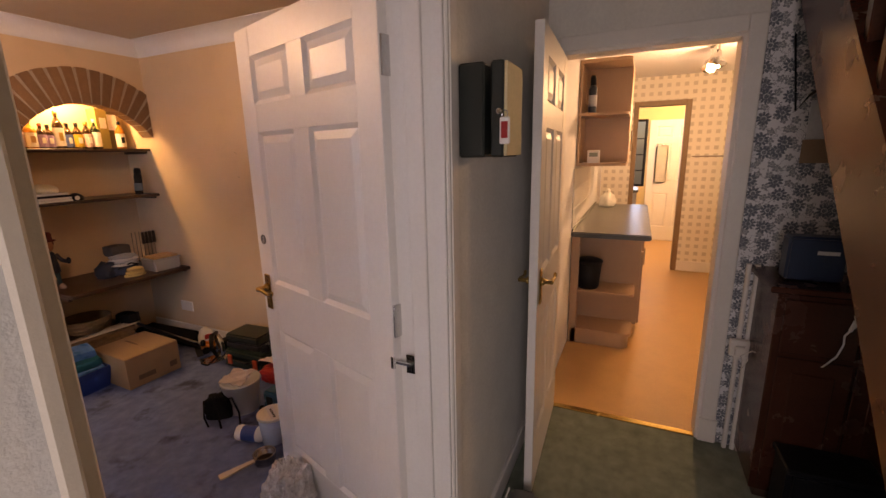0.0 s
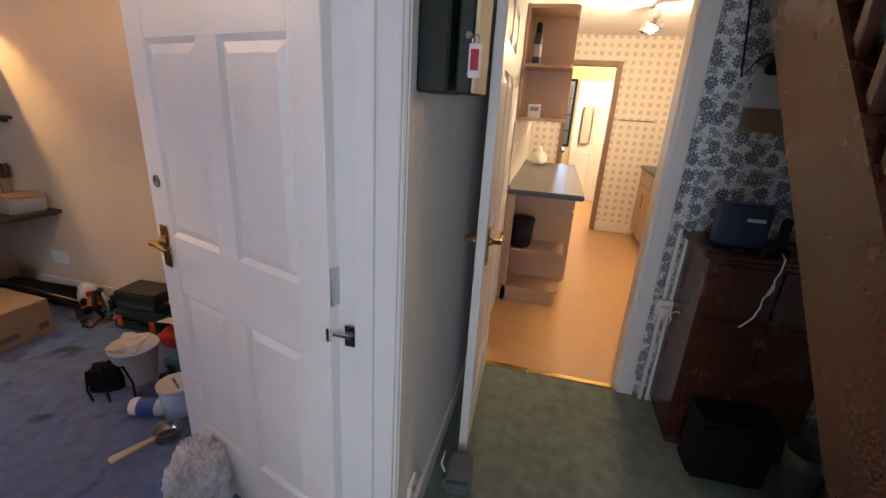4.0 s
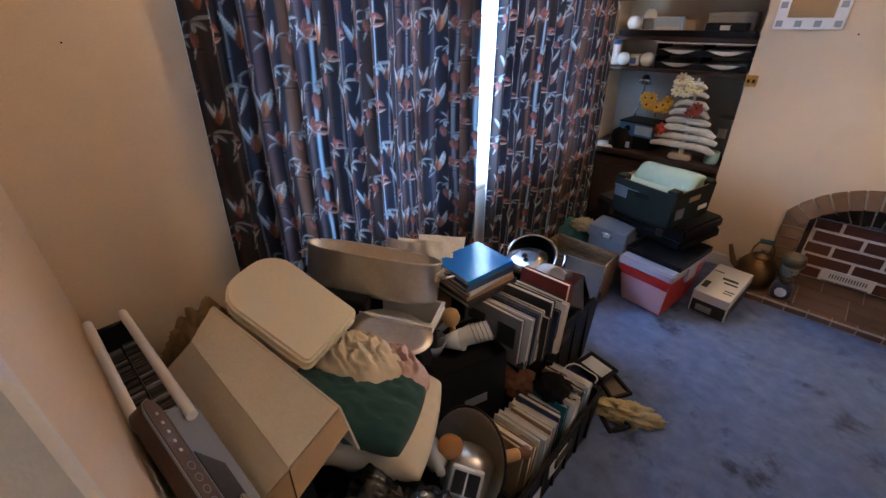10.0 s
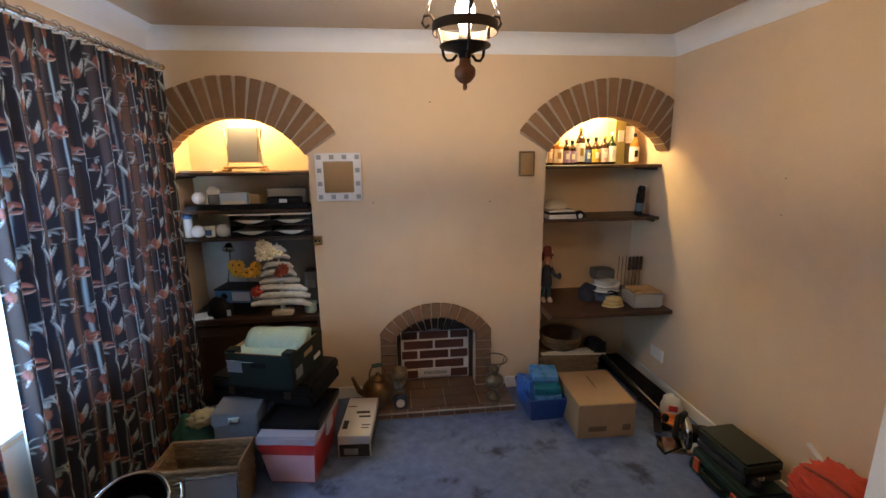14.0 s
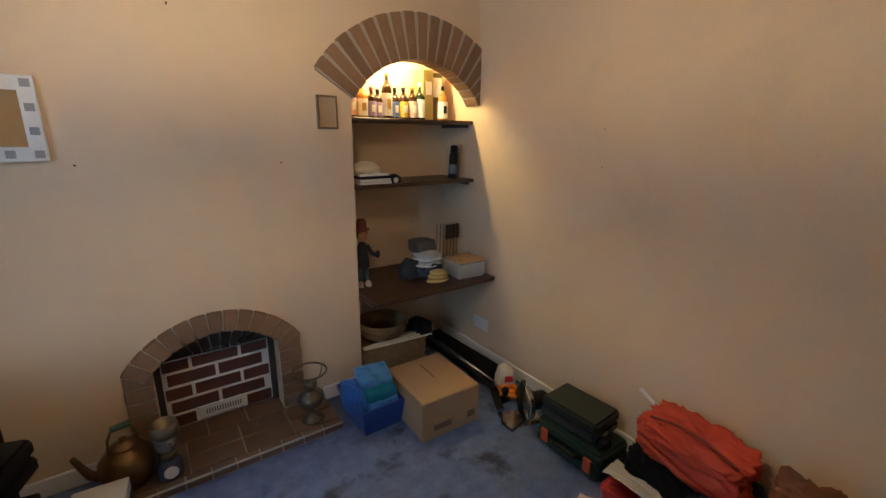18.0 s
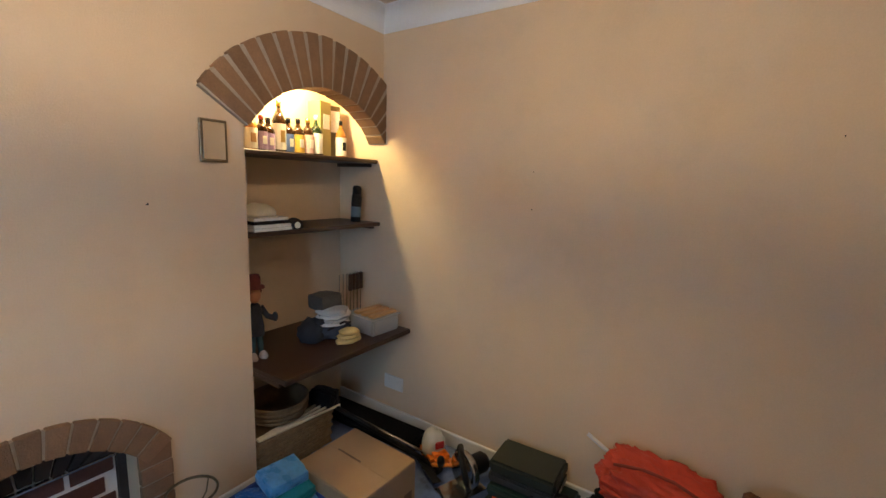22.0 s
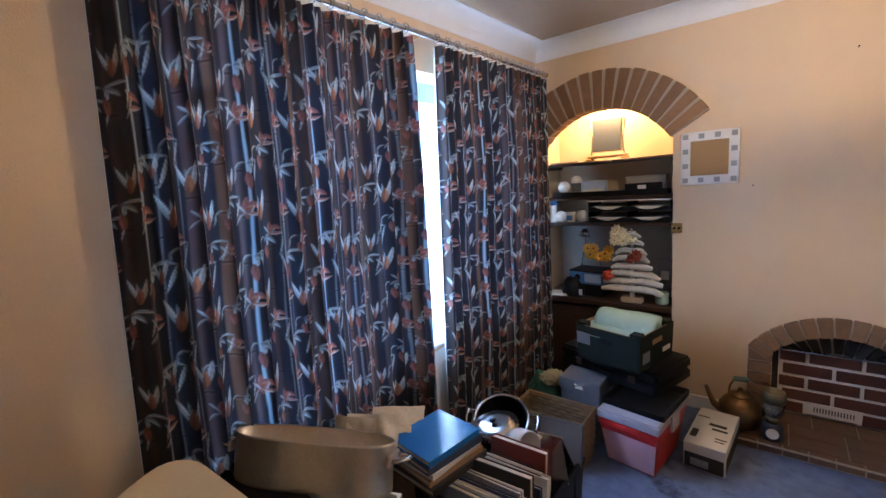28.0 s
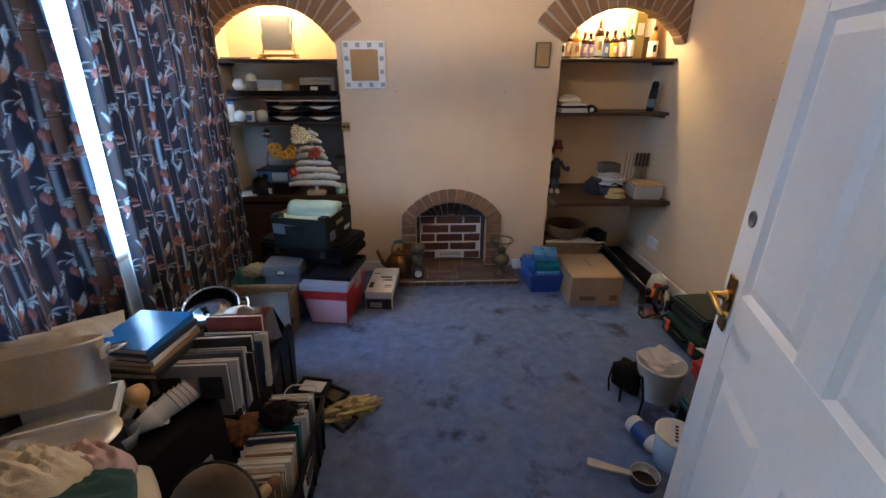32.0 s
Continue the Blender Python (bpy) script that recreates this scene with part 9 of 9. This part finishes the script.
c = thing("long_case", "long flat black case lying along the wall", "case", rot(1.462, -0.09, 0, 2))
part("case_body", box(-0.085, 0.085, -0.34, 0.38, 0.0, 0.070, 0.014, 2), BLKCL, c, smooth=40)
part("lid_seam", box(-0.087, 0.087, -0.342, 0.382, 0.038, 0.042, 0.001), BLACKP, c)
c = thing("chainsaw", "orange and white chainsaw with a clear guard", "chainsaw", rot(1.44, -0.55, 0, -30))
b = box(-0.055, 0.055, -0.09, 0.09, 0.0, 0.085, 0.02, 2)
part("motor_housing", b, ORANGE, c, smooth=40)
part("white_cover", crumple(0.12, 0.13, 0.12, 70, 0.25, 3, 3, True, rot(0, 0.02, 0.05)), BAGW, c, "white and red plastic cover", smooth=0)
part("red_mark", box(-0.02, 0.03, -0.055, -0.045, 0.10, 0.14, 0.004), REDPL, c)
part("handle", tube([(-0.05, -0.09, 0.05), (-0.05, -0.15, 0.09), (0.02, -0.17, 0.08), (0.05, -0.09, 0.05)], 0.011, 8), ORANGE, c, smooth=0)
part("guide_bar", box(-0.10, -0.055, -0.20, 0.02, 0.03, 0.036, 0.002), BLACKP, c)
c = thing("circular_saw", "black and silver circular saw standing on the carpet", "circular saw", rot(1.34, -0.78, 0, -20))
part("base_plate", box(-0.11, 0.11, -0.07, 0.07, 0.0, 0.006, 0.001), STEEL, c)
part("blade_guard", lathe([(0, -0.018), (0.085, -0.018), (0.092, -0.008), (0.092, 0.018), (0.03, 0.026), (0, 0.026)], 28, rot(0.02, 0, 0.098, 0, 0, 90)), STEEL, c, smooth=40)
part("motor", lathe([(0, 0), (0.045, 0), (0.05, 0.01), (0.05, 0.09), (0.035, 0.11), (0, 0.11)], 20, rot(0.045, 0, 0.10, 0, 0, 90)), BLACKP, c, smooth=40)
part("handle", tube([(-0.02, -0.08, 0.06), (-0.06, -0.11, 0.14), (-0.03, -0.03, 0.205), (0.03, 0.05, 0.19), (0.02, 0.08, 0.10)], 0.016, 10), BLACKP, c, smooth=0)
part("front_knob", lathe([(0, 0), (0.016, 0), (0.020, 0.03), (0.012, 0.045), (0, 0.046)], 14, rot(-0.06, 0.09, 0.10)), BLACKP, c, smooth=50)
part("cable", tube([(-0.02, -0.09, 0.06), (-0.10, -0.11, 0.02), (-0.12, -0.03, 0.012), (-0.10, 0.05, 0.012)], 0.006, 8), BLACKP, c, smooth=0)

M = rot(1.405, -1.125, 0, 0)
c = thing("drill_case", "dark green drill case with orange-red latches", "tool case", M)
part("lower_shell", box(-0.12, 0.115, -0.19, 0.19, 0, 0.072, 0.014, 2), DRILLG, c, smooth=40)
part("upper_shell", box(-0.115, 0.11, -0.185, 0.185, 0.075, 0.135, 0.014, 2), DRILLG, c, smooth=40)
for yy in (-0.125, 0.125):
    part("latch", box(-0.130, -0.117, yy - 0.020, yy + 0.020, 0.030, 0.100, 0.003), mat("orange_red_latch", (0.60, 0.085, 0.03), 0.4), c, "orange-red latch")
part("handle", tube([(-0.118, -0.07, 0.07), (-0.140, -0.06, 0.072), (-0.140, 0.06, 0.072), (-0.118, 0.07, 0.07)], 0.009), BLACKP, c)
c = thing("small_tool_case", "dark grey hard tool case lying on a green case", "tool case", rot(1.425, -1.085, 0.137, 3))
part("lower_shell", box(-0.105, 0.105, -0.155, 0.155, 0, 0.048, 0.010, 2), BLKC, c, smooth=40)
part("lid", box(-0.105, 0.105, -0.155, 0.155, 0.051, 0.108, 0.012, 2), mat("grey_green_case", (0.014, 0.020, 0.015), 0.55, bump=0.3, fine=220), c, smooth=40)
part("cable_plug", crumple(0.06, 0.07, 0.05, 81, 0.3, 4, 2, True, rot(-0.06, -0.175, 0.0)), BLACKP, c)
for k in range(3):
    part("label_bar", box(-0.05 + k * 0.02, -0.038 + k * 0.02, -0.1572, -0.1553, 0.02, 0.04), PAPW, c)

# red holdall on dark bags
tagged(part("black_bag", soft_box(0.20, 0.32, 0.25, 90, 0.05, 0.5, rot(1.45, -1.53, 0, 0)), BLKCL, smooth=0), "soft black fabric bag slumped on the carpet", "bag")
tagged(part("navy_bag", soft_box(0.22, 0.24, 0.27, 93, 0.06, 0.55, rot(1.43, -1.76, 0, 0)), NAVYC, smooth=0), "crumpled navy fabric bag", "bag")
c = thing("red_holdall", "slumped red nylon holdall with seams and zip", "holdall", rot(1.468, -1.60, 0.225, -2, 4, -10))
b = soft_box(0.23, 0.42, 0.185, 97, 0.058, 0.55)
part("bag_body", b, HOLD, c, smooth=0)
part("zip", tube([(-0.06, -0.17, 0.19), (-0.05, -0.05, 0.215), (-0.05, 0.06, 0.21), (-0.06, 0.16, 0.185)], 0.006, 8), mat("dark_red_trim", (0.20, 0.03, 0.02), 0.7), c, smooth=0)
part("strap", tube([(-0.10, 0.18, 0.09), (-0.135, 0.10, 0.11), (-0.145, -0.03, 0.09), (-0.12, -0.15, 0.06)], 0.008, 8), HOLD, c, smooth=0)
tagged(part("white_strip", box(-0.011, 0.011, -0.16, 0.075, 0, 0.010, 0.002, 1, rot(1.556, -1.365, 0.352, -4, 26, 0)), PAPW), "thin white strip with a hanging hole sticking out of a bag", "white strip")
tagged(part("white_cloth", sheet(0.17, 0.34, 101, 0.016, 9, 40, rot(1.305, -1.52, 0.108, 6, 3, 22)), PAPW, smooth=0), "white cotton cloth thrown over a red strap", "cloth")
tagged(part("red_tool_roll", soft_box(0.15, 0.32, 0.10, 104, 0.03, 0.35, rot(1.285, -1.52, 0, 4)), REDPL, smooth=0), "red folded tool roll on the carpet", "tool roll")

c = thing("rucksack", "brown canvas rucksack leaning against the wall", "rucksack", rot(1.470, -1.965, 0, 4, 0, -9))
part("bag_body", soft_box(0.15, 0.20, 0.45, 110, 0.028, 0.35), BROWNL, c, smooth=0)
part("flap", crumple(0.11, 0.15, 0.05, 112, 0.35, 2.5, 4, True, rot(0, 0.02, 0.395)), BROWNL, c, smooth=0)
for k in range(3):
    part("strap", tube([(-0.10, 0.13, 0.30 - k * 0.08), (-0.135, 0.02, 0.24 - k * 0.085), (-0.115, -0.11, 0.14 - k * 0.06)], 0.013, 8), mat("light_brown_strap", (0.34, 0.15, 0.07), 0.7), c, smooth=0)
tagged(part("dark_coat", soft_box(0.18, 0.18, 0.26, 115, 0.07, 0.55, rot(1.41, -1.86, 0, 0)), BLKCL, smooth=0), "black jacket bundled on the floor", "jacket")

# hose coil and cables on a low panel
c = thing("low_panel", "pale grey panel lying on low dark feet", "panel", rot(1.42, -2.34, 0, -2))
part("board", box(-0.15, 0.15, -0.25, 0.25, 0.090, 0.104, 0.003), mat("pale_grey_board", (0.34, 0.33, 0.31), 0.6, var=0.15), c)
for sx in (-1, 1):
    for sy in (-1, 1):
        part("foot", box(sx * 0.12 - 0.02, sx * 0.12 + 0.02, sy * 0.21 - 0.03, sy * 0.21 + 0.03, 0, 0.0895, 0.003), BLACKP, c)
HOSE = mat("dark_hose", (0.030, 0.021, 0.014), 0.6, var=0.2, bump=0.2, spec=0.3)
pts = []
for a in range(75):
    th = a * 2 * math.pi / 25
    r = 1.0 + 0.03 * math.sin(a * 0.9)
    pts.append((1.420 + 0.140 * r * math.cos(th) + 0.004 * (a // 25), -2.355 + 0.258 * r * math.sin(th), 0.122 + 0.016 * (a / 25) + 0.055 * math.cos(th) + 0.050))
tagged(part("hose_coil", tube(pts, 0.0105, 8), HOSE, smooth=0), "large ring of dark hose coiled on a panel", "hose")
for k in range(3):
    pts = [(1.42 + (0.07 + 0.02 * k) * math.cos(a * 0.5 + k), -2.36 + (0.11 + 0.015 * k) * math.sin(a * 0.5 + k), 0.114 + 0.008 * k + 0.004 * math.sin(a)) for a in range(17)]
    tagged(part("power_cable", tube(pts, 0.006, 8), BLACKP, smooth=0), "black power cable coiled on a panel", "cable", group="coiled cables")
c = thing("yellow_plug", "yellow plug on a black cable", "plug", rot(1.34, -2.36, 0.14, 20))
part("plug_body", box(-0.018, 0.018, -0.026, 0.026, 0, 0.028, 0.005, 2), mat("yellow_plastic", (0.66, 0.46, 0.03), 0.4), c, smooth=40)
part("pin", box(0.018, 0.034, -0.006, 0.006, 0.010, 0.016), BRASS, c)
tagged(part("slate_plate", box(-0.08, 0.08, -0.16, 0.16, 0, 0.008, 0.002, 1, rot(1.40, -2.36, 0.135, -2, 0, -12)), GREYD), "small grey glass plate leaning in the hose ring", "glass plate")

# carrier bag
c = thing("carrier_bag", "green and white carrier bag standing full on the carpet", "carrier bag", rot(1.265, -2.555, 0, -6))
b = bmesh.new()
n, mrows = 40, 12
rings = []
for j in range(mrows + 1):
    z = 0.50 * j / mrows
    ring = []
    for i in range(n):
        a = 2 * math.pi * i / n
        ca, sa = math.cos(a), math.sin(a)
        e = 0.55
        k = 0.74 + 0.28 * j / mrows + 0.07 * noise.noise(Vector((ca * 2, sa * 2, j * 0.5))) - 0.07 * abs(noise.noise(Vector((ca * 4 + j * 0.3, sa * 4, j * 0.2))))
        top = 0.05 * noise.noise(Vector((ca * 1.5, sa * 1.5, 7))) * (j / mrows) ** 4
        ring.append(b.verts.new((0.085 * k * math.copysign(abs(ca) ** e, ca), 0.165 * k * math.copysign(abs(sa) ** e, sa), z + top)))
    rings.append(ring)
for j in range(mrows):
    for i in range(n):
        b.faces.new((rings[j][i], rings[j][(i + 1) % n], rings[j + 1][(i + 1) % n], rings[j + 1][i]))
b.faces.new(rings[0][::-1])
bmesh.ops.solidify(b, geom=b.faces[:], thickness=0.002)
bag = part("bag_body", b, BAGG, c, smooth=0)
bag.data.materials.append(BAGW)
for f in bag.data.polygons:
    if f.center.z > 0.41:
        f.material_index = 1
part("filling", crumple(0.13, 0.24, 0.15, 121, 0.3, 3, 3, True, rot(0.02, -0.02, 0.38)), BAGW, c, "crumpled white plastic inside the bag", smooth=0)
for k, word in enumerate(("VE", "NG", "LY")):
    cv = bpy.data.curves.new("bag_word", 'FONT')
    cv.body = word
    cv.size, cv.extrude, cv.offset, cv.align_x = 0.080, 0.0006, 0.0028, 'CENTER'
    w_ob = new("bag_word", cv)
    w_ob.data.materials.append(BAGW)
    w_ob.parent = c
    w_ob.matrix_basis = rot(-0.0965, 0.02 - 0.012 * k, 0.30 - k * 0.085, -90, 88, 0)

# teal tool case
c = thing("tool_case", "teal plastic stacking tool case with a black handle", "tool case", rot(1.045, -1.95, 0, 1))
part("lower_shell", box(-0.145, 0.145, -0.205, 0.205, 0, 0.125, 0.012, 2), TEAL, c, smooth=40)
part("lid", box(-0.145, 0.145, -0.205, 0.205, 0.128, 0.190, 0.012, 2), TEAL, c, smooth=40)
part("lid_panel", box(-0.055, 0.125, -0.17, 0.17, 0.189, 0.196, 0.004, 2), TEAL, c, smooth=40)
b = tube([(-0.055, -0.105, 0.194), (-0.10, -0.105, 0.202), (-0.10, 0.105, 0.202), (-0.055, 0.105, 0.194)], 0.013, 10)
part("handle", b, BLACKP, c, "black fold-down handle", smooth=0)
part("handle_recess", box(-0.125, -0.06, -0.115, 0.115, 0.1895, 0.1915), BLACKP, c)
part("brand_mark", box(0.045, 0.072, -0.09, 0.09, 0.1962, 0.1970), PAPW, c, "plain white mark on the lid")
for yy in (-0.15, 0.15):
    for xx in (-0.147, 0.147):
        part("latch", box(xx - 0.004, xx + 0.004, yy - 0.022, yy + 0.022, 0.09, 0.165, 0.002), BLACKP, c)

# bucket, tubs, bottle, scoop
c = thing("bucket", "white plastic bucket with cream cloths hanging over it", "bucket", rot(0.94, -1.525, 0, 0))
part("pail", lathe([(0, 0), (0.085, 0), (0.088, 0.006), (0.108, 0.190), (0.114, 0.192), (0.114, 0.200), (0.105, 0.200), (0.084, 0.008), (0, 0.006)], 32), PAPW, c, smooth=40)
part("rim", tube([(0.111 * math.cos(k * math.pi / 14), 0.111 * math.sin(k * math.pi / 14), 0.193) for k in range(28)], 0.0045, 6, closed=True), PAPW, c, smooth=0)
PALER = mat("pale_rag_cotton", (0.62, 0.54, 0.50), 0.9, var=0.1, bump=0.5, fine=260)
tagged(part("rag", sheet(0.155, 0.145, 131, 0.020, 14, 36, rot(0.925, -1.520, 0.194, 15, 0, -6)), PALER, smooth=0), "cream cotton rag draped over a bucket", "rag")
tagged(part("dark_rucksack", soft_box(0.11, 0.15, 0.14, 135, 0.03, 0.5, rot(0.825, -1.47, 0, 30)), BLKCL, smooth=0), "small black cloth bag by a bucket", "bag")
for k, pts in enumerate((((0.80, -1.47, 0.13), (0.77, -1.50, 0.17), (0.745, -1.55, 0.10), (0.735, -1.58, 0.006)), ((0.84, -1.53, 0.12), (0.825, -1.58, 0.15), (0.800, -1.66, 0.09), (0.760, -1.71, 0.006), (0.735, -1.76, 0.006)), ((0.79, -1.43, 0.12), (0.755, -1.43, 0.13), (0.725, -1.46, 0.05), (0.715, -1.50, 0.006)))):
    tagged(part("bag_cord", tube([Vector(p) for p in pts], 0.0055, 7), BLKCL, smooth=0), "black cord trailing from a cloth bag", "cord", group="cords by the bucket")
tagged(part("black_strap", box(-0.02, 0.02, -0.09, 0.09, 0, 0.02, 0.006, 1, rot(1.02, -1.70, 0.0, 40)), BLKCL), "short black strap on the carpet", "strap")
c = thing("paint_tub", "white paint tub with a cream lid and blue label", "paint tub", rot(0.795, -1.93, 0, 0))
part("tub_body", lathe([(0, 0), (0.062, 0), (0.066, 0.004), (0.075, 0.150), (0, 0.150)], 28), BLUEW, c, smooth=40)
part("lid", lathe([(0, 0.150), (0.080, 0.150), (0.081, 0.164), (0.074, 0.166), (0.072, 0.160), (0, 0.160)], 28), LCREAM, c, smooth=40)
part("label_band", box(-0.02, 0.02, -0.070, 0.070, 0.1602, 0.1612, 0, 1, rot(0, 0, 0, -30)), PAPW, c, "white printed band on the lid")
for k in range(5):
    part("print_bar", box(-0.006, 0.006, -0.05 + k * 0.02, -0.036 + k * 0.02, 0.1612, 0.1618, 0, 1, rot(0, 0, 0, -30)), PRINTK, c)
c = thing("squeeze_bottle", "white bottle with a blue label lying on the carpet", "bottle", rot(0.715, -1.745, 0.042, 16, 90, 0) @ Matrix.Scale(1.25, 4))
part("bottle_body", lathe([(0, 0), (0.030, 0), (0.033, 0.008), (0.033, 0.11), (0.018, 0.135), (0.016, 0.15), (0, 0.15)], 20), PAPW, c, smooth=40)
part("label", lathe([(0.0336, 0.03), (0.0336, 0.095)], 20), BLUEPL, c, "blue label")
part("cap", lathe([(0, 0.148), (0.018, 0.148), (0.017, 0.175), (0, 0.176)], 16), BLUEPL, c, smooth=40)
c = thing("scoop", "dark metal scoop with a pale wooden handle", "scoop", rot(0.64, -2.02, 0.0, 22))
part("pan", lathe([(0, 0.0), (0.046, 0.0), (0.050, 0.004), (0.054, 0.050), (0.057, 0.052), (0.053, 0.054), (0.051, 0.050), (0.046, 0.006), (0.0, 0.005)], 24), STEEL, c, smooth=40)
part("residue", lathe([(0, 0.012), (0.047, 0.012), (0.047, 0.007), (0, 0.007)], 20), IRON, c, "dark dried residue inside")
part("handle", prism([(-0.215, -0.016), (-0.205, -0.020), (-0.052, -0.010), (-0.052, 0.010), (-0.205, 0.020), (-0.215, 0.016)], 0.030, 0.038, 'z', rot(0, 0, 0, -44)), mat("pale_beige_plastic", (0.50, 0.43, 0.34), 0.5), c, "flat pale handle")
tagged(part("clear_bag", crumple(0.22, 0.20, 0.27, 140, 0.28, 2.6, 5, True, rot(0.43, -2.40, 0, 0)), mat("crinkled_plastic", (0.72, 0.72, 0.74), 0.25, var=0.35, scale=22, bump=0.3, alpha=0.9)), "crumpled clear plastic bag on the carpet", "plastic bag")
